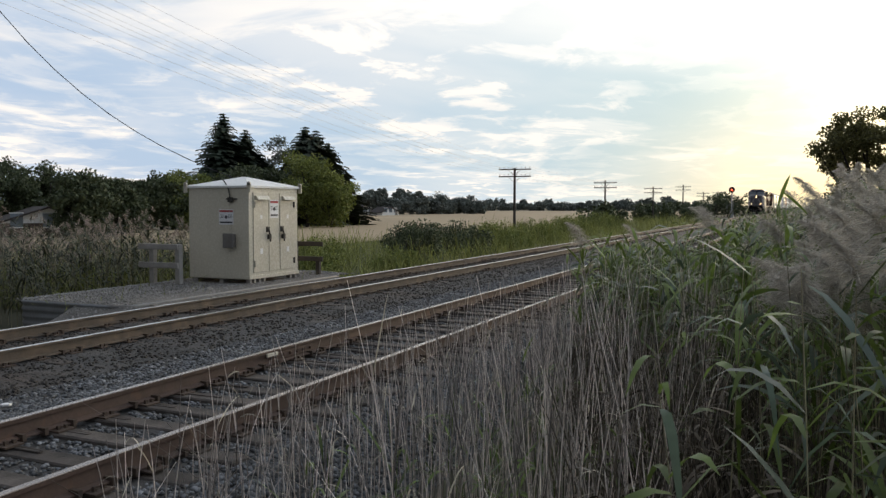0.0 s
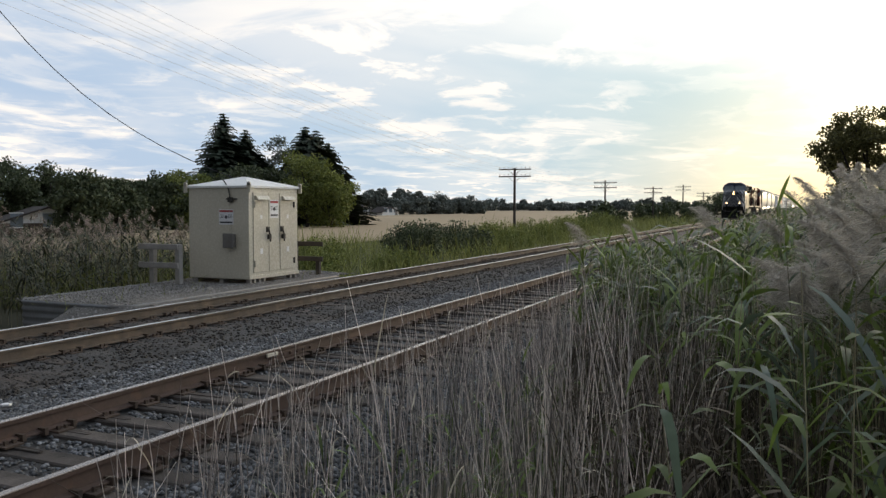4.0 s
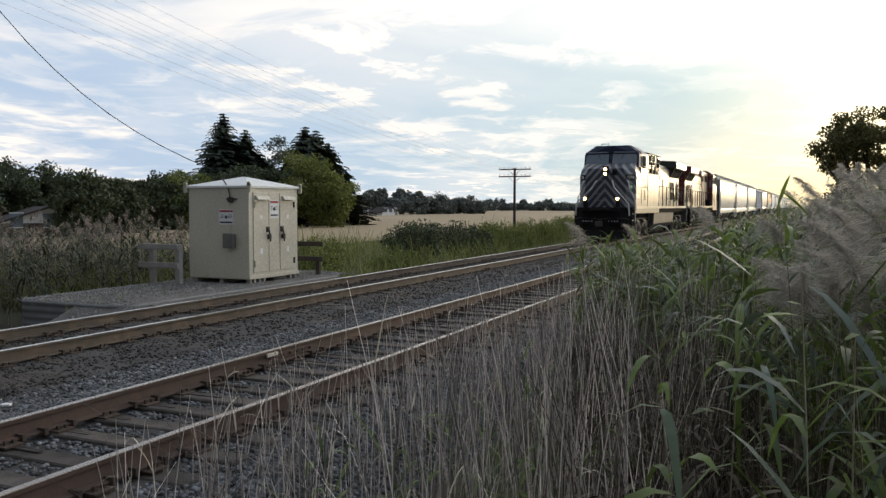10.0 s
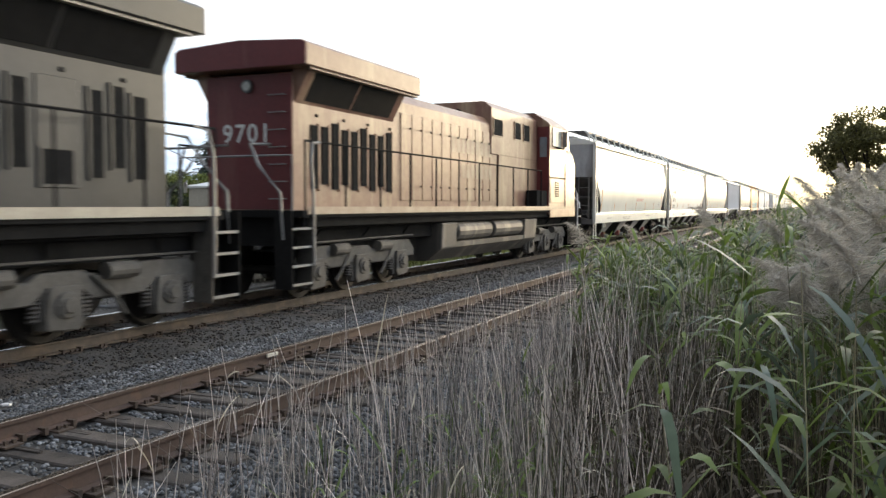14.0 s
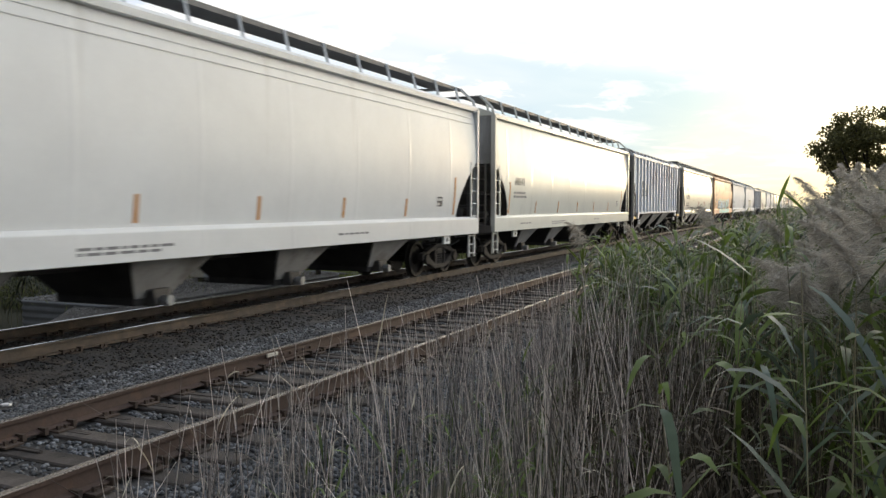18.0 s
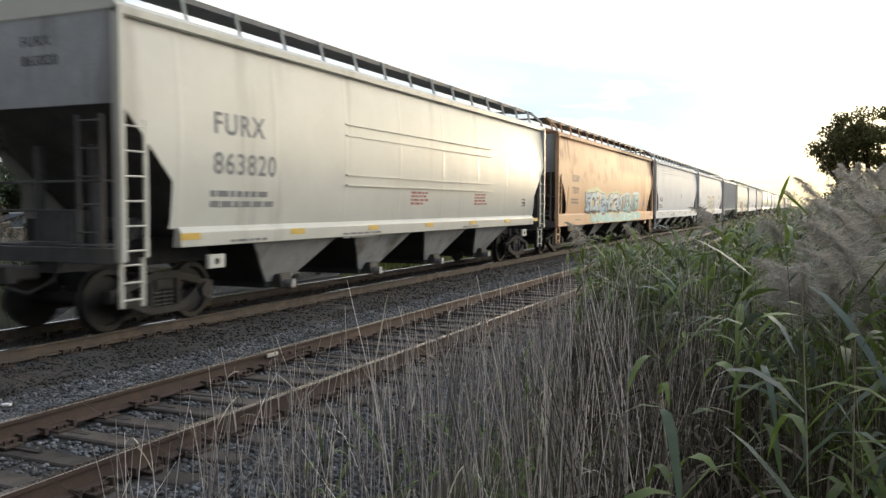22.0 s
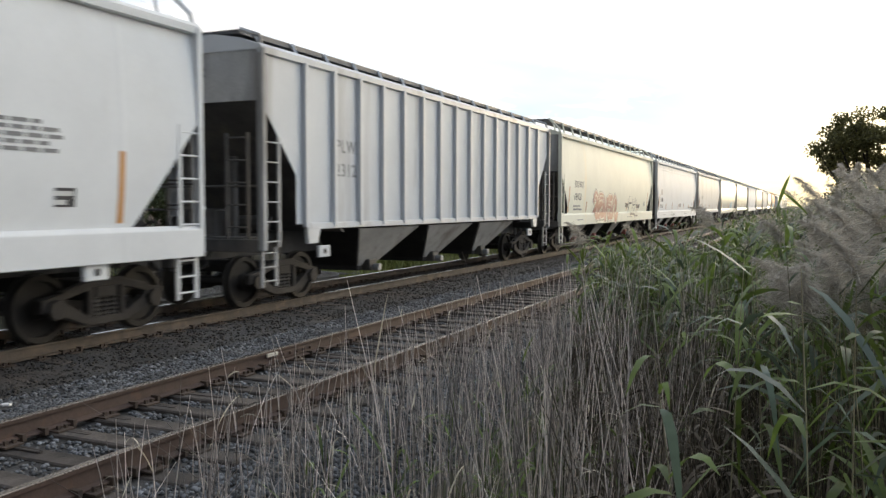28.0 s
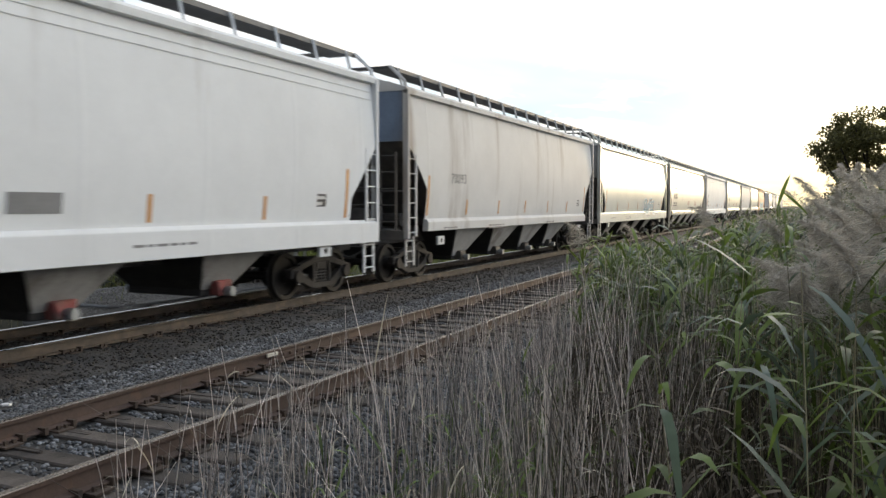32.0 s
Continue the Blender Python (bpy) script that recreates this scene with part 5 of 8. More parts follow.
        part("wiper", bm, L_BLACK, ws)
        bm = B()
        a = [bm.verts.new((s * x, lean(x, z) - d, z)) for x in (0.16, 1.26) for z, d in ((4.69, 0.0), (4.69, 0.09), (4.77, 0.02))]
        for f in ((0, 1, 2), (3, 4, 5), (0, 1, 4, 3), (1, 2, 5, 4), (0, 2, 5, 3)):
            bm.faces.new([a[i] for i in f])
        part("sun_visor", bm, face, loco)
        quarter = boxpart("side_window", (*sorted((s * 1.50, s * 1.526)), 2.02, 2.30, 3.98, 4.56), L_SIDEGLASS, loco)
        w = boxpart("side_window", (*sorted((s * 1.50, s * 1.526)), 2.62, 3.73, 3.96, 4.60), L_SIDEGLASS, loco)
        for p, a, b, z0, z1 in ((quarter, 2.02, 2.30, 3.98, 4.56), (w, 2.62, 3.73, 3.96, 4.60)):
            for y in (a - 0.03, b):
                boxpart("window_frame", (*sorted((s * 1.50, s * 1.534)), y, y + 0.03, z0 - 0.03, z1 + 0.03), L_BLACK if y > 3 else cab_mat, p)
            for z in (z0 - 0.03, z1):
                boxpart("window_frame", (*sorted((s * 1.50, s * 1.533)), a, b, z, z + 0.03), cab_mat if z > 4 else L_BLACK, p)
        boxpart("mullion", (*sorted((s * 1.50, s * 1.531)), 3.19, 3.235, 3.96, 4.60), cab_mat, w)
        boxpart("arm_rest", (*sorted((s * 1.515, s * 1.62)), 2.42, 3.28, 3.90, 3.93), L_BLACK, w, "black padded arm rest")
        boxpart("mirror", (*sorted((s * 1.53, s * 1.70)), 2.37, 2.41, 3.98, 4.56), L_RAIL, loco, "outside mirror")
        boxpart("belt_ledge", (*sorted((s * 1.50, s * 1.532)), 1.96, 4.03, 2.82, 2.85), L_BLACK, loco)
        boxpart("cab_panel", (s * 1.508 - 0.012, s * 1.508 + 0.012, 2.2, 3.95, 1.92, 2.79), cab_mat, loco, "", 0.008)
        bm = B()
        for k in range(7):
            bx(bm, s * 1.52 - 0.015, s * 1.52 + 0.015, 2.85, 3.35, 2.15 + k * 0.08, 2.19 + k * 0.08)
        part("louvre", bm, L_GRILLE, loco)
    # number boards, lamps
    for s in (-1, 1):
        bm = B()
        bx(bm, -0.30, 0.30, -0.03, 0.03, -0.13, 0.13)
        nb = part("number_board", bm, L_BLACK, loco, "black number board", 0.01, at=(s * 1.27, 0.24, 3.34))
        nb.rotation_euler.z = s * 0.93
        if number:
            lettering("board_number", number, 0.22, L_WHITE, nb, (-0.26, -0.036, -0.08), "-y")
    if lit:
        boxpart("lamp_housing", (-0.14, 0.14, -0.02, 0.3, 3.36, 3.92), L_BLACK, loco, "", 0.03)
        for z in (3.51, 3.76):
            lamp(loco, (0, -0.05, z), 0.085)
        for x in (-0.86, 0.86):
            boxpart("ditch_lamp_bracket", (x - 0.10, x + 0.10, -0.92, -0.68, 1.72, 2.28), L_BLACK, loco, "", 0.02)
            lamp(loco, (x, -0.95, 2.18), 0.085, "ditch_lamp")
        bm = B()
        bx(bm, -0.17, 0.17, -0.012, 0.012, -0.17, 0.17)
        aid = part("first_aid_sign", bm, L_GREEN, loco, "green sign with a white cross", at=(1.315, 0.25, 2.82))
        aid.rotation_euler.z = 0.95
        bm = B()
        bx(bm, -0.035, 0.035, -0.017, -0.012, -0.1, 0.1)
        bx(bm, -0.1, -0.035, -0.017, -0.012, -0.035, 0.035)
        bx(bm, 0.035, 0.1, -0.017, -0.012, -0.035, 0.035)
        part("cross_mark", bm, L_WHITE, aid)
        for k in range(4):
            bm = B()
            tube(bm, [(-0.50, -0.06, 2.1 + 0.36 * k), (-0.50, -0.13, 2.1 + 0.36 * k), (-0.12, -0.13, 2.1 + 0.36 * k), (-0.12, -0.06, 2.1 + 0.36 * k)], 0.013, 5)
            part("nose_grab_iron", bm, L_RAIL, loco)
        poly_part("nose_door", [(-0.62, 1.75), (-0.02, 1.75), (-0.02, 3.2), (-0.62, 3.2)], "y", -0.125, -0.02, nose_mat, loco, "", 0.01)
        bm = B()
        bx(bm, 0.36, 0.62, -0.05, 0.05, 3.42, 3.72)
        part("class_lamp", bm, L_BLACK, loco, "dark square marker panel", 0.04)
    # pilot, plow, coupler
    poly_part("pilot", [(-1.50, -0.50), (-1.0, -0.92), (1.0, -0.92), (1.50, -0.50), (1.50, -0.35), (-1.50, -0.35)], "z", 0.78, 1.62, L_BLACK, loco, "", 0.02)
    poly_part("porch", [(-1.45, -0.55), (-1.05, -0.98), (1.05, -0.98), (1.45, -0.55), (1.45, 0.05), (-1.45, 0.05)], "z", 1.60, 1.72, L_BLACK, loco, "front porch over the coupler", 0.01)
    loft_part("plow", [[(-1.56, -0.55, 0.86), (0.0, -1.02, 0.86), (1.56, -0.55, 0.86), (1.56, -0.45, 0.86), (0.0, -0.92, 0.86), (-1.56, -0.45, 0.86)],
                       [(-1.56, -0.60, 0.50), (0.0, -1.16, 0.50), (1.56, -0.60, 0.50), (1.56, -0.50, 0.50), (0.0, -1.04, 0.50), (-1.56, -0.50, 0.50)],
                       [(-1.50, -0.78, 0.10), (0.0, -1.42, 0.10), (1.50, -0.78, 0.10), (1.50, -0.68, 0.10), (0.0, -1.30, 0.10), (-1.50, -0.68, 0.10)]], L_BLACK, loco, "black steel snow plow")
    coupler(loco, -0.9, -1)
    for x in (-0.5, -0.3, 0.3, 0.5):
        bm = B()
        tube(bm, [(x, -0.95, 1.25), (x, -1.17, 1.0), (x * 1.1, -1.20, 0.70)], 0.03, 6)
        part("air_hose", bm, L_BLACK, loco)
    for x in (-1.0, -0.62, 0.62, 1.0):
        bm = B()
        k = -1.17 + 0.36 * abs(x)
        tube(bm, [(x - 0.13, k + 0.02, 0.52), (x - 0.13, k - 0.07, 0.52), (x + 0.13, k - 0.07, 0.52), (x + 0.13, k + 0.02, 0.52)], 0.013, 5)
        part("plow_grab_iron", bm, DARK_STEEL, loco)
    bm = B()
    tube(bm, [(-1.45, -0.62, 1.10), (-1.2, -0.95, 1.18), (-0.3, -1.08, 1.16), (0.0, -1.14, 1.08), (0.3, -1.08, 1.16), (1.2, -0.95, 1.18), (1.45, -0.62, 1.10)], 0.018, 5)
    part("uncoupling_lever", bm, DARK_STEEL, loco)
    for s in (-1, 1):
        for k in range(4):
            x = s * (0.42 + 0.15 * k)
            bm = B()
            tube(bm, [(x, -0.93, 1.45), (x, -1.06, 1.42), (x + s * 0.02, -1.10, 1.24), (x + s * 0.03, -1.08, 1.04)], 0.024, 6)
            hose = part("control_hose", bm, L_BLACK, loco)
            bm = B()
            cyl(bm, (x + s * 0.03, -1.08, 0.98), (x + s * 0.03, -1.08, 1.06), 0.034, 8)
            part("glad_hand", bm, GALV, hose, "pale hose coupling")
    poly_part("drop_step", [(-0.55, -1.22), (0.55, -1.22), (0.50, -0.97), (-0.50, -0.97)], "z", 1.63, 1.67, DARK_STEEL, loco, "folding walkway plate over the coupler")
    poly_part("anticlimber", [(-1.1, -0.96), (-0.9, -1.10), (0.9, -1.10), (1.1, -0.96), (1.0, -0.90), (-1.0, -0.90)], "z", 1.50, 1.74, L_BLACK, loco, "", 0.02)
    for s in (-1, 1):
        corner_steps(loco, s, -0.44, 0.24)
        corner_steps(loco, s, tail - 0.15, tail + 0.5)
        for pts in (((s * 0.50, r_end + 0.02, 3.0), (s * 0.56, tail + 0.42, 2.95), (s * 0.80, tail + 0.50, 2.55), (s * 1.28, tail + 0.52, 2.05), (s * 1.34, tail + 0.52, 1.2)),
                    ((s * 1.47, tail - 0.5, 3.02), (s * 1.50, tail - 0.2, 2.98), (s * 1.53, tail - 0.12, 2.6), (s * 1.56, tail - 0.14, 2.0), (s * 1.56, tail - 0.16, 0.7))):
            bm = B()
            tube(bm, pts, 0.03, 7)
            part("end_handrail", bm, L_RAIL, loco, "bent pale handrail")
        for pts, r in ((((s * 0.42, -0.10, 3.12), (s * 0.46, -0.34, 3.08), (s * 0.60, -0.55, 2.75), (s * 1.22, -0.72, 2.12), (s * 1.38, -0.70, 1.92), (s * 1.42, -0.64, 1.30)), 0.036),
                       (((s * 1.16, 0.06, 3.12), (s * 1.24, -0.02, 3.05), (s * 1.28, -0.04, 2.72), (s * 1.50, 0.10, 2.25), (s * 1.54, 0.24, 2.0), (s * 1.55, 0.27, 0.9)), 0.032)):
            bm = B()
            tube(bm, pts, r, 7)
            part("nose_handrail", bm, L_WHITE, loco, "bent pale handrail")
    # hood sections
    y0, y1 = hood_y
    poly_part("blower_housing", [(-1.42, 3.4), (1.42, 3.4), (1.42, 4.84), (0.90, 5.03), (-0.90, 5.03), (-1.42, 4.84)] if not flip else [(-1.04, 3.4), (1.42, 3.4), (1.42, 4.74), (0.88, 5.03), (-0.80, 5.03), (-1.04, 4.82)], "y", 4.05, y0 + 0.7, body, loco, "", 0.02)
    for s in (-1, 1):
        wide = 1.2 if not flip or s > 0 else 1.01
        boxpart("hood_side", (s * wide - 0.02, s * wide + 0.02, 4.06, y0, 1.74, 3.42), body, loco)
        wide = 1.432 if not flip or s > 0 else 1.052
        for a, b, z0, z1 in ((4.95, 5.55, 4.22, 4.76), (5.86, 6.47, 4.22, 4.76), (7.66, 8.46, 4.18, 4.64)) if not flip else ((5.0, 5.62, 4.02, 4.56), (5.95, 6.55, 4.02, 4.56), (7.75, 8.55, 4.0, 4.5)):
            intake = boxpart("air_intake", (s * wide - 0.012, s * wide + 0.004, a, b, z0, z1), L_GRILLE, loco, "black mesh air intake")
            for k in range(1, 5):
                z = z0 + (z1 - z0) * k / 5
                boxpart("slat", (s * wide - 0.004, s * wide + 0.012, a, b, z - 0.012, z + 0.012), L_BLACK, intake)
            for z in (z0 - 0.03, z1):
                boxpart("frame", (s * wide - 0.02, s * wide + 0.022, a - 0.03, b + 0.03, z, z + 0.03), body, intake)
            for y in (a - 0.03, b):
                boxpart("frame", (s * wide - 0.02, s * wide + 0.021, y, y + 0.03, z0, z1), body, intake)
    # brackets of the high rail beside the blower housing
    for y in (4.10, 5.38, 6.55, 7.64):
        br = poly_part("rail_bracket", [(y - 0.08, 3.70), (y + 0.08, 3.70), (y + 0.035, 3.98), (y - 0.035, 3.98)], "x", 1.41, 1.50, L_BLACK, loco)
        bm = B()
        cyl(bm, (1.47, y, 3.95), (1.47, y, 4.36), 0.024, 6)
        part("stanchion", bm, L_BLACK, br)
    bm = B()
    tube(bm, [(1.44, 3.86, 4.34), (1.47, 3.95, 4.36), (1.47, 7.78, 4.38)], 0.024, 6)
    part("handrail", bm, L_RAIL, loco)
    boxpart("walk_ledge", (1.41, 1.455, 4.08, 7.7, 4.11, 4.135), L_BLACK, loco)
    if not flip:
        boxpart("gutter", (1.415, 1.46, 4.08, y0 + 0.72, 4.80, 4.845), L_BLACK, loco)
        for pts in (((1.45, 4.09, 3.9), (1.45, 4.09, 4.8)), ((1.45, 6.56, 4.3), (1.45, 6.56, 4.8)), ((1.44, 7.56, 4.78), (1.46, 7.80, 4.45), (1.48, 8.22, 3.45)),
                    ((1.30, y0 + 0.05, 3.45), (1.47, y0 + 0.08, 3.45), (1.47, 9.5, 3.46), (1.47, 9.56, 3.35), (1.47, 9.56, 3.0))):
            bm = B()
            tube(bm, pts, 0.022, 6)
            part("pipe_rail", bm, L_BLACK, loco)
        boxpart("equipment_box", (1.02, 1.40, 8.25, 9.5, 1.74, 2.36), body, loco, "", 0.015)
    boxpart("inverter_cabinet", (1.0, 1.515, 4.07, y0 - 0.2, 1.50, 3.62), body, loco, "", 0.02)
    for a, b in ((4.15, 4.97), (5.01, 6.3), (6.34, y0 - 0.27)):
        boxpart("cabinet_door", (1.512, 1.528, a, b, 2.52, 3.55), body, loco, "", 0.005)
    for a, b in ((4.15, 6.0), (6.03, y0 - 0.27)):
        boxpart("cabinet_door", (1.512, 1.530, a, b, 1.98, 2.47), body, loco, "", 0.005)
    top = [(-0.98, 1.7), (0.98, 1.7), (0.98, 4.30), (0.80, 4.52), (0.35, 4.60), (-0.35, 4.60), (-0.80, 4.52), (-0.98, 4.30)]
    poly_part("engine_hood", top, "y", y0, y1, body, loco, "", 0.02)
    nd = 11
    for s in (-1, 1):
        for k in range(nd):
            a = y0 + 0.15 + (y1 - y0 - 0.3) * k / nd
            d = boxpart("hood_door", (s * 0.99 - 0.014, s * 0.99 + 0.014, a, a + (y1 - y0 - 0.3) / nd - 0.05, 1.95, 4.05), body, loco, "", 0.006)
            for z in (2.3, 3.7):
                bm = B()
                cyl(bm, (s * 1.005, a + 0.08, z), (s * 1.03, a + 0.08, z), 0.028, 6)
                part("latch", bm, L_BLACK, d)
    # exhaust, horns, roof boxes
    boxpart("exhaust_outlet", (-0.35, 0.35, y1 - 2.3, y1 - 1.2, 4.45, 5.02), L_BLACK, loco, "", 0.03)
    bm = B()
    for k, dx in enumerate((-0.2, 0, 0.2)):
        cyl(bm, (dx, y0 + 0.9, 4.66), (dx, y0 + 1.35 - 0.08 * k, 4.66), 0.03, 8, 0.085)
    cyl(bm, (0, y0 + 1.0, 4.45), (0, y0 + 1.0, 4.66), 0.03, 6)
    part("horn", bm, L_BLACK, loco)
    # radiator
    r0, r1 = rad_y
    poly_part("radiator_hood", [(-1.0, 1.7), (1.0, 1.7), (1.0, 3.72), (1.0, 4.35), (-1.0, 4.35), (-1.0, 3.72)], "y", r0, r1, body, loco, "", 0.02)
    poly_part("radiator_wing", [(-1.52, 4.41), (1.52, 4.41), (1.52, 4.82), (1.40, 4.88), (0, 4.96), (-1.40, 4.88), (-1.52, 4.82)], "y", r0 - 0.2, r1 + 0.31, body, loco, "overhanging radiator top", 0.02)
    for s in (-1, 1):
        gx = lambda z: 1.0 + (z - 3.78) * 0.55
        g0, g1 = r0 + 0.55, r1 - 0.35
        poly_part("radiator_shoulder", [(s * 0.98, 3.74), (s * 1.0, 3.78), (s * gx(4.41), 4.41), (s * 0.98, 4.41)], "y", g0 - 0.3, g1 + 0.28, body, loco)
        for a, b in ((g0, (g0 + g1) / 2 - 0.04), ((g0 + g1) / 2 + 0.04, g1)):
            poly_part("radiator_grille", [(s * (gx(z) + d), z) for z, d in ((3.84, -0.02), (3.84, 0.012), (4.36, 0.012), (4.36, -0.02))], "y", a, b, L_GRILLE, loco, "slanted black radiator grille")
        boxpart("wing_trim", (s * 1.42 - 0.05, s * 1.42 + 0.05, r0 - 0.15, r1 + 0.1, 4.365, 4.407), stripe, loco)
        span_y = r1 - r0
        if flip:
            slots = [(r0 + 0.35 + 0.40 * k, 0.24, 2.15 + (0.1 if k % 2 else 0.0), 3.40 if k % 3 else 3.5) for k in range(9)]
        else:
            slots = [(r0 + 0.5 + 0.62 * q, 0.46, z, z + 0.52) for q in (0, 1) for z in (2.25, 2.92)]
            slots += [(r0 + 1.75, 0.24, 2.3, 3.42), (r0 + 2.2, 0.5, 2.1, 2.55), (r0 + 3.0, 0.22, 2.2, 3.4), (r0 + 3.4, 0.22, 2.35, 3.5), (r0 + 3.78, 0.28, 2.2, 3.4)]
            boxpart("access_panel", (s * 1.005 - 0.02, s * 1.005 + 0.02, r0 + 2.12, r0 + 2.8, 2.05, 3.5), body, loco, "", 0.008)
        for a, w, z0, z1 in slots:
            slot = boxpart("radiator_louvre", (s * 1.018 - 0.018, s * 1.018 + 0.010, a, a + w, z0, z1), L_GRILLE, loco)
            boxpart("frame", (s * 1.024 - 0.02, s * 1.024 + 0.02, a - 0.05, a - 0.004, z0 - 0.04, z1 + 0.04), body, slot)
        for k in range(4):
            bm = B()
            y = r0 + 0.4 + k * span_y * 0.24
            cyl(bm, (s * 1.0, y, 3.6), (s * 1.03, y, 3.6), 0.035, 6)
            part("lifting_eye", bm, L_BLACK, loco)
    boxpart("end_panel", (-0.99, 0.99, r1 - 0.03, r1 + 0.012, 1.75, 4.33), L_RED if flip else body, loco)
    poly_part("wing_end", [(-1.51, 4.42), (1.51, 4.42), (1.51, 4.81), (1.40, 4.87), (0, 4.95), (-1.40, 4.87), (-1.51, 4.81)], "y", r1 + 0.30, r1 + 0.335, L_RED if flip else L_NAVY, loco)
    if flip:
        bm = B()
        cyl(bm, (0.0, r1 - 0.02, 4.12), (0.0, r1 + 0.07, 4.12), 0.13, 14)
        end_lamp = part("end_lamp", bm, LAMP_RIM, loco)
        bm = B()
        cyl(bm, (0.0, r1 + 0.06, 4.12), (0.0, r1 + 0.085, 4.12), 0.09, 14)
        part("lens", bm, L_SIDEGLASS, end_lamp, "unlit round lens")
        for k in range(7):
            bm = B()
            tube(bm, [(-0.86, r1, 1.95 + 0.33 * k), (-0.86, r1 + 0.07, 1.95 + 0.33 * k), (-0.50, r1 + 0.07, 1.95 + 0.33 * k), (-0.50, r1, 1.95 + 0.33 * k)], 0.014, 5)
            part("grab_iron", bm, L_RAIL, loco)
    # rails on both walkways
    stanchion_rail(loco, 1.47, y0 + 0.1, tail, 1.74, 3.02, 8, L_BLACK)
    stanchion_rail(loco, -1.47, 4.9, tail, 1.74, 3.02, 10, L_BLACK)
    bm = B()
    for s in (-1, 1):
        tube(bm, [(s * 1.3, tail + 0.18, 1.7), (s * 1.3, tail + 0.18, 2.75), (s * 0.5, tail + 0.18, 2.75)], 0.022, 6)
    tube(bm, [(-0.5, tail + 0.18, 2.75), (0.5, tail + 0.18, 2.75)], 0.022, 6)
    part("end_rail", bm, L_RAIL, loco)
    # fuel tank and air reservoirs
    t0, t1 = tank
    prof = [(-0.95, 0.38), (0.95, 0.38), (1.38, 0.72), (1.42, 1.38), (-1.42, 1.38), (-1.38, 0.72)]
    if not flip:
        poly_part("fuel_tank", prof, "y", t0, (t0 + t1) / 2 - 0.01, L_TANK, loco, "", 0.03)
        poly_part("fuel_tank", [(x * 0.985, z) for x, z in prof], "y", (t0 + t1) / 2 + 0.01, t1, L_TANK, loco, "", 0.03)
    else:
        poly_part("fuel_tank", prof, "y", t0, t0 + 1.3, L_TANK, loco, "", 0.03)
        poly_part("fuel_tank", [(-0.95, 0.38), (0.95, 0.38), (1.36, 0.72), (1.38, 0.86), (-1.38, 0.86), (-1.36, 0.72)], "y", t0 + 1.3, t1 - 1.0, L_TANK, loco)
        poly_part("fuel_tank", prof, "y", t1 - 1.0, t1, L_TANK, loco, "", 0.03)
        for s in (-1, 1):
            for k in range(2):
                a = t0 + 1.55 + k * (t1 - t0 - 2.4) / 2
                bm = B()
                cyl(bm, (s * 1.18, a, 1.14), (s * 1.18, a + (t1 - t0 - 2.9) / 2, 1.14), 0.26, 14)
                part("air_reservoir", bm, L_TANK, loco, "", 0.04)
    boxpart("underfloor_gear", (-1.2, 1.2, 6.0, t0, 0.95, 1.45), L_BLACK, loco)
    bm = B()
    for s in (-1, 1):
        tube(bm, [(s * 1.25, 0.6, 1.38), (s * 1.28, tail * 0.5, 1.42), (s * 1.25, tail - 0.3, 1.38)], 0.03, 5)
        for k in range(10):
            y = 1.0 + k * (tail - 2) / 9
            tube(bm, [(s * 1.25, y, 1.42), (s * 1.1, y + 0.15, 1.15)], 0.022, 4)
    part("piping", bm, L_BLACK, loco)
    loco_truck(loco, axles_a)
    loco_truck(loco, axles_b)
    coupler(loco, tail + 0.3, 1)
    return loco


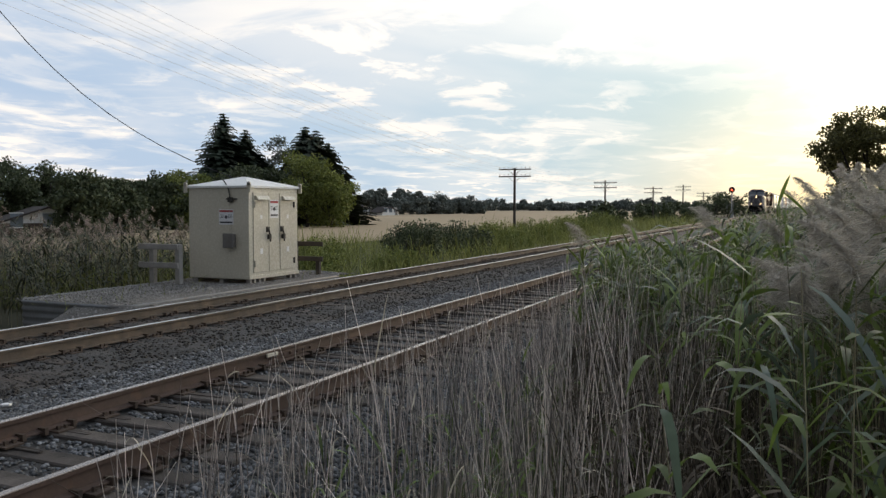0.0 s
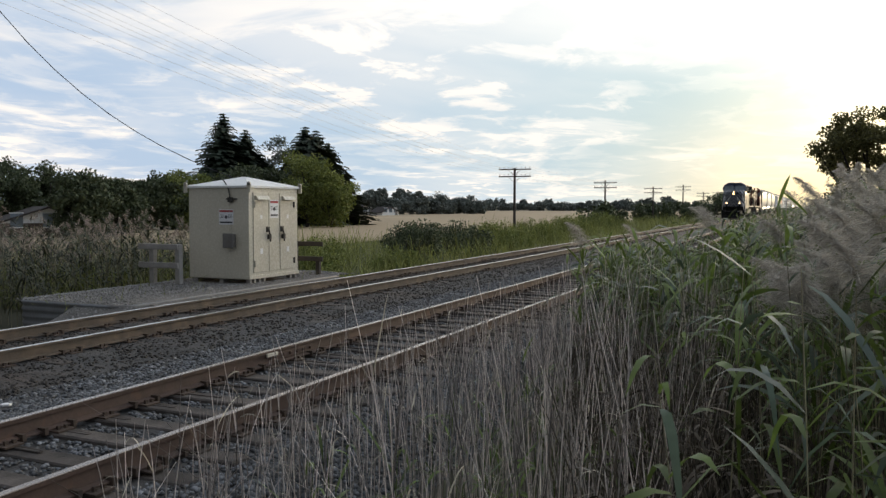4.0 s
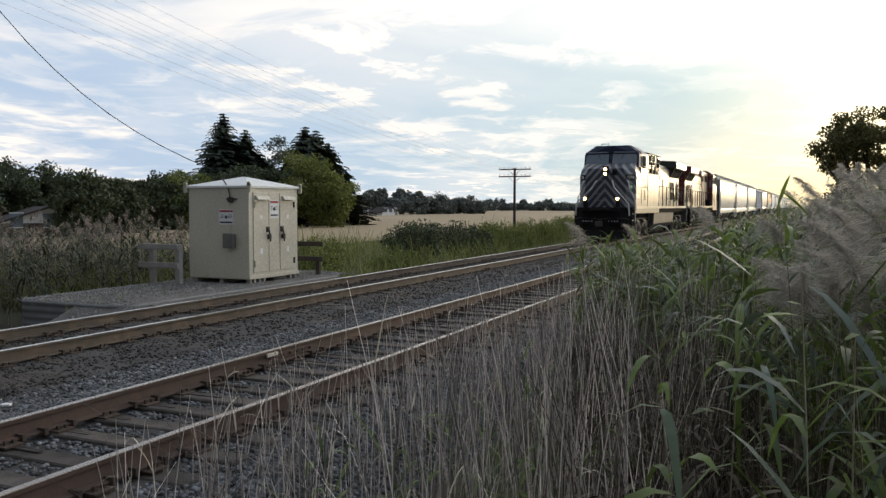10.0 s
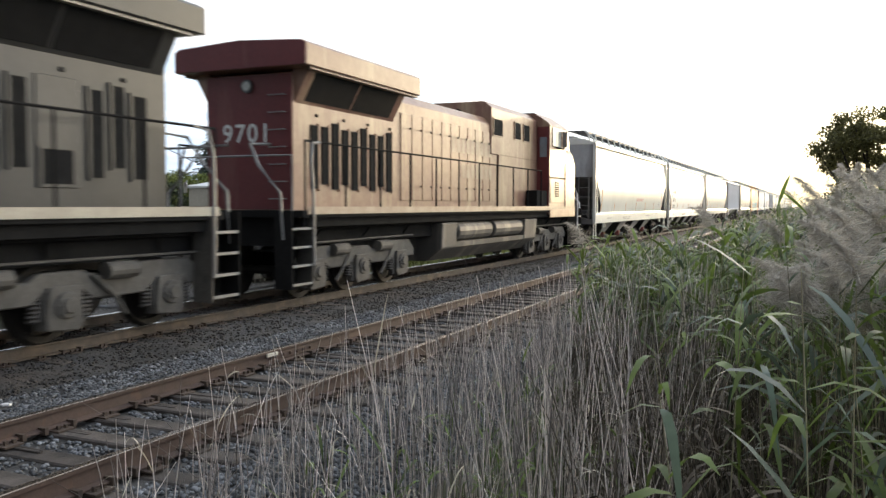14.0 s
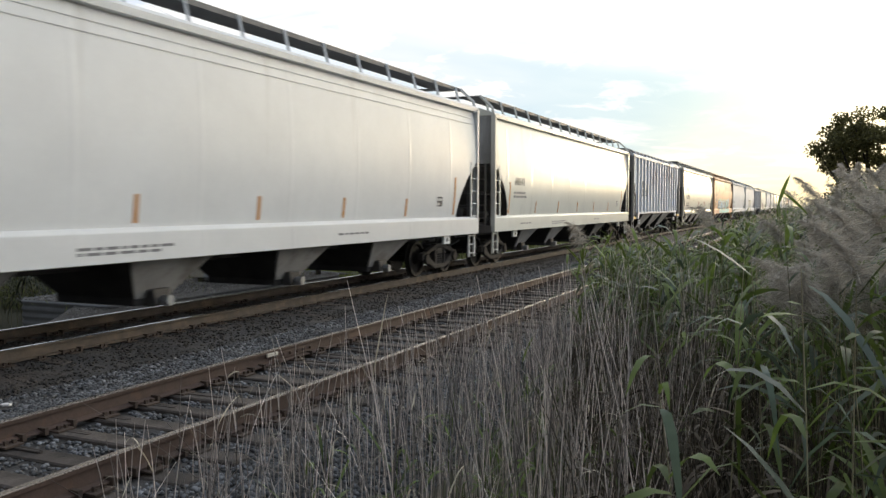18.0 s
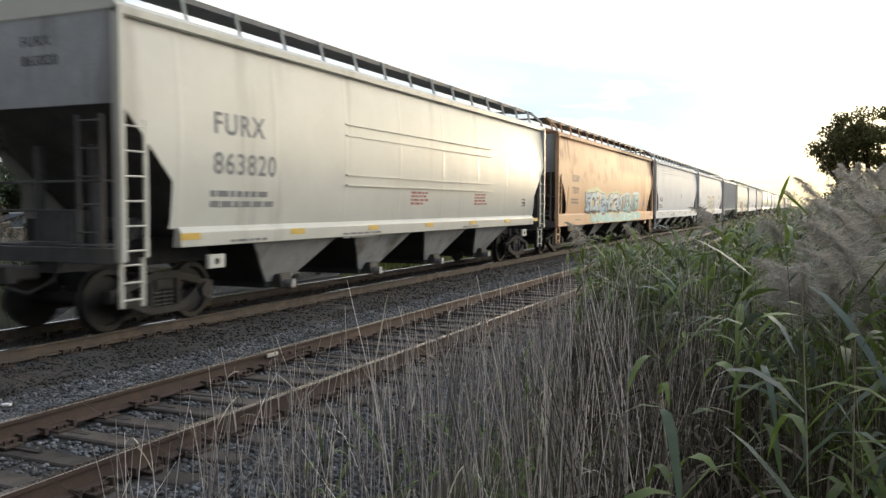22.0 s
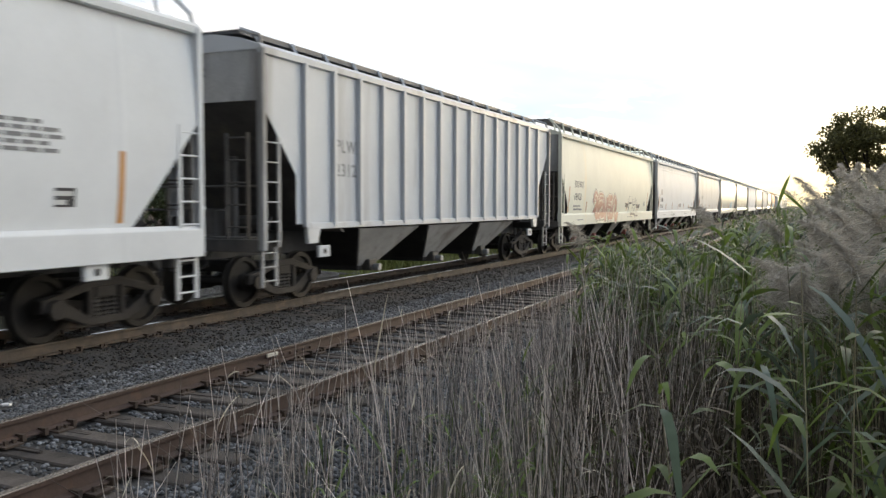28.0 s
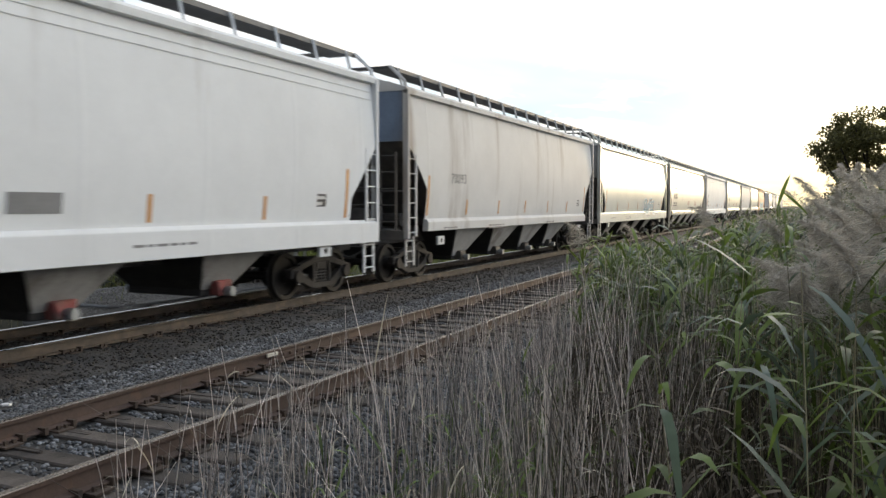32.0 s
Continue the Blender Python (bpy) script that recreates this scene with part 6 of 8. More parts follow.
def make_train():
    out = []
    a = make_loco("diesel_locomotive", (MAIN, NOSE0, 0), "grey diesel locomotive with navy striped nose and lit headlamps", L_TAUPE, L_TAUPE, L_STRIPE, L_CREAM, 20.35,
                  (1.28, 3.25, 5.2), (15.6, 17.65, 19.6), (6.85, 14.75), True, (8.05, 15.3), (15.3, 19.78), False, "1050")
    lettering("road_mark", "CEFX", 0.28, L_WHITE, a, (1.516, 2.42, 3.50))
    lettering("road_number", "1050", 0.39, L_WHITE, a, (1.5145, 2.36, 3.12))
    boxpart("builder_plate", (1.508, 1.516, 2.70, 3.0, 2.93, 2.98), L_WHITE, a, "small pale plate")
    boxpart("vent_slot", (1.508, 1.518, 3.20, 3.46, 2.90, 2.97), L_BLACK, a)
    for k, z in enumerate((3.16, 2.70, 2.22)):
        poly = [(0.62, z), (1.95 - 0.14 * k, z), (1.82 - 0.16 * k, z + 0.20), (0.62, z + 0.22)]
        poly_part("nose_stripe", poly, "x", 1.5230, 1.527, L_WHITE, a, "white stripe on the nose side")
    for y, d in ((9.0, 0.55), (12.3, 0.6), (9.9, 0.35)):
        poly_part("hood_slash", [(y, 2.0), (y + 0.3, 2.0), (y + 0.3 + d, 4.0), (y + 0.12 + d, 4.0)], "x", 1.005, 1.009, L_CREAM, a, "worn pale slash on the hood")
    out.append((a, 0.0, 1))
    b = make_loco("diesel_locomotive", (MAIN, NOSE0 + 42.6, 0), "faded red diesel locomotive running backwards, coupled behind the first", L_FADED, L_FADED, L_RED, L_FADED_LETTER, 19.7,
                  (1.5, 3.35, 5.2), (15.2, 17.1, 18.9), (5.2, 13.25), False, (8.0, 15.0), (15.0, 19.4), True, "")
    b.rotation_euler.z = math.pi
    for k, (y, z, w) in enumerate(((8.6, 3.3, 3.0), (8.6, 2.6, 2.2))):
        yy = y
        while yy < y + w:
            boxpart("faded_letter_bar", (-1.0075, -1.005, yy, yy + 0.22, z, z + 0.42), L_FADED_LETTER, b)
            yy += 0.36
    lettering("road_number", "9701", 0.50, L_WHITE, b, (0.62, 19.42, 3.05), "y")
    wall = boxpart("cab_back_wall", (-1.50, -1.06, 4.05, 4.075, 1.75, 4.62), L_RED, b, "dark red back wall of the cab")
    boxpart("window", (-1.42, -1.16, 4.07, 4.085, 3.55, 4.25), L_GLASS, wall)
    boxpart("sand_box", (-1.45, -1.05, 4.1, 5.3, 1.76, 2.35), L_BLACK, b, "dark box behind the cab", 0.02)
    out.append((b, 42.6, -1))
    H = make_hopper
    c = []
    c1 = H("hopper_car", 45.2, 19.2, "glossy cream covered hopper car with red outlet gates", P_CREAM, gate=P_RED, seed=11)
    notes_block(c1, 16.2, 2.9, 0.9, 5, seed=3)
    notes_block(c1, 9.5, 2.15, 2.2, 2, P_REDINK, seed=4)
    c.append((c1, 45.2))
    c2 = H("hopper_car", 65.6, 19.9, "white covered hopper car with orange marks and black numbers", P_GLOSS, seed=12, lines=2)
    car_words(c2, 1.95, 2.1, "DOWX", "66706", 0.38)
    c.append((c2, 65.6))
    c3 = H("hopper_car", 86.8, 19.6, "cream-white covered hopper car shining in low sun", P_CREAM, seed=13)
    car_words(c3, 1.88, 2.46, "", "60641", 0.36)
    c.append((c3, 86.8))
    c4 = H("hopper_car", 107.7, 16.6, "chalky white ribbed hopper car with rust patches", P_RUSTWHITE, ribs=15, bays=3, cut=(1.12, 1.0, 3.6, 0.42), inset=1.9, seed=14, post_mat=P_END)
    for k, (yy, zz) in enumerate(((2.5, 2.86), (2.95, 2.86), (3.5, 2.86), (2.5, 2.4), (3.0, 2.4), (3.55, 2.4), (4.05, 2.4))):
        boxpart("stencil_patch", (1.500, 1.502, yy - 0.06, yy + 0.36, zz - 0.06, zz + 0.34), P_GREYINK, c4, "grey painted stencil patch")
    for w, yy, zz in (("D", 2.5, 2.86), ("J", 2.8, 2.86), ("71", 3.5, 2.86), ("4", 2.5, 2.4), ("7", 2.74, 2.4), ("50", 3.02, 2.4), ("51", 3.8, 2.4)):
        lettering("car_number", w, 0.36, P_RUSTWHITE, c4, (1.503, yy, zz))
    boxpart("yellow_end_mark", (1.58, 1.60, 0.02, 0.75, 1.12, 1.24), P_YMARK, c4, "yellow painted sill mark")
    boxpart("yellow_end_mark", (1.56, 1.58, 15.4, 16.5, 1.12, 1.24), P_YMARK, c4, "yellow painted sill mark")
    flake_patches(c4, 6, 15.8, 2.5, 3.9, 30, RUST, 5, 1.501, 1.7)
    sky_blue = gpaint("sky blue", (0.10, 0.42, 0.80))
    placard = boxpart("placard", (1.499, 1.502, 14.0, 14.86, 1.75, 3.19), SIGN_PALE, c4, "white placard with blue shapes")
    poly_part("diamond", [(14.10, 2.75), (14.43, 2.35), (14.76, 2.75), (14.43, 3.11)], "x", 1.502, 1.504, sky_blue, placard, "plain blue diamond")
    boxpart("panel", (1.502, 1.504, 14.02, 14.84, 1.77, 2.21), sky_blue, placard, "blue panel")
    boxpart("bar", (1.502, 1.505, 14.28, 14.58, 2.71, 2.79), SIGN_PALE, placard)
    c.append((c4, 107.7))
    c5 = H("hopper_car", 126.4, 19.5, "taupe covered hopper car with yellow marks", P_TAUPE, seed=15, deep_bays=True, marks=P_YMARK, cut=(1.05, 1.0, 3.2, 0.40), inset=1.5)
    car_words(c5, 1.95, 2.32, "FURX", "863820", 0.48, P_GREYINK, 1.578)
    bm = B()
    for z in (2.22, 2.42, 3.2, 3.42):
        bx(bm, 1.555, 1.588, 6.0, 14.3, z, z + 0.025)
    part("placard_rail", bm, P_TAUPE, c5)
    notes_block(c5, 9.0, 2.1, 0.9, 4, P_REDINK, seed=8)
    notes_block(c5, 13.0, 2.1, 0.9, 4, P_REDINK, seed=9)
    c.append((c5, 126.4))
    c6 = H("hopper_car", 147.6, 20.0, "rust-streaked orange hopper car with teal graffiti", P_ORANGE, seed=16)
    car_words(c6, 2.05, 2.3, "CCBX", "73371", 0.36, P_GREYINK)
    teal, pale_b, mint = gpaint("teal", (0.14, 0.50, 0.52)), gpaint("pale blue", (0.45, 0.70, 0.78)), gpaint("mint", (0.28, 0.66, 0.60))
    lime = gpaint("pale lime", (0.60, 0.63, 0.36))
    graffiti(c6, 5.0, 15.9, 1.14, 1.46, 22, (mint, pale_b, gpaint("aqua", (0.22, 0.60, 0.60))), mint, teal, 18, fat=0.42)
    graffiti(c6, 4.3, 11.3, 1.56, 2.36, 8, (gpaint("sea blue", (0.22, 0.46, 0.66)), pale_b, gpaint("ice blue", (0.58, 0.74, 0.80)), gpaint("soft blue", (0.34, 0.58, 0.74))), P_BLACK, P_SPRAYW, 7, cloud=lime, fat=0.31, grow=(0.48, 0.2))
    graffiti(c6, 11.8, 15.7, 1.56, 2.36, 5, (gpaint("mid blue", (0.12, 0.30, 0.43)), teal, mint), P_BLACK, pale_b, 8, cloud=pale_b, fat=0.34)
    for y in (6.55, 9.25, 11.9):
        hug(boxpart("graffiti_stroke", (0, 0.001, y, y + 0.16, 1.68, 2.28), gpaint("amber", (0.70, 0.42, 0.05)), c6, "amber sprayed bar"), 0.0, 0.0105)
    c.append((c6, 147.6))
    c7 = H("hopper_car", 168.7, 19.5, "clean white covered hopper car with yellow marks", P_WHITE, seed=17, marks=P_YMARK, lines=3)
    car_words(c7, 1.67, 2.1, "", "91188", 0.36)
    notes_block(c7, 10.5, 2.6, 0.6, 4, seed=12)
    c.append((c7, 168.7))
    c8 = H("hopper_car", 189.6, 19.6, "white covered hopper car with black and white graffiti", P_WHITE, seed=18, cut=(1.4, 1.0, 3.1, 0.0))
    graffiti(c8, 6.6, 12.0, 1.25, 2.6, 6, (P_SPRAYW, gpaint("pale grey", (0.5, 0.51, 0.52))), P_BLACK, gpaint("yellow line", (0.62, 0.60, 0.16)), 9, cloud=gpaint("slate", (0.12, 0.13, 0.14)))
    notes_block(c8, 16.0, 2.8, 0.9, 5, seed=13)
    c.append((c8, 189.6))
    c9 = H("hopper_car", 210.7, 16.9, "grey ribbed hopper car with pale posts", P_GREYCAR, ribs=15, bays=3, cut=(1.12, 1.0, 3.6, 0.42), inset=1.9, seed=19, post_mat=P_END)
    car_words(c9, 2.5, 2.4, "PLWX", "23121", 0.36, P_GREYINK, 1.502, False)
    c.append((c9, 210.7))
    c10 = H("hopper_car", 229.1, 19.4, "faded pale yellow hopper car with dark red graffiti", P_YELLOW, gate=P_RED, seed=20, cut=(1.2, 1.0, 3.1, 0.15), inset=1.38)
    car_words(c10, 2.05, 2.05, "DOWX", "68420", 0.38)
    graffiti(c10, 5.15, 9.9, 1.14, 2.38, 5, (gpaint("dark red", (0.24, 0.055, 0.055)),), gpaint("pinkish white", (0.62, 0.56, 0.52)), gpaint("pinkish white", (0.62, 0.56, 0.52)), 10, cloud=P_GREYINK, fat=0.36, forms=ROUND_FORMS, grow=(0.26, 0.15))
    graffiti(c10, 13.0, 14.6, 1.35, 2.2, 2, (P_YELLOW,), P_BLACK, P_BLACK, 11, fat=0.42)
    graffiti(c10, 12.0, 12.8, 1.75, 1.95, 4, (P_BLACK,), P_BLACK, P_BLACK, 12, fat=0.2)
    graffiti(c10, 14.9, 15.8, 1.7, 1.9, 5, (P_BLACK,), P_BLACK, P_BLACK, 14, fat=0.2)
    c.append((c10, 229.1))
    c11 = H("hopper_car", 250.2, 18.7, "white covered hopper car with orange marks and red gates", P_WHITE, gate=P_RED, seed=21, cut=(1.05, 1.0, 3.1, 0.3), inset=1.38, lines=2, marks=P_MARK)
    car_words(c11, 1.55, 2.08, "", "58488", 0.34)
    hug(boxpart("mark_patch", (0, 0.001, 1.60, 2.16, 2.50, 2.83), gpaint("patch grey", (0.40, 0.39, 0.40)), c11, "grey patch with an unreadable mark"), 0.0)
    hug(stencil_bars(c11, 1.585, 1.64, 2.56, 0.48, 0.14, 1, P_GREYINK, 21), 1.586)
    lettering("end_number", "58488", 0.2, P_BLACK, c11, (-0.25, 0.046, 3.78), "-y")
    hug(boxpart("dark_patch", (0, 0.001, 9.7, 10.5, 1.72, 1.98), P_GREYINK, c11, "dark grey stencil patch"), 0.0)
    c.append((c11, 250.2))
    c12 = H("hopper_car", 270.3, 17.8, "dusty white hopper car with blue-grey end", P_PALE, end_mat=P_BLUE_END, seed=22, cut=(1.15, 1.0, 3.3, 0.40), inset=1.8, deep_bays=True)
    n12 = lettering("car_number", "70093", 0.36, P_GREYINK, c12, (0, 2.6, 2.4))
    hug(n12, 0.0)
    c.append((c12, 270.3))
    c13 = H("hopper_car", 289.4, 18.4, "cream covered hopper car with a small blue tag", P_CREAM, seed=23)
    graffiti(c13, 11, 14, 1.4, 2.2, 4, (gpaint("mid blue", (0.14, 0.33, 0.46)),), P_SPRAYW, P_BLACK, 13)
    c.append((c13, 289.4))
    s = 309.3
    more = [(c5, 19.5), (c11, 18.7), (c5, 19.5), (c12, 17.8), (c3, 19.6), (c6, 20.0), (c9, 16.9), (c5, 19.5), (c12, 17.8), (c3, 19.6), (c5, 19.5), (c12, 17.8)]
    for src, L in more:
        k = copy_thing(src, Matrix.Translation((MAIN, NOSE0 + s, 0)))
        c.append((k, s))
        s += L + 1.4
    out += [(ob, p, 1) for ob, p in c]
    return out


TRAIN = make_train()


# ---- equipment shelter, its gravel pad, fence ----
BOXPAINT = M("beige enamel", (0.55, 0.505, 0.405), (0.49, 0.45, 0.36), 0.26, s1=0.9, s2=18, bump=0.006, stain=(0.44, 0.40, 0.34), amount=0.22, stain_scale=1.4, streak=True, spec=0.6, grain=0.25)
BOXROOF = M("pale roof sheet", (0.76, 0.755, 0.73), (0.68, 0.67, 0.64), 0.45, s1=1, s2=18, stain=(0.4, 0.38, 0.34), amount=0.2)
SIGNWHITE = M("white sign plate", (0.74, 0.74, 0.74), (0.66, 0.66, 0.66), 0.5)
SIGNRED = M("red sign ink", (0.45, 0.06, 0.06), None, 0.5)
RING = M("dull corrugated steel", (0.22, 0.225, 0.23), (0.15, 0.15, 0.15), 0.6, 0.4, s1=2, s2=25, stain=(0.12, 0.09, 0.07), amount=0.4)
PX, PY, PZ = -12.69, 17.0, -0.02          # the shelter's corner nearest the track and the camera
BW, BL, BH = 1.86, 2.14, 2.28             # across the track, along it, height of the walls


def make_pad():
    """Gravel pad held by a low corrugated steel ring, long side along the track."""
    pad_z = -0.14
    pts = []
    x0, x1, y0, y1, r = -15.0, -12.05, 12.2, 21.2, 1.4
    for cx, cy, a0 in ((x1 - r, y1 - r, 0), (x0 + r, y1 - r, 90), (x0 + 0.4, y0 + 0.4, 180), (x1 - 0.4, y0 + 0.4, 270)):
        rr = r if a0 < 180 else 0.4
        for k in range(9):
            a = radians(a0 + 90 * k / 8)
            pts.append((cx + rr * math.cos(a), cy + rr * math.sin(a)))
    bm = B()
    prism(bm, pts, "z", -0.75, pad_z)
    tagged(new("gravel_pad", mesh_of("gravel_pad", bm, M("gravel pad", (0.15, 0.138, 0.125), (0.10, 0.092, 0.082), 0.95, s1=1.2, s2=30, bump=0.8))),
           "grey-brown gravel pad under the equipment shelter", "gravel pad", kind="structure")
    bm = B()
    prism(bm, [(-12.75, -0.115), (-12.2, -0.15), (-11.45, -0.235), (-11.45, -0.5), (-12.75, -0.5)], "y", 12.9, 20.2)
    tagged(new("gravel_apron", mesh_of("gravel_apron", bm, bpy.data.materials["gravel pad"])), "gravel spilling from the pad towards the main track", "gravel pad", kind="structure")
    bm = B()
    prism(bm, [(11.2, -0.50), (11.7, -0.36), (12.3, -0.125), (12.5, -0.5)], "x", -13.3, -11.5)
    tagged(new("gravel_apron", mesh_of("gravel_apron", bm, bpy.data.materials["gravel pad"])), "gravel spilling over the low steel ring", "gravel pad", kind="structure")
    n = len(pts)
    bm = B()
    for k in range(15):
        z = pad_z + 0.025 - k * 0.045
        off = 0.022 * math.sin(k * 1.9)
        ring_now = []
        for i, (x, y) in enumerate(pts):
            d = Vector((x - (x0 + x1) / 2, y - (y0 + y1) / 2)).normalized()
            ring_now.append(bm.verts.new((x + d.x * (0.03 + off), y + d.y * (0.03 + off), z)))
        if k:
            for i in range(n):
                bm.faces.new((last[i], last[(i + 1) % n], ring_now[(i + 1) % n], ring_now[i]))
        last = ring_now
    ret = new("retaining_ring", mesh_of("retaining_ring", bm, RING, smooth=True))
    so = ret.modifiers.new("wall", "SOLIDIFY")
    so.thickness = 0.02
    tagged(ret, "low corrugated galvanised steel retaining wall round the gravel", "retaining wall")


def sign(parent, name, facing, at, w, h, label, seed):
    """A white plate with a red header and unreadable lines. facing: x or -y."""
    rng = random.Random(seed)
    sg = new(name, None)
    sg.empty_display_size = 0.1
    bm = B()
    bx(bm, 0, w, 0, 0.006, 0, h)
    pl = mesh_of("plate", bm, SIGNWHITE)
    bm = B()
    bx(bm, 0.03 * w, 0.97 * w, -0.003, 0, h * 0.82, h * 0.95)
    hd = mesh_of("header", bm, SIGNRED)
    bm = B()
    cyl(bm, (w * 0.5, -0.004, h * 0.5), (w * 0.5, 0, h * 0.5), h * 0.11, 12)
    for k in range(3):
        a = w * rng.uniform(0.06, 0.12)
        bx(bm, a, w * rng.uniform(0.3, 0.38), -0.003, 0, h * (0.62 - 0.09 * k), h * (0.65 - 0.09 * k))
        bx(bm, w * 0.62, w * rng.uniform(0.85, 0.93), -0.003, 0, h * (0.62 - 0.09 * k), h * (0.65 - 0.09 * k))
    bx(bm, 0.06 * w, 0.94 * w, -0.003, 0, h * 0.10, h * 0.20)
    ink = mesh_of("print", bm, P_BLACK)
    turn = 0 if facing == "-y" else math.pi / 2
    plate = new(name, pl)
    bpy.data.objects.remove(sg)
    plate.parent, plate.location = parent, at
    plate.rotation_euler.z = turn
    tagged(plate, label)
    shared("header", hd, plate, (0, 0, 0))
    shared("print", ink, plate, (0, 0, 0))


def make_shelter():
    sh = thing("equipment_shelter", (PX, PY, PZ), "beige steel signal equipment shelter with a low hipped roof", "equipment shelter")
    x0, x1, y0, y1 = -BW, 0, 0, BL
    b = boxpart("body", (x0, x1, y0, y1, 0.0, BH), BOXPAINT, sh, "", 0.012)
    for k in range(1, 3):
        boxpart("wall_seam", (x0 + k * BW / 3 - 0.01, x0 + k * BW / 3 + 0.01, y0 - 0.006, y0 + 0.01, 0.05, BH - 0.05), BOXPAINT, sh)
    # roof
    bm = B()
    e = 0.05
    lo = [bm.verts.new(p) for p in ((x0 - e, y0 - e, BH), (x1 + e, y0 - e, BH), (x1 + e, y1 + e, BH), (x0 - e, y1 + e, BH))]
    mid = [bm.verts.new((v.co.x, v.co.y, BH + 0.05)) for v in lo]
    top = [bm.verts.new((x, y, BH + 0.29)) for x, y in ((x0 / 2 - 0.12, y1 / 2 - 0.1), (x0 / 2 + 0.12, y1 / 2 - 0.1), (x0 / 2 + 0.12, y1 / 2 + 0.1), (x0 / 2 - 0.12, y1 / 2 + 0.1))]
    for A, C in ((lo, mid), (mid, top)):
        for i in range(4):
            bm.faces.new((A[i], A[(i + 1) % 4], C[(i + 1) % 4], C[i]))
    bm.faces.new(lo)
    bm.faces.new(top)
    part("roof", bm, BOXROOF, sh, "pale hipped sheet roof")
    for i, (cx, cy) in enumerate(((x0 - e, y0 - e), (x1 + e, y0 - e), (x1 + e, y1 + e), (x0 - e, y1 + e))):
        bm = B()
        tube(bm, [(cx, cy, BH + 0.045), (x0 / 2, y1 / 2, BH + 0.30)], 0.016, 5)
        part("roof_seam", bm, BOXROOF, sh)
        bm = B()
        bx(bm, cx - 0.05, cx + 0.05, cy - 0.02, cy + 0.02, BH - 0.12, BH + 0.10)
        cyl(bm, (cx, cy - 0.02, BH + 0.10), (cx, cy + 0.02, BH + 0.10), 0.05, 10)
        part("lifting_lug", bm, BOXPAINT, sh)
    # feet
    for y in (0.05, 0.22, 0.42, 0.62, BL - 0.35, BL - 0.12):
        boxpart("foot", (-0.14, -0.02, y, y + 0.08, -0.13, 0.01), GREY_WOOD, sh)
    for x in (x0 + 0.1, x0 + 0.9):
        boxpart("foot", (x, x + 0.12, 0.05, BL - 0.1, -0.13, 0.01), GREY_WOOD, sh)
    boxpart("skid", (-0.10, 0.03, -0.02, BL + 0.02, 0.0, 0.09), BOXPAINT, sh, "", 0.008)
    # two doors and a centre panel on the track side
    for a, c, d in ((0.16, 0.80, 1), (1.30, 1.98, -1)):
        door = boxpart("door", (0.0, 0.022, a, c, 0.16, BH - 0.12), BOXPAINT, sh, "flush steel door", 0.008)
        hood = B()
        yc = (a + c) / 2
        prism(hood, [(0.0, BH - 0.30), (0.0, BH - 0.20), (0.05, BH - 0.20), (0.12, BH - 0.29), (0.12, BH - 0.30)], "y", 0, 0.52)
        me = mesh_of("vent_hood", hood, BOXPAINT)
        me.transform(Matrix(((1, 0, 0, 0.02), (0, 1, 0, yc - 0.27), (0, 0, 1, 0), (0, 0, 0, 1))))
        shared("vent_hood", me, door, (0, 0, 0))
        yl = c - 0.06 if d == 1 else a + 0.06
        bm = B()
        bx(bm, 0.02, 0.06, yl - 0.05, yl + 0.05, 1.16, 1.30)
        tube(bm, [(0.06, yl, 1.24), (0.09, yl + 0.02, 1.10), (0.08, yl + 0.05, 0.92)], 0.022, 6)
        bx(bm, 0.03, 0.10, yl - 0.02, yl + 0.07, 0.98, 1.10)
        part("handle", bm, DARK_STEEL, door, "dark latch handle with a padlock")
        yh = a + 0.05 if d == 1 else c - 0.05
        for z in (0.38, 1.86):
            bm = B()
            bx(bm, 0.02, 0.045, yh - 0.03, yh + 0.03, z - 0.07, z + 0.07)
            cyl(bm, (0.04, yh, z - 0.08), (0.04, yh, z + 0.08), 0.016, 6)
            part("hinge", bm, DARK_STEEL if d == -1 else BOXPAINT, door)
        boxpart("small_label", (0.0225, 0.0255, yc - 0.05, yc + 0.06, 0.62, 0.76), SIGNWHITE, door, "small white label")
        boxpart("small_label", (0.0225, 0.0255, yc - 0.04, yc + 0.05, 1.50, 1.60), BOXROOF, door, "small pale label")
    boxpart("centre_panel", (0.0, 0.015, 0.82, 1.28, 0.16, BH - 0.12), BOXPAINT, sh, "", 0.006)
    sign(sh, "notice_sign", "x", (0.024, 0.86, 1.52), 0.36, 0.46, "white notice with red header", 4)
    sign(sh, "notice_sign", "-y", (x0 + 0.96, -0.012, 1.36), 0.44, 0.38, "white notice with red header", 5)
    bm = B()
    bx(bm, x0 + 1.19, x0 + 1.47, -0.14, 0.0, 0.80, 1.13)
    bx(bm, x0 + 1.17, x0 + 1.49, -0.16, -0.13, 0.78, 1.15)
    meter = part("meter_box", bm, M("grey box paint", (0.17, 0.16, 0.145), (0.12, 0.11, 0.10), 0.5), sh, "small grey wall box", 0.012)
    bm = B()
    tube(bm, [(x0 + 1.31, -0.03, 1.18), (x0 + 1.31, -0.03, 1.36)], 0.018, 6)
    part("conduit", bm, BOXPAINT, meter)
    bm = B()
    tube(bm, [(x0 + 0.9, 0.25, BH + 0.2), (x0 + 1.25, -0.02, BH + 0.02), (x0 + 1.32, -0.05, BH - 0.15), (x0 + 1.34, -0.04, BH - 0.32)], 0.018, 6)
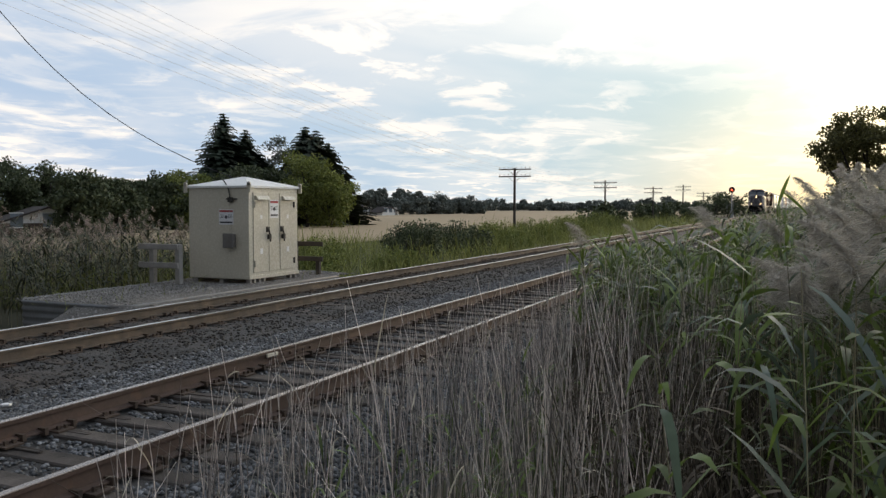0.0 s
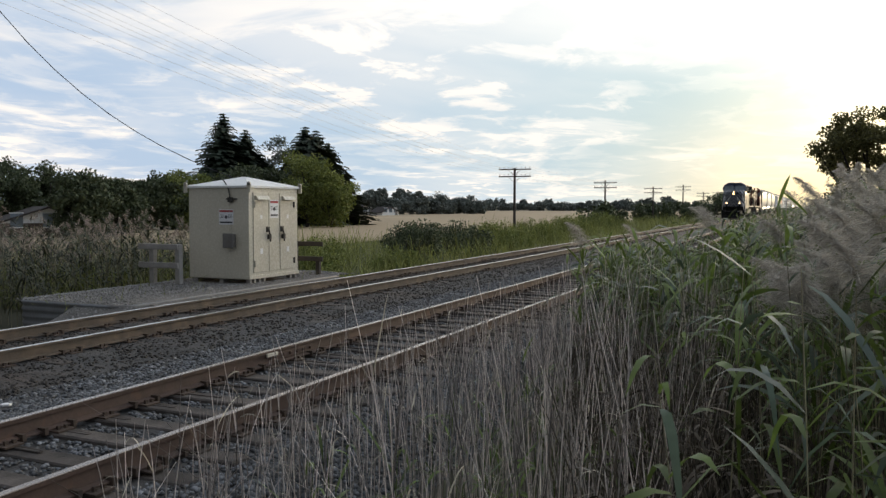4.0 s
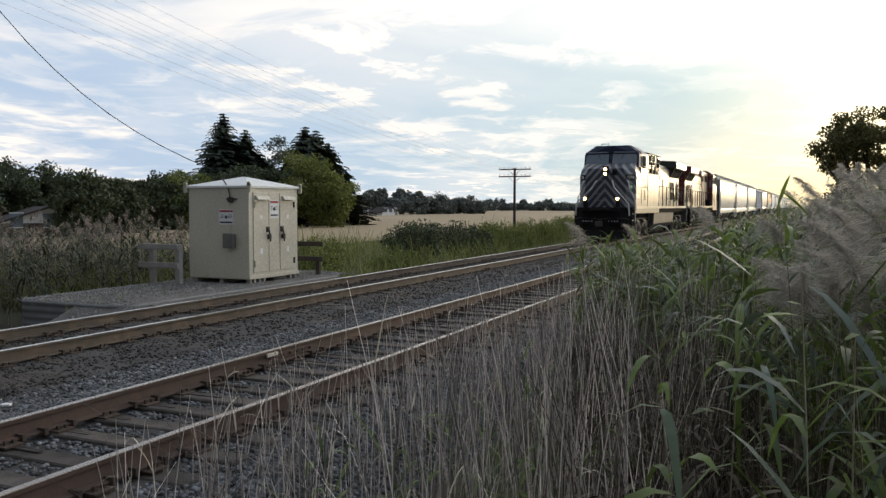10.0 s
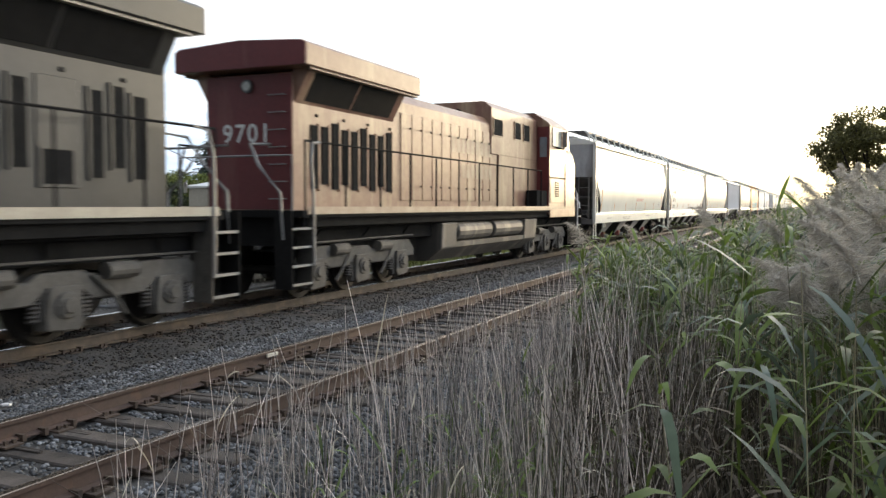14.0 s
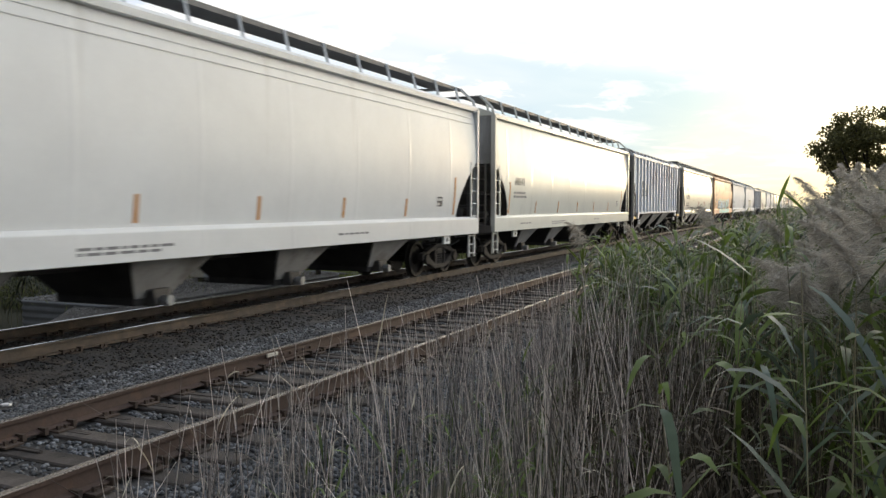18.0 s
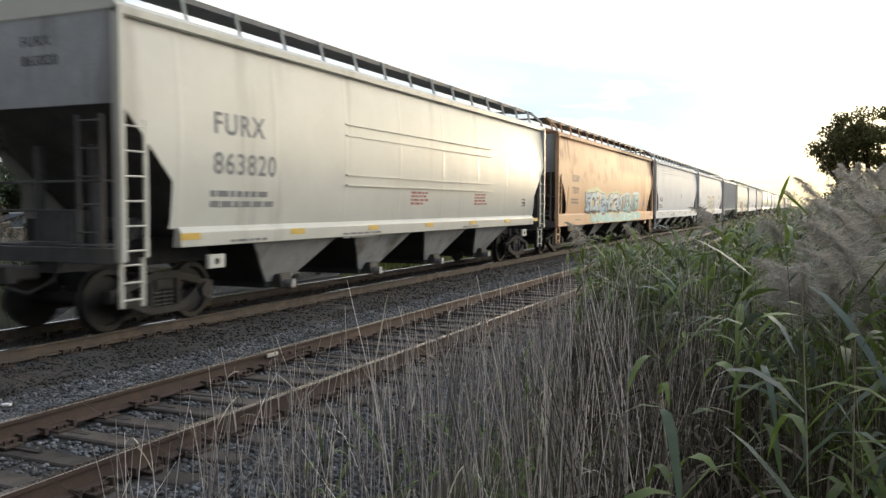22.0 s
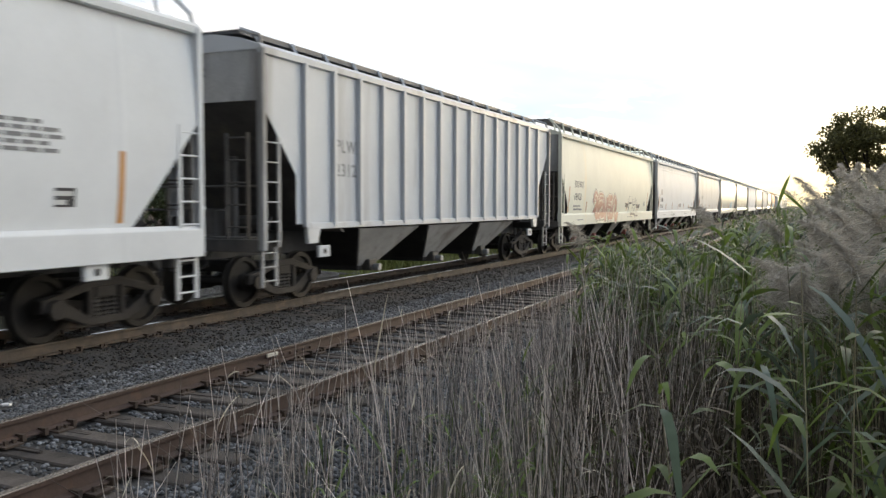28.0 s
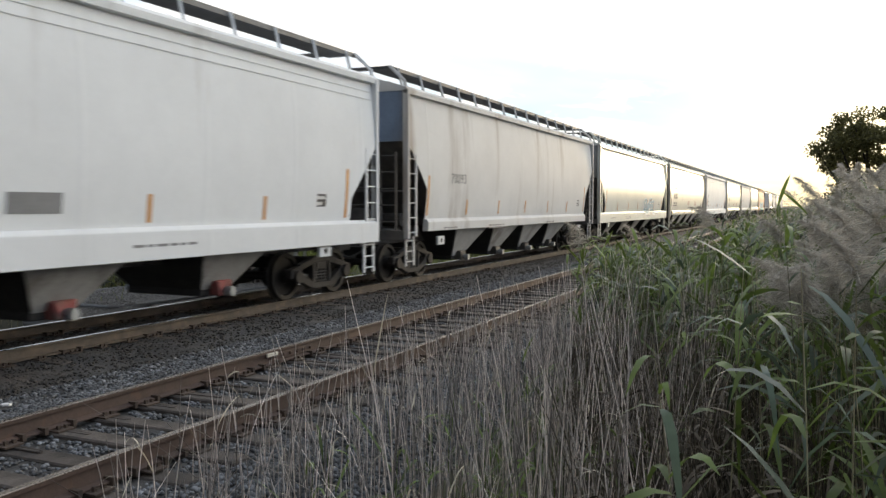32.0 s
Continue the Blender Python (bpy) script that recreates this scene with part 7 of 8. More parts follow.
    bx(bm, x0 + 1.22, x0 + 1.52, -0.05, -0.01, BH - 0.30, BH - 0.26)
    bx(bm, x0 + 1.28, x0 + 1.40, -0.08, -0.01, BH - 0.36, BH - 0.24)
    part("service_inlet", bm, DARK_STEEL, sh, "dark cable inlet bracket")


def make_fence():
    fe = thing("guard_fence", (-14.3, 16.3, -0.14), "short silvered wood guard fence with two rails", "fence")
    for x in (-0.82, 0.0):
        boxpart("post", (x - 0.07, x + 0.07, -0.05, 0.09, -0.3, 1.0), GREY_WOOD, fe, "", 0.01)
    for z in (0.40, 0.86):
        boxpart("rail", (-1.2, 0.06, -0.10, -0.05, z, z + 0.14), GREY_WOOD, fe, "", 0.008)
    f2 = thing("guard_fence", (-12.45, 20.1, -0.14), "short grey wood guard fence beyond the shelter", "fence")
    for x in (-0.95, -0.2):
        boxpart("post", (x - 0.06, x + 0.06, -0.05, 0.07, -0.3, 0.96 if x < -0.5 else 0.5), POLE_WOOD, f2, "", 0.01)
    for z in (0.40, 0.82):
        boxpart("rail", (-1.15, 0.0, -0.10, -0.05, z, z + 0.13), POLE_WOOD, f2, "", 0.008)


make_pad()
make_shelter()
make_fence()


# ---- pole line, cables, signal ----
def make_pole(at, height, arms, label):
    p = thing("utility_pole", at, label, "utility pole", "poles beside the railway")
    bm = B()
    cyl(bm, (0, 0, -0.3), (0, 0, height), 0.15, 10, 0.10)
    part("pole", bm, POLE_WOOD, p)
    for z in arms:
        a = boxpart("crossarm", (-1.55, 1.55, -0.05, 0.05, z, z + 0.11), POLE_WOOD, p, "", 0.01)
        for k in range(8):
            x = -1.45 + k * 2.9 / 7
            bm = B()
            cyl(bm, (x, 0, z + 0.10), (x, 0, z + 0.20), 0.012, 5)
            cyl(bm, (x, 0, z + 0.18), (x, 0, z + 0.29), 0.045, 7, 0.03)
            part("insulator", bm, GALV, a)
        bm = B()
        for s in (-1, 1):
            tube(bm, [(s * 0.6, -0.06, z), (0.0, -0.12, z - 0.5)], 0.018, 4)
        part("brace", bm, POLE_WOOD, a)
    return p


GZ = -1.02
POLES = [(-25.0, 73.4, 6.3), (-25.0, 110.5, 6.2), (-25.0, 147.5, 6.1), (-25.0, 184.5, 7.3), (-25.0, 221.5, 6.3), (-25.0, 258.0, 7.0), (-25.0, 295.0, 6.4), (-25.0, 333.0, 6.4)]
ARMS = [(5.45, 6.1), (5.15, 5.8), (5.0, 5.7), (6.1, 6.8), (5.2, 5.9), (5.9, 6.6), (5.3, 6.0), (5.3, 6.0)]
for (x, y, h), arms in zip(POLES, ARMS):
    make_pole((x, y, GZ), h, arms, "dark wooden pole with two crossarms of insulators")
make_pole((-19.7, 12.0, GZ), 12.7, (9.0, 9.7), "tall dark wooden pole with two crossarms of insulators")
WIRE = M("dark cable", (0.05, 0.05, 0.055), None, 0.6)
WIRE2 = M("weathered copper wire", (0.5, 0.52, 0.54), None, 0.6)


def span(a, b, sag, n=14):
    a, b = Vector(a), Vector(b)
    return [a.lerp(b, k / n) - Vector((0, 0, sag * 4 * (k / n) * (1 - k / n))) for k in range(n + 1)]


def make_wires():
    near = (-19.7, 12.0, GZ)
    xs = (-1.45, -0.62, 0.62, 1.45)
    for row in (0, 1):
        for x in xs:
            bm = B()
            chain = [(near[0] + x, near[1], GZ + (9.0, 9.7)[row] + 0.29)] + [(px + x, py, GZ + ar[row] + 0.29) for (px, py, _), ar in zip(POLES, ARMS)]
            for i, (a, b) in enumerate(zip(chain, chain[1:])):
                tube(bm, span(a, b, 0.9 if i == 0 else 0.35, 12 if i < 2 else 5), 0.006, 3)
            solid("line_wire", bm, WIRE2, "thin grey line wire strung between the poles", "wire", "line wires")
    bm = B()
    pts = []
    for k in range(15):
        t = k / 14
        pts.append((PX - 0.55 - 6.4 * t, PY + 0.1 - 5.0 * t, 2.51 + 3.13 * t + 1.72 * t * t + 4.18 * t ** 3))
    tube(bm, pts, 0.012, 5)
    solid("service_cable", bm, WIRE, "dark sagging service cable to the shelter roof", "cable")


make_wires()


def make_signal():
    sg = thing("railway_signal", (-13.6, 166, -0.5), "silver signal mast with a round black head showing red", "railway signal")
    bm = B()
    cyl(bm, (0, 0, 0), (0, 0, 5.4), 0.09, 8)
    part("mast", bm, GALV, sg, "silver mast")
    bm = B()
    cyl(bm, (0, -0.10, 5.3), (0, 0.0, 5.3), 0.55, 16)
    hd = part("target", bm, L_BLACK, sg, "round black target")
    bm = B()
    cyl(bm, (0, -0.16, 5.3), (0, -0.09, 5.3), 0.16, 12)
    part("lamp", bm, glow_mat("red signal lens", (1.0, 0.12, 0.06), 3.0), hd, "glowing red lens")
    boxpart("case", (-0.3, 0.3, 0.2, 0.7, 0, 1.4), GALV, sg)
    ladder(sg, 0.2, 0.1, 0.3, 4.8, GALV, 0.35, 12)


make_signal()


# ---- houses ----
SIDING = M("white house siding", (0.84, 0.84, 0.82), (0.76, 0.76, 0.74), 0.7, s1=0.6, s2=12)
SHINGLE = M("brown-grey shingles", (0.075, 0.066, 0.062), (0.05, 0.044, 0.042), 0.95, s1=0.6, s2=8, bump=0.4, spec=0.1)


def make_house(az, dist, w, d, wall, roof_h, turn, label, roofm=SHINGLE, wallm=SIDING, base=None):
    x, y = polar(az, dist)
    h = thing("house", (x, y, GZ), label, "house", "farm buildings")
    h.rotation_euler.z = radians(turn)
    boxpart("wall", (-w / 2, w / 2, -d / 2, d / 2, -0.2, wall), base or wallm, h)
    bm = B()
    prism(bm, [(-w / 2, wall), (w / 2, wall), (0, wall + roof_h)], "y", -d / 2, d / 2)
    part("gable", bm, wallm, h)
    for s in (-1, 1):
        bm = B()
        k = 0.16
        prism(bm, [(0, wall + roof_h + k), (s * (w / 2 + 0.5), wall - 0.3 + k), (s * (w / 2 + 0.5), wall - 0.3), (0, wall + roof_h)], "y", -d / 2 - 0.4, d / 2 + 0.4)
        part("roof", bm, roofm, h)
    for k in range(3):
        wx = -w / 2 + w * (k + 0.7) / 3.4
        win = boxpart("window", (wx - 0.5, wx + 0.5, -d / 2 - 0.03, -d / 2 + 0.02, 0.9, 2.1), L_GLASS, h)
        boxpart("frame", (wx - 0.56, wx + 0.56, -d / 2 - 0.05, -d / 2 - 0.031, 2.1, 2.18), SIDING, win)
        boxpart("sill", (wx - 0.56, wx + 0.56, -d / 2 - 0.07, -d / 2 - 0.031, 0.84, 0.90), SIDING, win)
    boxpart("door", (w / 2 - 1.3, w / 2 - 0.5, -d / 2 - 0.04, -d / 2 + 0.02, 0, 2.1), GREY_WOOD, h)
    return h


make_house(49.3, 86, 8.6, 10.0, 1.25, 1.30, 56, "low white-gabled house with a grey roof behind the field", SHINGLE, SIDING, M("brown brick wall", (0.12, 0.09, 0.075), (0.08, 0.06, 0.05), 0.9))
make_house(29.16, 240, 5.2, 7, 1.3, 1.5, 40, "small pale house beside the far trees")
make_house(27.66, 235, 5.5, 6, 1.0, 1.3, 60, "low white barn beside the far trees")
make_house(21.4, 330, 7, 5, 2.2, 1.8, 10, "long distant white farm shed", BOXROOF)
make_house(22.0, 350, 4, 4, 3.0, 2.4, 10, "small distant pale farmhouse")


# ---- plants ----
LEAF = M("reed leaf", (0.175, 0.24, 0.05), (0.075, 0.108, 0.026), 0.4, s1=2, s2=20, bump=0.0, island=0.5, through_light=0.42)
LEAF_BLUE = M("blue-green reed leaf", (0.135, 0.185, 0.115), (0.072, 0.10, 0.065), 0.32, s1=2, s2=20, bump=0.0, island=0.5, through_light=0.3)
DRY = M("dry reed straw", (0.800, 0.731, 0.668), (0.410, 0.340, 0.302), 0.8, s1=3, s2=20, bump=0.0, island=0.75, through_light=0.25)
DRY_LEAF = M("dry reed leaf", (0.66, 0.60, 0.48), (0.44, 0.38, 0.28), 0.6, s1=3, s2=20, bump=0.0, island=0.6, through_light=0.3)
PLUME = M("reed plume", (0.62, 0.57, 0.50), (0.44, 0.40, 0.34), 0.9, s1=3, s2=20, bump=0.0, island=0.35, through_light=0.45)
STALK = M("olive reed stalk", (0.42, 0.375, 0.245), (0.23, 0.205, 0.135), 0.7, s1=3, s2=20, bump=0.0, island=0.6, through_light=0.2)
# brown litter, darkened to stand in for deep shade between the reeds
LITTER = M("shade-dark reed litter", (0.17, 0.138, 0.10), (0.065, 0.052, 0.037), 0.9, s1=3, s2=20, bump=0.0, island=0.5)
DITCH_LEAF = M("ditch reed leaf", (0.065, 0.075, 0.04), (0.04, 0.046, 0.026), 0.6, s1=2, s2=20, bump=0.0, island=0.75, through_light=0.25)
DITCH_PLUME = M("ditch reed plume", (0.40, 0.33, 0.285), (0.28, 0.23, 0.19), 0.9, s1=3, s2=20, bump=0.0, island=0.35, through_light=0.3)
GRASS = M("rank grass", (0.25, 0.27, 0.075), (0.15, 0.17, 0.05), 0.7, s1=0.3, s2=6, bump=0.0, island=0.45, through_light=0.3)
DARK_LEAF = M("dark broad leaf", (0.085, 0.105, 0.05), (0.05, 0.066, 0.032), 0.7, s1=0.3, s2=4, bump=0.0, island=0.4, through_light=0.2)
MID_LEAF = M("green broad leaf", (0.19, 0.215, 0.055), (0.125, 0.155, 0.04), 0.7, s1=0.3, s2=4, bump=0.0, island=0.4, through_light=0.25)
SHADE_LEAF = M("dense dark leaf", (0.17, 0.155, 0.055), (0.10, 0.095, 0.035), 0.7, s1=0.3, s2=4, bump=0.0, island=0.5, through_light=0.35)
NEEDLE = M("spruce needle", (0.035, 0.052, 0.030), (0.022, 0.034, 0.02), 0.8, s1=0.5, s2=5, bump=0.0, island=0.4)
# distance haze is put into this pale, greyed leaf colour
FAR_LEAF = M("far leaf with haze in colour", (0.19, 0.215, 0.19), (0.135, 0.155, 0.14), 0.9, s1=0.1, s2=2, bump=0.0, island=0.3)
BARK = M("dark bark", (0.07, 0.06, 0.05), (0.045, 0.038, 0.032), 0.95, s1=4, s2=30, bump=0.4)


def ribbons(path, side, width):
    """n ribbons: path (n,k,3), side (n,3) or (n,k,3), width (k,) or (n,k). Returns verts, quads."""
    n, k, _ = path.shape
    side = side[:, None, :] if side.ndim == 2 else side
    width = np.broadcast_to(width, (n, k))[..., None]
    v = np.stack([path - side * width / 2, path + side * width / 2], 2).reshape(-1, 3)
    i = (np.arange(n)[:, None] * k + np.arange(k - 1)[None]).ravel() * 2
    return v, np.stack([i, i + 1, i + 3, i + 2], 1)


def rods(path, radius):
    """n three-sided stalks along path (n,k,3), radius (k,)."""
    n, k, _ = path.shape
    a = np.array([0, 2.094, 4.189])
    ring = np.stack([np.cos(a), np.sin(a), np.zeros(3)], 1)
    v = (path[:, :, None, :] + ring[None, None] * np.broadcast_to(radius, (n, k))[..., None, None]).reshape(-1, 3)
    base = (np.arange(n)[:, None] * k + np.arange(k - 1)[None]).ravel() * 3
    q = [np.stack([base + j, base + (j + 1) % 3, base + 3 + (j + 1) % 3, base + 3 + j], 1) for j in range(3)]
    return v, np.concatenate(q)


def join(parts):
    V, Q, b = [], [], 0
    for v, q in parts:
        V.append(v)
        Q.append(q + b)
        b += len(v)
    return np.concatenate(V), np.concatenate(Q)


def unit(a):
    return a / np.maximum(1e-9, np.linalg.norm(a, axis=-1, keepdims=True))


def stalk_paths(rng, base, height, lean, k=4):
    """Slightly bowed stalks from base (n,3)."""
    n = len(base)
    a = rng.uniform(0, 2 * np.pi, n)
    d = np.stack([np.cos(a), np.sin(a), np.zeros(n)], 1) * (lean * rng.uniform(0.2, 1.0, n))[:, None]
    t = np.linspace(0, 1, k)
    return base[:, None] + d[:, None] * (t ** 1.7)[None, :, None] * height[:, None, None] + np.array([0, 0, 1.0]) * (t[None] * height[:, None])[..., None]


def along_path(path, t):
    """Point at fraction t (n,) of each path."""
    k = path.shape[1]
    f = np.clip(t, 0, 0.9999) * (k - 1)
    i = f.astype(int)
    w = (f - i)[:, None]
    r = np.arange(len(path))
    return path[r, i] * (1 - w) + path[r, i + 1] * w


def leaf_blades(rng, root, length, rise, droop, width, k=5, az=None):
    """Arching strap leaves from root (n,3)."""
    n = len(root)
    a = rng.uniform(0, 2 * np.pi, n) if az is None else az
    out = np.stack([np.cos(a), np.sin(a), np.zeros(n)], 1)
    t = np.linspace(0, 1, k)
    r = rng.uniform(0.25, 1.7, n) * rise
    g = rng.uniform(0.2, 1.7, n) * droop
    path = root[:, None] + out[:, None] * (t * 0.9)[None, :, None] * length[:, None, None]
    path[..., 2] += (r[:, None] * t[None] - g[:, None] * t[None] ** 2.2) * length[:, None]
    side = np.stack([-np.sin(a), np.cos(a), rng.uniform(-0.5, 0.5, n)], 1)
    w = np.array([0.35, 0.95, 1.0, 0.7, 0.03])[:k] * width
    return ribbons(path, unit(side), w[None] * rng.uniform(0.7, 1.25, (n, 1)))


def plumes(rng, tip, heading, length, strands):
    """Feathery drooping flower heads: many fine strands off a short axis."""
    n = len(tip)
    r = np.repeat(np.arange(n), strands)
    m = len(r)
    t = rng.uniform(0, 1, m)
    up = np.array([0, 0, 1.0])
    axis = heading[r] * (t ** 1.5 * 0.55)[:, None] * length[r][:, None] + up * (t * 0.85 - 0.25 * t ** 2)[:, None] * length[r][:, None]
    a = rng.uniform(0, 2 * np.pi, m)
    out = unit(np.stack([np.cos(a), np.sin(a), rng.uniform(-0.1, 1.1, m)], 1) + heading[r] * 0.25)
    ln = length[r] * (0.36 * (1 - 0.7 * t)) * rng.uniform(0.3, 1.25, m)
    s = np.linspace(0, 1, 3)
    path = (tip[r] + axis)[:, None] + out[:, None] * s[None, :, None] * ln[:, None, None]
    path[..., 2] -= (s ** 2)[None] * ln[:, None] * rng.uniform(0.1, 0.8, m)[:, None]
    side = unit(np.cross(out, rng.normal(size=(m, 3))))
    return ribbons(path, side, np.array([0.0015, 0.0035, 0.002]) if strands > 200 else np.array([0.003, 0.007, 0.004]))


def stuff(name, parts, mat, label, category):
    v, q = join(parts)
    return tagged(new(name, quads_mesh(name, v, q, mat)), label, category, kind="stuff")


def earth(x, y):
    z = np.array([max(ground_z(a, b), ballast_z(a) if -12.4 < a < -2.7 else -9) for a, b in zip(x, y)])
    return np.stack([x, y, z - 0.02], 1)


def make_dry_stems():
    rng = np.random.default_rng(21)
    # a thick stand beside the siding, thinning on to the ballast shoulder
    n = 1250
    y = 3.4 + rng.uniform(0, 1, n) ** 1.2 * 9.5
    x = -3.15 + rng.uniform(0, 1, n) ** 0.62 * (2.3 + 0.06 * y)
    n2 = 330
    y2 = 3.6 + rng.uniform(0, 1, n2) ** 1.2 * 9
    x2 = -3.1 - rng.uniform(0, 1, n2) ** 1.8 * 1.0
    x, y = np.concatenate([x, x2]), np.concatenate([y, y2])
    keep = (np.hypot(x, y) > 2.9) & (x < 0.0)
    x, y = x[keep], y[keep]
    base = earth(x, y)
    h = rng.uniform(0.36, 1.08, len(x)) * np.clip(1.24 + (x + 3.0) * 0.42, 0.7, 1.9)
    path = stalk_paths(rng, base, h, 0.24)
    parts = [rods(path, np.array([0.0042, 0.0038, 0.003, 0.0014]))]
    # broken, leaning stalks
    k = 380
    i = rng.integers(0, len(x), k)
    parts.append(rods(stalk_paths(rng, base[i], h[i] * rng.uniform(0.4, 0.9, k), 1.1), np.array([0.004, 0.0036, 0.003, 0.0016])))
    stuff("dry_reed_stems", parts, DRY, "dense pale dry reed stems beside the siding", "reeds")
    i = rng.integers(0, len(x), 620)
    root = along_path(path[i], rng.uniform(0.25, 0.95, len(i)))
    stuff("dry_reed_leaves", [leaf_blades(rng, root, rng.uniform(0.10, 0.28, len(i)), 1.1, 0.8, 0.009)], DRY_LEAF, "curled dry straw leaves among the reed stems", "reeds")


def make_sprigs():
    """Young green shoots among the dry stems."""
    rng = np.random.default_rng(72)
    n = 150
    y = 3.6 + rng.uniform(0, 1, n) * 7
    x = -2.6 + rng.uniform(0, 1, n) * 2.0
    keep = np.hypot(x, y) > 3.2
    parts = {"stalk": [], "leaf": [], "leaf2": []}
    reed_stand(rng, x[keep], y[keep], rng.uniform(0.4, 1.0, keep.sum()), 4, parts, leaf=(0.2, 0.45), width=0.024)
    stuff("green_shoots", parts["stalk"] + parts["leaf"] + parts["leaf2"], LEAF, "scattered green shoots among dry stems", "reeds")


def reed_stand(rng, x, y, height, leaves, parts, lean=0.14, r=0.0045, leaf=(0.28, 0.55), width=0.026, start=0.25):
    base = earth(x, y)
    path = stalk_paths(rng, base, height, lean, 5)
    parts["stalk"].append(rods(path, np.array([r, r, r * 0.9, r * 0.7, r * 0.4])))
    i = np.repeat(np.arange(len(x)), leaves)
    t = start + (1 - start) * rng.uniform(0, 1, len(i))
    root = along_path(path[i], t)
    ln = rng.uniform(*leaf, len(i)) * (0.65 + 0.5 * np.sin(np.pi * t))
    half = rng.uniform(0, 1, len(i)) < 0.25
    for key, sel in (("leaf", ~half), ("leaf2", half)):
        parts[key].append(leaf_blades(rng, root[sel], ln[sel], 0.75, 0.85, width))
    return path


def make_green_reeds():
    rng = np.random.default_rng(33)
    parts = {"stalk": [], "leaf": [], "leaf2": []}
    heads = []
    # near stand, right of the dry stems, growing taller away from the track
    n = 1500
    y = 2.8 + rng.uniform(0, 1, n) ** 1.1 * 11
    x = rng.uniform(-3.0, 2.6, n)
    edge = np.where(y < 6.0, -0.02 * y, -0.02 * y - 0.22 * np.clip((y - 5.5) / 2.5, 0, 1) * y) + rng.normal(0, 0.25, n)
    keep = (np.hypot(x, y) > 2.9) & (x > np.maximum(edge, -2.9)) & (rng.uniform(0, 1, n) < 0.75)
    x, y = x[keep], y[keep]
    h = np.clip(1.80 + (x + 2.2) * 0.12 + rng.normal(0, 0.16, len(x)), 1.1, 2.5)
    h = np.where(x < -0.13 * y, np.minimum(h, 2.18 - 0.036 * y + rng.normal(0, 0.07, len(x))), h)
    left = x < -0.045 * y
    pa = reed_stand(rng, x[left], y[left], h[left], 9, parts, width=0.034, leaf=(0.22, 0.46), start=0.55)
    pb = reed_stand(rng, x[~left], y[~left], h[~left], 8, parts, width=0.031, leaf=(0.24, 0.52), start=0.38)
    x, y, p = np.concatenate([x[left], x[~left]]), np.concatenate([y[left], y[~left]]), np.concatenate([pa, pb])
    pick = rng.uniform(0, 1, len(x)) < np.clip(0.02 + 0.28 * (x + 0.35), 0.03, 0.8)
    heads.append(p[pick][:, -1])
    # thick clump of flowering reeds at the edge of the stand
    n = 75
    d, a = rng.uniform(4.6, 8.5, n), np.radians(rng.uniform(-9, 0.5, n))
    cx, cy = -np.sin(a) * d, np.cos(a) * d
    ht = np.clip(2.0 + 0.02 * np.degrees(-a) * 2 + rng.normal(0, 0.13, n), 1.7, 2.4)
    pc = reed_stand(rng, cx, cy, ht - 0.25, 4, parts, width=0.036, leaf=(0.24, 0.5), start=0.3)
    heads.append(pc[:, -1])
    # far stand along the siding
    n = 1100
    y = 12 + rng.uniform(0, 1, n) ** 1.3 * 50
    x = -0.075 * y + rng.uniform(0, 1, n) * (2.0 + y * 0.16)
    keep = x > -3.6
    x, y = x[keep], y[keep]
    az = np.degrees(np.arctan2(-x, y))
    h = np.clip(2.2 - 0.13 * np.clip(az, -4, 5) + rng.normal(0, 0.14, len(x)), 1.1, 2.7)
    p = reed_stand(rng, x, y, h, 8, parts, width=0.036)
    pick = rng.uniform(0, 1, len(x)) < np.clip(0.40 - 0.11 * az, 0.06, 0.8)
    heads.append(p[pick][:, -1])
    # old stems and litter in the heart of the stand, coloured dark as shade
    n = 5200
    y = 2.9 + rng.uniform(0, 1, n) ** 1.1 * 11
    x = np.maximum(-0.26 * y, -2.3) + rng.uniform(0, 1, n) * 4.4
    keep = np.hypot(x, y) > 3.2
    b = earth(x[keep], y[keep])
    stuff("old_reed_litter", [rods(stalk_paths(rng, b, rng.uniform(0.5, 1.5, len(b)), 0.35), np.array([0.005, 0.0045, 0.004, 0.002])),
                              leaf_blades(rng, b + np.array([0, 0, 1.0]) * rng.uniform(0.1, 1.2, len(b))[:, None], rng.uniform(0.2, 0.5, len(b)), 0.2, 1.0, 0.02)], LITTER, "old stems and dead leaves inside the reeds, darkened to deepen the shade", "reeds")
    stuff("green_reed_stalks", parts["stalk"], STALK, "olive stalks of tall standing reeds", "reeds")
    stuff("green_reed_leaves", parts["leaf"], LEAF, "long green strap leaves of tall reeds", "reeds")
    stuff("bluish_reed_leaves", parts["leaf2"], LEAF_BLUE, "grey-green arching leaves of tall reeds", "reeds")
    tip = np.concatenate(heads)
    a = rng.normal(2.6, 1.3, len(tip))
    hd = np.stack([np.cos(a), np.sin(a), np.zeros(len(tip))], 1)
    near = tip[:, 1] < 15
    out = [plumes(rng, tip[near], hd[near], rng.uniform(0.26, 0.44, near.sum()), 700)]
    out.append(plumes(rng, tip[~near], hd[~near], rng.uniform(0.24, 0.38, (~near).sum()), 70))
    stuff("reed_plumes", out, PLUME, "feathery grey-brown reed plumes", "reeds")


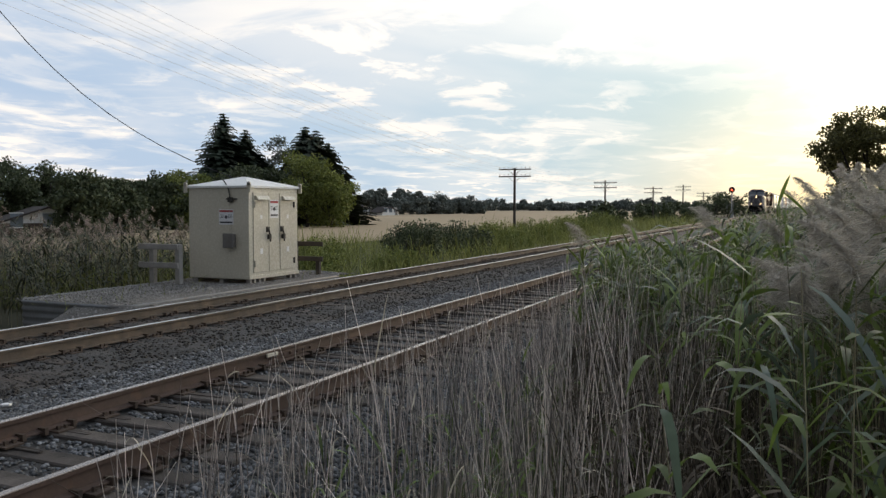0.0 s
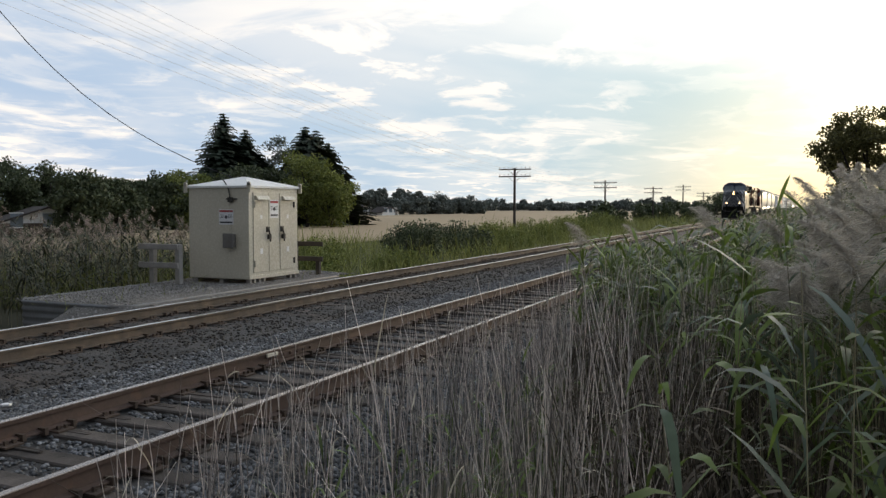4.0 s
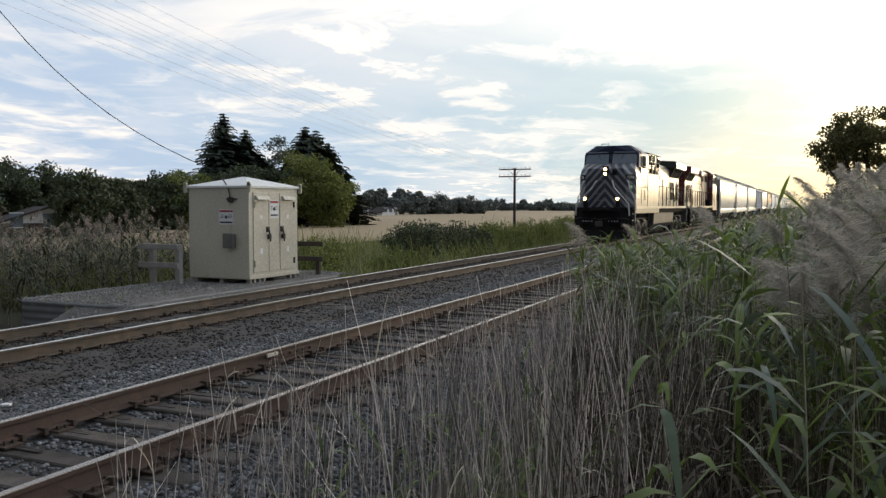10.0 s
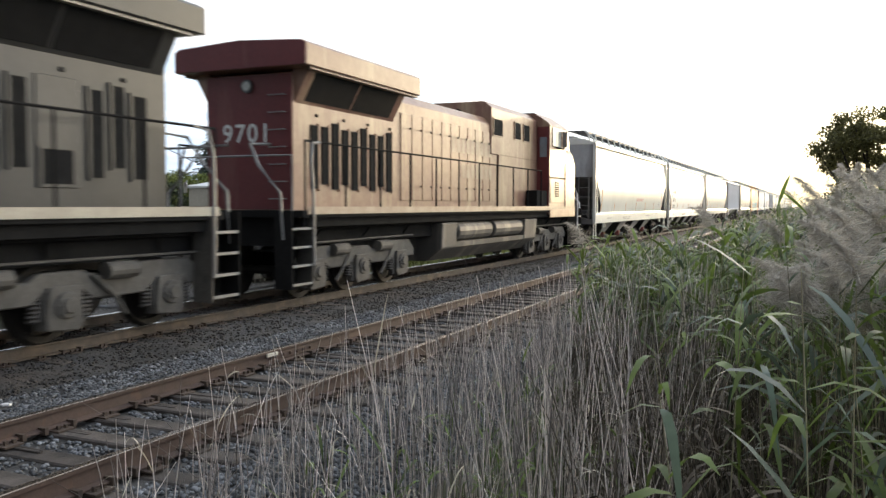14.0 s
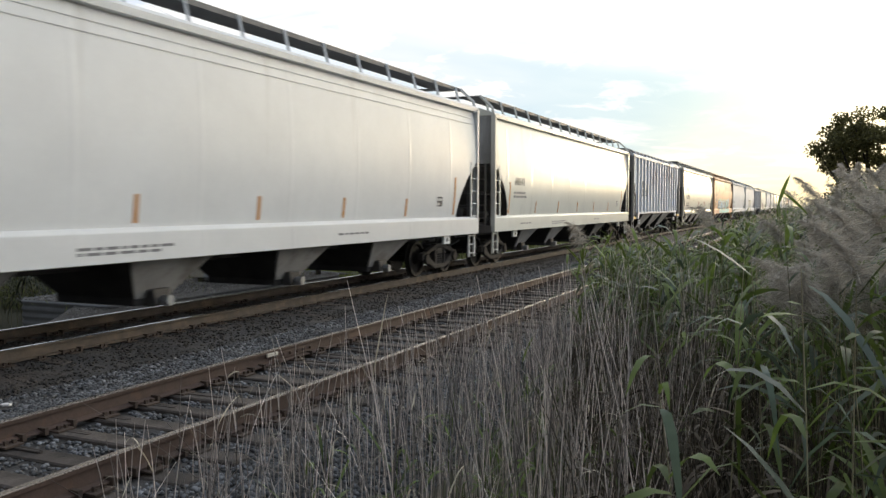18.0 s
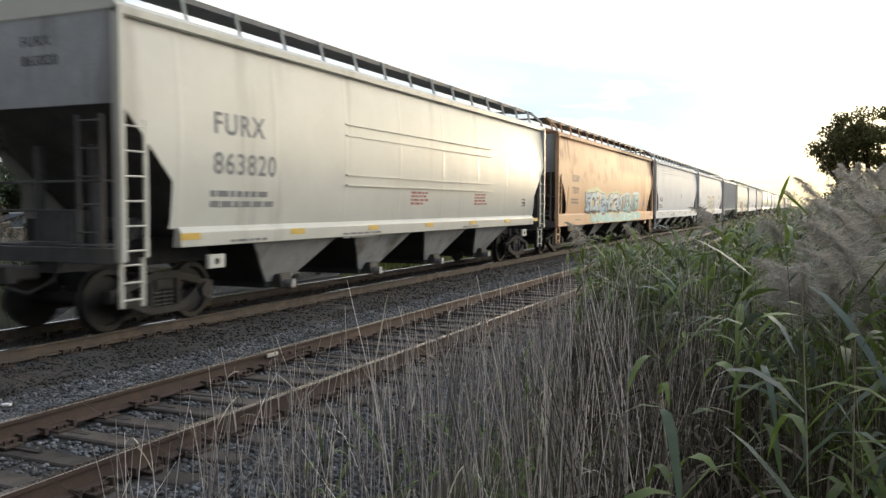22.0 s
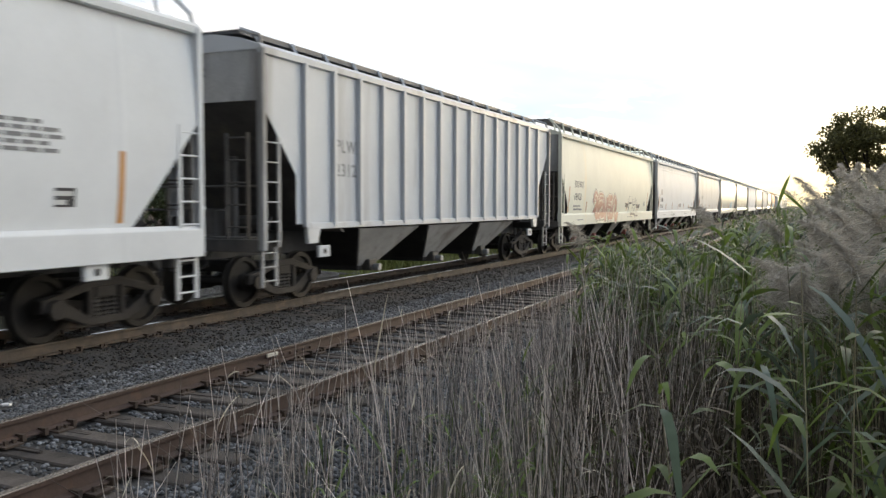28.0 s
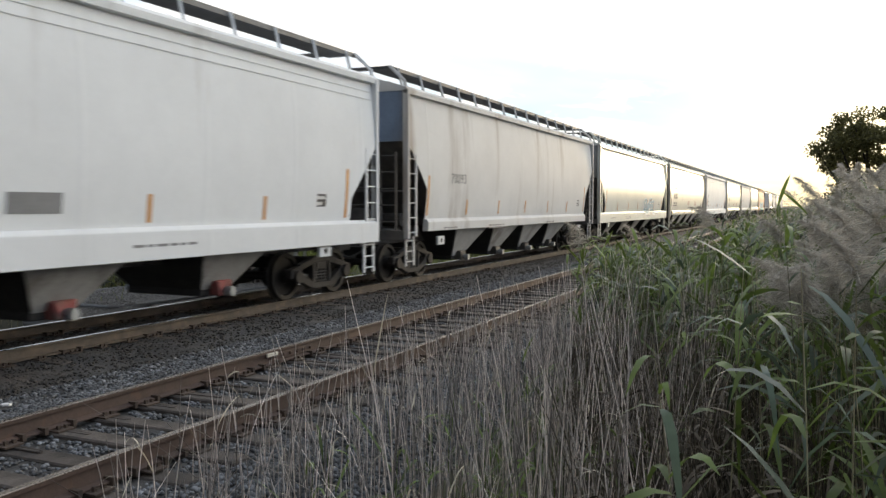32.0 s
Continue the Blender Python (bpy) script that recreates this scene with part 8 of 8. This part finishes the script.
def make_left_reeds():
    rng = np.random.default_rng(44)
    parts = {"stalk": [], "leaf": [], "leaf2": []}
    n = 1300
    x = -15.7 - rng.uniform(0, 1, n) * 9
    y = 8 + rng.uniform(0, 1, n) * 16
    keep = ~((x > -16.6) & (y > 19.5))
    x, y = x[keep], y[keep]
    h = np.clip(1.95 + rng.normal(0, 0.25, len(x)), 1.2, 2.7)
    p = reed_stand(rng, x, y, h, 9, parts, width=0.036)
    stuff("ditch_reed_stalks", parts["stalk"], STALK, "olive-brown stalks of the reeds behind the gravel pad", "reeds")
    stuff("ditch_reed_leaves", parts["leaf"] + parts["leaf2"], DITCH_LEAF, "dull green leaves of the reeds behind the gravel pad", "reeds")
    pick = rng.uniform(0, 1, len(x)) < 0.45
    tip = p[pick][:, -1]
    a = rng.normal(2.6, 0.6, len(tip))
    stuff("ditch_reed_plumes", [plumes(rng, tip, np.stack([np.cos(a), np.sin(a), np.zeros(len(tip))], 1), rng.uniform(0.24, 0.38, len(tip)), 80)], DITCH_PLUME, "brownish plumes over the ditch reeds", "reeds")


def make_grass():
    rng = np.random.default_rng(55)
    n = 26000
    y = 16 + rng.uniform(0, 1, n) ** 1.6 * 120
    x = -12.3 - rng.uniform(0, 1, n) ** 0.9 * (14 + y * 0.03)
    keep = ~((x > -16.2) & (x < -11.9) & (y < 21.6)) & (y + x * 0.0 > 16)
    x, y = x[keep], y[keep]
    base = earth(x, y)
    patch = np.array([noise.noise((a * 0.18, b * 0.12, 0)) for a, b in zip(x, y)])
    h = np.clip(0.45 + 0.45 * patch + rng.uniform(-0.1, 0.25, len(x)), 0.15, 1.1)
    stuff("bank_grass", [leaf_blades(rng, base, h, 1.6, 0.55, 0.022, 4)], GRASS, "rank green grass and weeds on the bank", "grass")
    # dry weed heads on the pad's rim and ballast shoulder
    n = 260
    x = np.concatenate([rng.uniform(-16, -12.2, 120), rng.uniform(-13.2, -12.1, 140)])
    y = np.concatenate([rng.uniform(11, 21, 120), rng.uniform(21, 60, 140)])
    keep = ~((x < PX + 0.2) & (x > PX - BW - 0.2) & (y > PY - 0.2) & (y < PY + BL + 0.2))
    b = earth(x[keep], y[keep])
    b[:, 2] = np.maximum(b[:, 2], -0.16)
    stuff("pad_weeds", [leaf_blades(rng, b, rng.uniform(0.08, 0.3, len(b)), 1.4, 0.6, 0.012, 4)], GRASS, "sparse weeds growing through the gravel", "weeds")


def leaf_cloud(rng, centres, radii, per, size, squash=0.8):
    """Small tilted leaf clumps scattered in soft lumps round each centre."""
    n = len(centres)
    r = np.repeat(np.arange(n), per)
    m = len(r)
    d = unit(rng.normal(size=(m, 3))) * (rng.uniform(0, 1, m) ** 0.45)[:, None]
    p = centres[r] + d * radii[r][:, None] * np.array([1, 1, squash])
    u = unit(rng.normal(size=(m, 3)))
    w = unit(np.cross(u, rng.normal(size=(m, 3))))
    s = size * rng.uniform(0.6, 1.4, m)[:, None]
    v = np.stack([p - u * s, p + w * s * 0.55, p + u * s, p - w * s * 0.55], 1).reshape(-1, 3)
    return v, (np.arange(m)[:, None] * 4 + np.arange(4)[None])


def limb(bm, a, b, r0, r1, rng, n=3):
    a, b = Vector(a), Vector(b)
    pts = [a.lerp(b, k / n) + Vector((rng.uniform(-1, 1), rng.uniform(-1, 1), 0)) * (b - a).length * 0.05 * (0 < k < n) for k in range(n + 1)]
    for k in range(n):
        cyl(bm, pts[k], pts[k + 1], r0 + (r1 - r0) * k / n, 7, r0 + (r1 - r0) * (k + 1) / n, False)


def make_tree(name, at, height, half, seed, mat, label, lumps=34, per=46, size=0.22, bare=0.22, group="", fork=3, boxy=1.0, lump=(0.24, 0.42)):
    rng = np.random.default_rng(seed)
    t = thing(name, at, label, "tree" if height > 3.2 else "bush", group)
    bm = B()
    crown_z = height * (bare + (1 - bare) * 0.5)
    ch = height * (1 - bare) / 2
    cyl(bm, (0, 0, -0.3), (0, 0, height * max(0.12, bare)), height * 0.026, 8, height * 0.02, False)
    top = Vector((0, 0, height * max(0.12, bare)))
    C = []
    for k in range(lumps):
        d = unit(rng.normal(size=3))
        d = np.sign(d) * np.abs(d) ** boxy
        rad = rng.uniform(0.35, 1.0) ** 0.6
        wob = 1 + 0.22 * noise.noise((d[0] * 2 + seed, d[1] * 2, d[2] * 2))
        C.append((d[0] * half * rad * wob, d[1] * half * rad * wob, crown_z + d[2] * ch * rad * wob))
    C = np.array(C)
    for c in C[:: max(1, lumps // (fork * 4))]:
        limb(bm, top, tuple(c), height * 0.014, height * 0.003, rng)
    part("trunk", bm, BARK, t)
    v, q = leaf_cloud(rng, C, rng.uniform(*lump, lumps) * half, per, size)
    ob = new("crown", quads_mesh("crown", v, q, mat))
    ob.parent = t
    return t


def make_spruce(at, height, half, seed, label):
    rng = np.random.default_rng(seed)
    t = thing("spruce_tree", at, label, "tree", "dark trees behind the field")
    bm = B()
    cyl(bm, (0, 0, -0.3), (0, 0, height * 0.97), height * 0.016, 7, 0.03, False)
    part("trunk", bm, BARK, t)
    V, Q, b = [], [], 0
    tiers = int(height * 2.6)
    for k in range(tiers):
        f = k / tiers
        z = height * (0.05 + 0.95 * f)
        r = half * (1 - f) ** 0.8 + 0.12
        for j in range(22 if f < 0.75 else 12):
            a = rng.uniform(0, 2 * np.pi)
            ln = r * rng.uniform(0.65, 1.1)
            d = np.array([np.cos(a), np.sin(a), 0])
            s = np.array([-np.sin(a), np.cos(a), 0])
            for g in range(5):
                t0, t1 = g / 5, (g + 1.25) / 5
                droop = lambda x: -0.28 * ln * x + 0.14 * ln * x * x
                p0, p1 = d * ln * t0 + [0, 0, z + droop(t0)], d * ln * t1 + [0, 0, z + droop(t1)]
                w = 0.07 + 0.36 * ln * (1 - t0) * rng.uniform(0.5, 1)
                hang = np.array([0, 0, -rng.uniform(0.2, 0.6) * min(1.0, 0.25 + ln * 0.4)])
                V += [p0 - s * w, p0 + s * w + hang * 0.3, p1 + s * w * 0.6 + hang, p1 - s * w * 0.6 + hang * 0.6]
                Q.append([b, b + 1, b + 2, b + 3])
                b += 4
    ob = new("crown", quads_mesh("crown", np.array(V), np.array(Q), NEEDLE))
    ob.parent = t
    return t


def make_trees():
    rng = random.Random(8)
    ground_at = lambda az, d: (*polar(az, d), GZ)
    g = "dark trees behind the field"
    # hedge of broad trees, left
    for k, (az, d, h, w) in enumerate(((53.5, 98, 7.2, 3.6), (51.2, 103, 7.4, 3.6), (49.1, 100, 7.3, 3.4), (47.0, 79, 5.4, 2.5), (45.2, 88, 5.5, 2.8), (43.8, 100, 6.0, 3.1), (42.2, 98, 6.1, 3.0), (40.8, 99, 6.2, 3.0), (39.3, 102, 6.6, 3.1), (37.6, 101, 6.4, 3.1))):
        make_tree("broadleaf_tree", ground_at(az, d), h, w, 100 + k, MID_LEAF if k in (7, 8) else DARK_LEAF, "dense dark green tree in a hedge row", 70, 170, 0.17, 0.02, g)
    for k, (az, d, h, w) in enumerate(((38.35, 120, 15.8, 7.8), (36.9, 122, 13.8, 7.6), (33.0, 122, 14.4, 8.6), (32.3, 119, 13.6, 8.4), (31.5, 126, 12.4, 7.6))):
        make_spruce(ground_at(az, d), h, w, 140 + k, "tall dark spruce behind the field")
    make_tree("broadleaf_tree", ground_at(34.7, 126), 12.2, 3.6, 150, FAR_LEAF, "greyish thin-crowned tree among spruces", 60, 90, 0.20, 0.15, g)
    make_tree("broadleaf_tree", ground_at(32.9, 106), 9.4, 4.0, 151, MID_LEAF, "round fresh green tree before the spruces", 70, 150, 0.17, 0.02, g)
    make_tree("broadleaf_tree", ground_at(31.3, 105), 7.2, 3.0, 152, MID_LEAF, "round fresh green tree before the spruces", 56, 140, 0.17, 0.02, g)
    make_tree("broadleaf_tree", ground_at(35.6, 112), 8.8, 4.0, 153, DARK_LEAF, "dense dark green tree in a hedge row", 60, 150, 0.18, 0.02, g)
    # belt beyond the field
    far = "far tree belt"
    for k in range(15):
        az = 30.6 - k * 0.66
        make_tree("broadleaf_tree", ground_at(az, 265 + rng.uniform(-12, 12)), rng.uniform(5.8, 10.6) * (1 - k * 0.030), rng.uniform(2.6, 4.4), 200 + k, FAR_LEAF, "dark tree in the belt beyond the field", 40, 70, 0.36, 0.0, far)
    for k in range(30):
        az = 21.0 - k * 0.56
        make_tree("broadleaf_tree", ground_at(az, 455 + rng.uniform(-25, 25)), rng.uniform(3.2, 7.2), rng.uniform(2.6, 5.2), 240 + k, FAR_LEAF, "tree on the far edge of the plain, haze in its leaf colour", 26, 40, 0.6, 0.0, far)
    for k, (az, d, h, w) in enumerate(((13.2, 112, 2.9, 2.6), (12.3, 118, 2.5, 2.2), (10.2, 150, 3.6, 2.6), (9.2, 155, 3.3, 3.0), (7.9, 170, 3.4, 3.0), (6.9, 180, 3.8, 3.2), (5.7, 215, 5.4, 3.4), (4.9, 225, 6.2, 4.0), (4.1, 240, 6.0, 3.6))):
        make_tree("shrub", ground_at(az, d), h, w, 300 + k, DARK_LEAF, "dark shrub on the far side of the tracks", 26, 40, 0.28, 0.0, "shrubs beside the line")
    # trees on the land right of the line, which the glossy cars mirror
    for k in range(13):
        make_tree("broadleaf_tree", ground_at(-20.0 - 4.2 * k + rng.uniform(-1, 1), 105 + rng.uniform(-15, 15)), rng.uniform(4.5, 7.5), rng.uniform(3.4, 4.8), 360 + k, DARK_LEAF, "dark tree of a belt beyond the reeds", 40, 70, 0.3, 0.0, far)
    # scrub on the bank
    for k, (x, y, h, w) in enumerate(((-17.4, 36, 2.0, 1.5), (-18.8, 39, 1.8, 1.6), (-16.4, 41, 1.6, 1.3), (-19.5, 45, 1.7, 1.8), (-17.0, 49, 1.3, 1.4), (-20, 54, 1.5, 1.8), (-18, 60, 1.4, 1.6), (-21, 66, 1.7, 1.8), (-19, 74, 1.6, 1.7),
                                      (-22, 82, 1.8, 2.0), (-20, 90, 1.7, 1.8), (-21, 33, 1.2, 1.4), (-15.2, 30, 1.0, 1.0), (-17.0, 27, 1.0, 1.1), (-23, 98, 2.0, 2.0))):
        make_tree("shrub", (x, y, ground_z(x, y)), h, w, 330 + k, DARK_LEAF if k < 4 else MID_LEAF, "low leafy scrub on the bank", 34, 130, 0.06, 0.0, "scrub on the bank")
    # big tree and hedge beyond the reeds, in front of the low sun
    make_tree("broadleaf_tree", ground_at(-3.9, 46), 7.9, 2.75, 400, SHADE_LEAF, "large tree with a dense dark crown against the sun", 150, 260, 0.08, 0.14, "", 12, 0.72, (0.16, 0.26))
    for k, (az, d, h, w) in enumerate(((-1.5, 45, 1.9, 1.1), (-3.4, 44, 2.0, 1.3), (-5.6, 44, 1.9, 1.3))):
        make_tree("shrub", ground_at(az, d), h, w, 410 + k, MID_LEAF, "leafy shrub under the large tree", 30, 120, 0.07, 0.0, "shrubs beside the line")


make_dry_stems()
make_sprigs()
make_green_reeds()
make_left_reeds()
make_grass()
make_trees()

# ---- loose stone ----
scatter_stones("ballast_stones", 15000, bed_stone(-7.75, -6.6, 4.4, 34, False, 1.6), (0.016, 0.036), STONE, "loose grey crushed stone between the tracks", 1)
scatter_stones("siding_stones", 15000, bed_stone(-6.6, -3.9, 3.2, 24, True, 1.5), (0.016, 0.038), STONE, "grey crushed stone among the siding's ties", 2)
scatter_stones("shoulder_stones", 9000, bed_stone(-3.95, -2.7, 3.2, 14, False, 1.4), (0.018, 0.042), STONE, "grey crushed stone on the ballast shoulder", 3)
scatter_stones("near_bed_stones", 5000, bed_stone(-8.0, -2.7, -9.0, 3.6, True, 0.8), (0.018, 0.040), STONE, "grey crushed stone of the bed beside the camera", 6)
scatter_stones("main_line_stones", 15000, bed_stone(-11.9, -7.7, 5.2, 34, False, 1.5), (0.014, 0.032), DIRTY_STONE, "oily dark crushed stone of the main line", 4)


def pad_place(rng):
    x, y = rng.uniform(-15.2, -11.6), rng.uniform(11.2, 21.1)
    if y < 12.3:
        return (x, y, -0.36 + (y - 11.7) * 0.39) if x > -13.3 and y > 11.45 else None
    if PX - BW < x < PX and PY < y < PY + BL:
        return None
    if x > -12.75 and 12.9 < y < 20.2:
        return (x, y, -0.115 - 0.12 * max(0.0, (x + 12.75) / 1.3) ** 1.1)
    return (x, y, -0.135 if x < -12.08 else ballast_z(x))


scatter_stones("pad_gravel", 9000, pad_place, (0.016, 0.036), PAD_STONE, "pale loose gravel on the pad", 5)


bm = B()
bx(bm, -0.012, 0.012, -0.11, 0.11, -0.022, 0.022)
rail_tag = part("rail_tag", bm, M("pale tag", (0.66, 0.62, 0.52), (0.52, 0.48, 0.4), 0.6), siding_track, "small pale tag on the rail's side", 0.004, at=(-0.705, 8.43, -0.05))
bm = B()
prism(bm, [(-0.05, -0.03), (0.0, -0.045), (0.055, -0.01), (0.03, 0.04), (-0.03, 0.035)], "z", 0.0, 0.02)
solid("paper_scrap", bm, SIGNWHITE, "small crumpled white paper scrap on the ballast", "litter", at=(-7.39, 5.88, -0.195))
bm = B()
cyl(bm, (0, 0, 0), (0, 0, 0.10), 0.10, 12, 0.07)
solid("spike_keg_lid", bm, DARK_STEEL, "dark round steel lid lying on the ballast", "scrap metal", at=(-4.42, 5.35, -0.205), bev=0.012)


# ---- what moves ----
def motions():
    for ob, s, way in TRAIN:
        turn = Matrix.Rotation(0 if way == 1 else math.pi, 4, "Z")
        walk(ob, [(t, Matrix.Translation((MAIN, NOSE0 - SPEED * t + s, 0)) @ turn) for t in (0, 16, 32)])
        r = 0.53 if ob.name.startswith("diesel") else 0.457
        for w in ob.children_recursive:
            if w.name.startswith("wheelset"):
                p = w.location.copy()
                walk(w, [(k / 30, Matrix.Translation(p) @ Matrix.Rotation(way * SPEED / r * k / 30, 4, "X")) for k in range(961)])


motions()
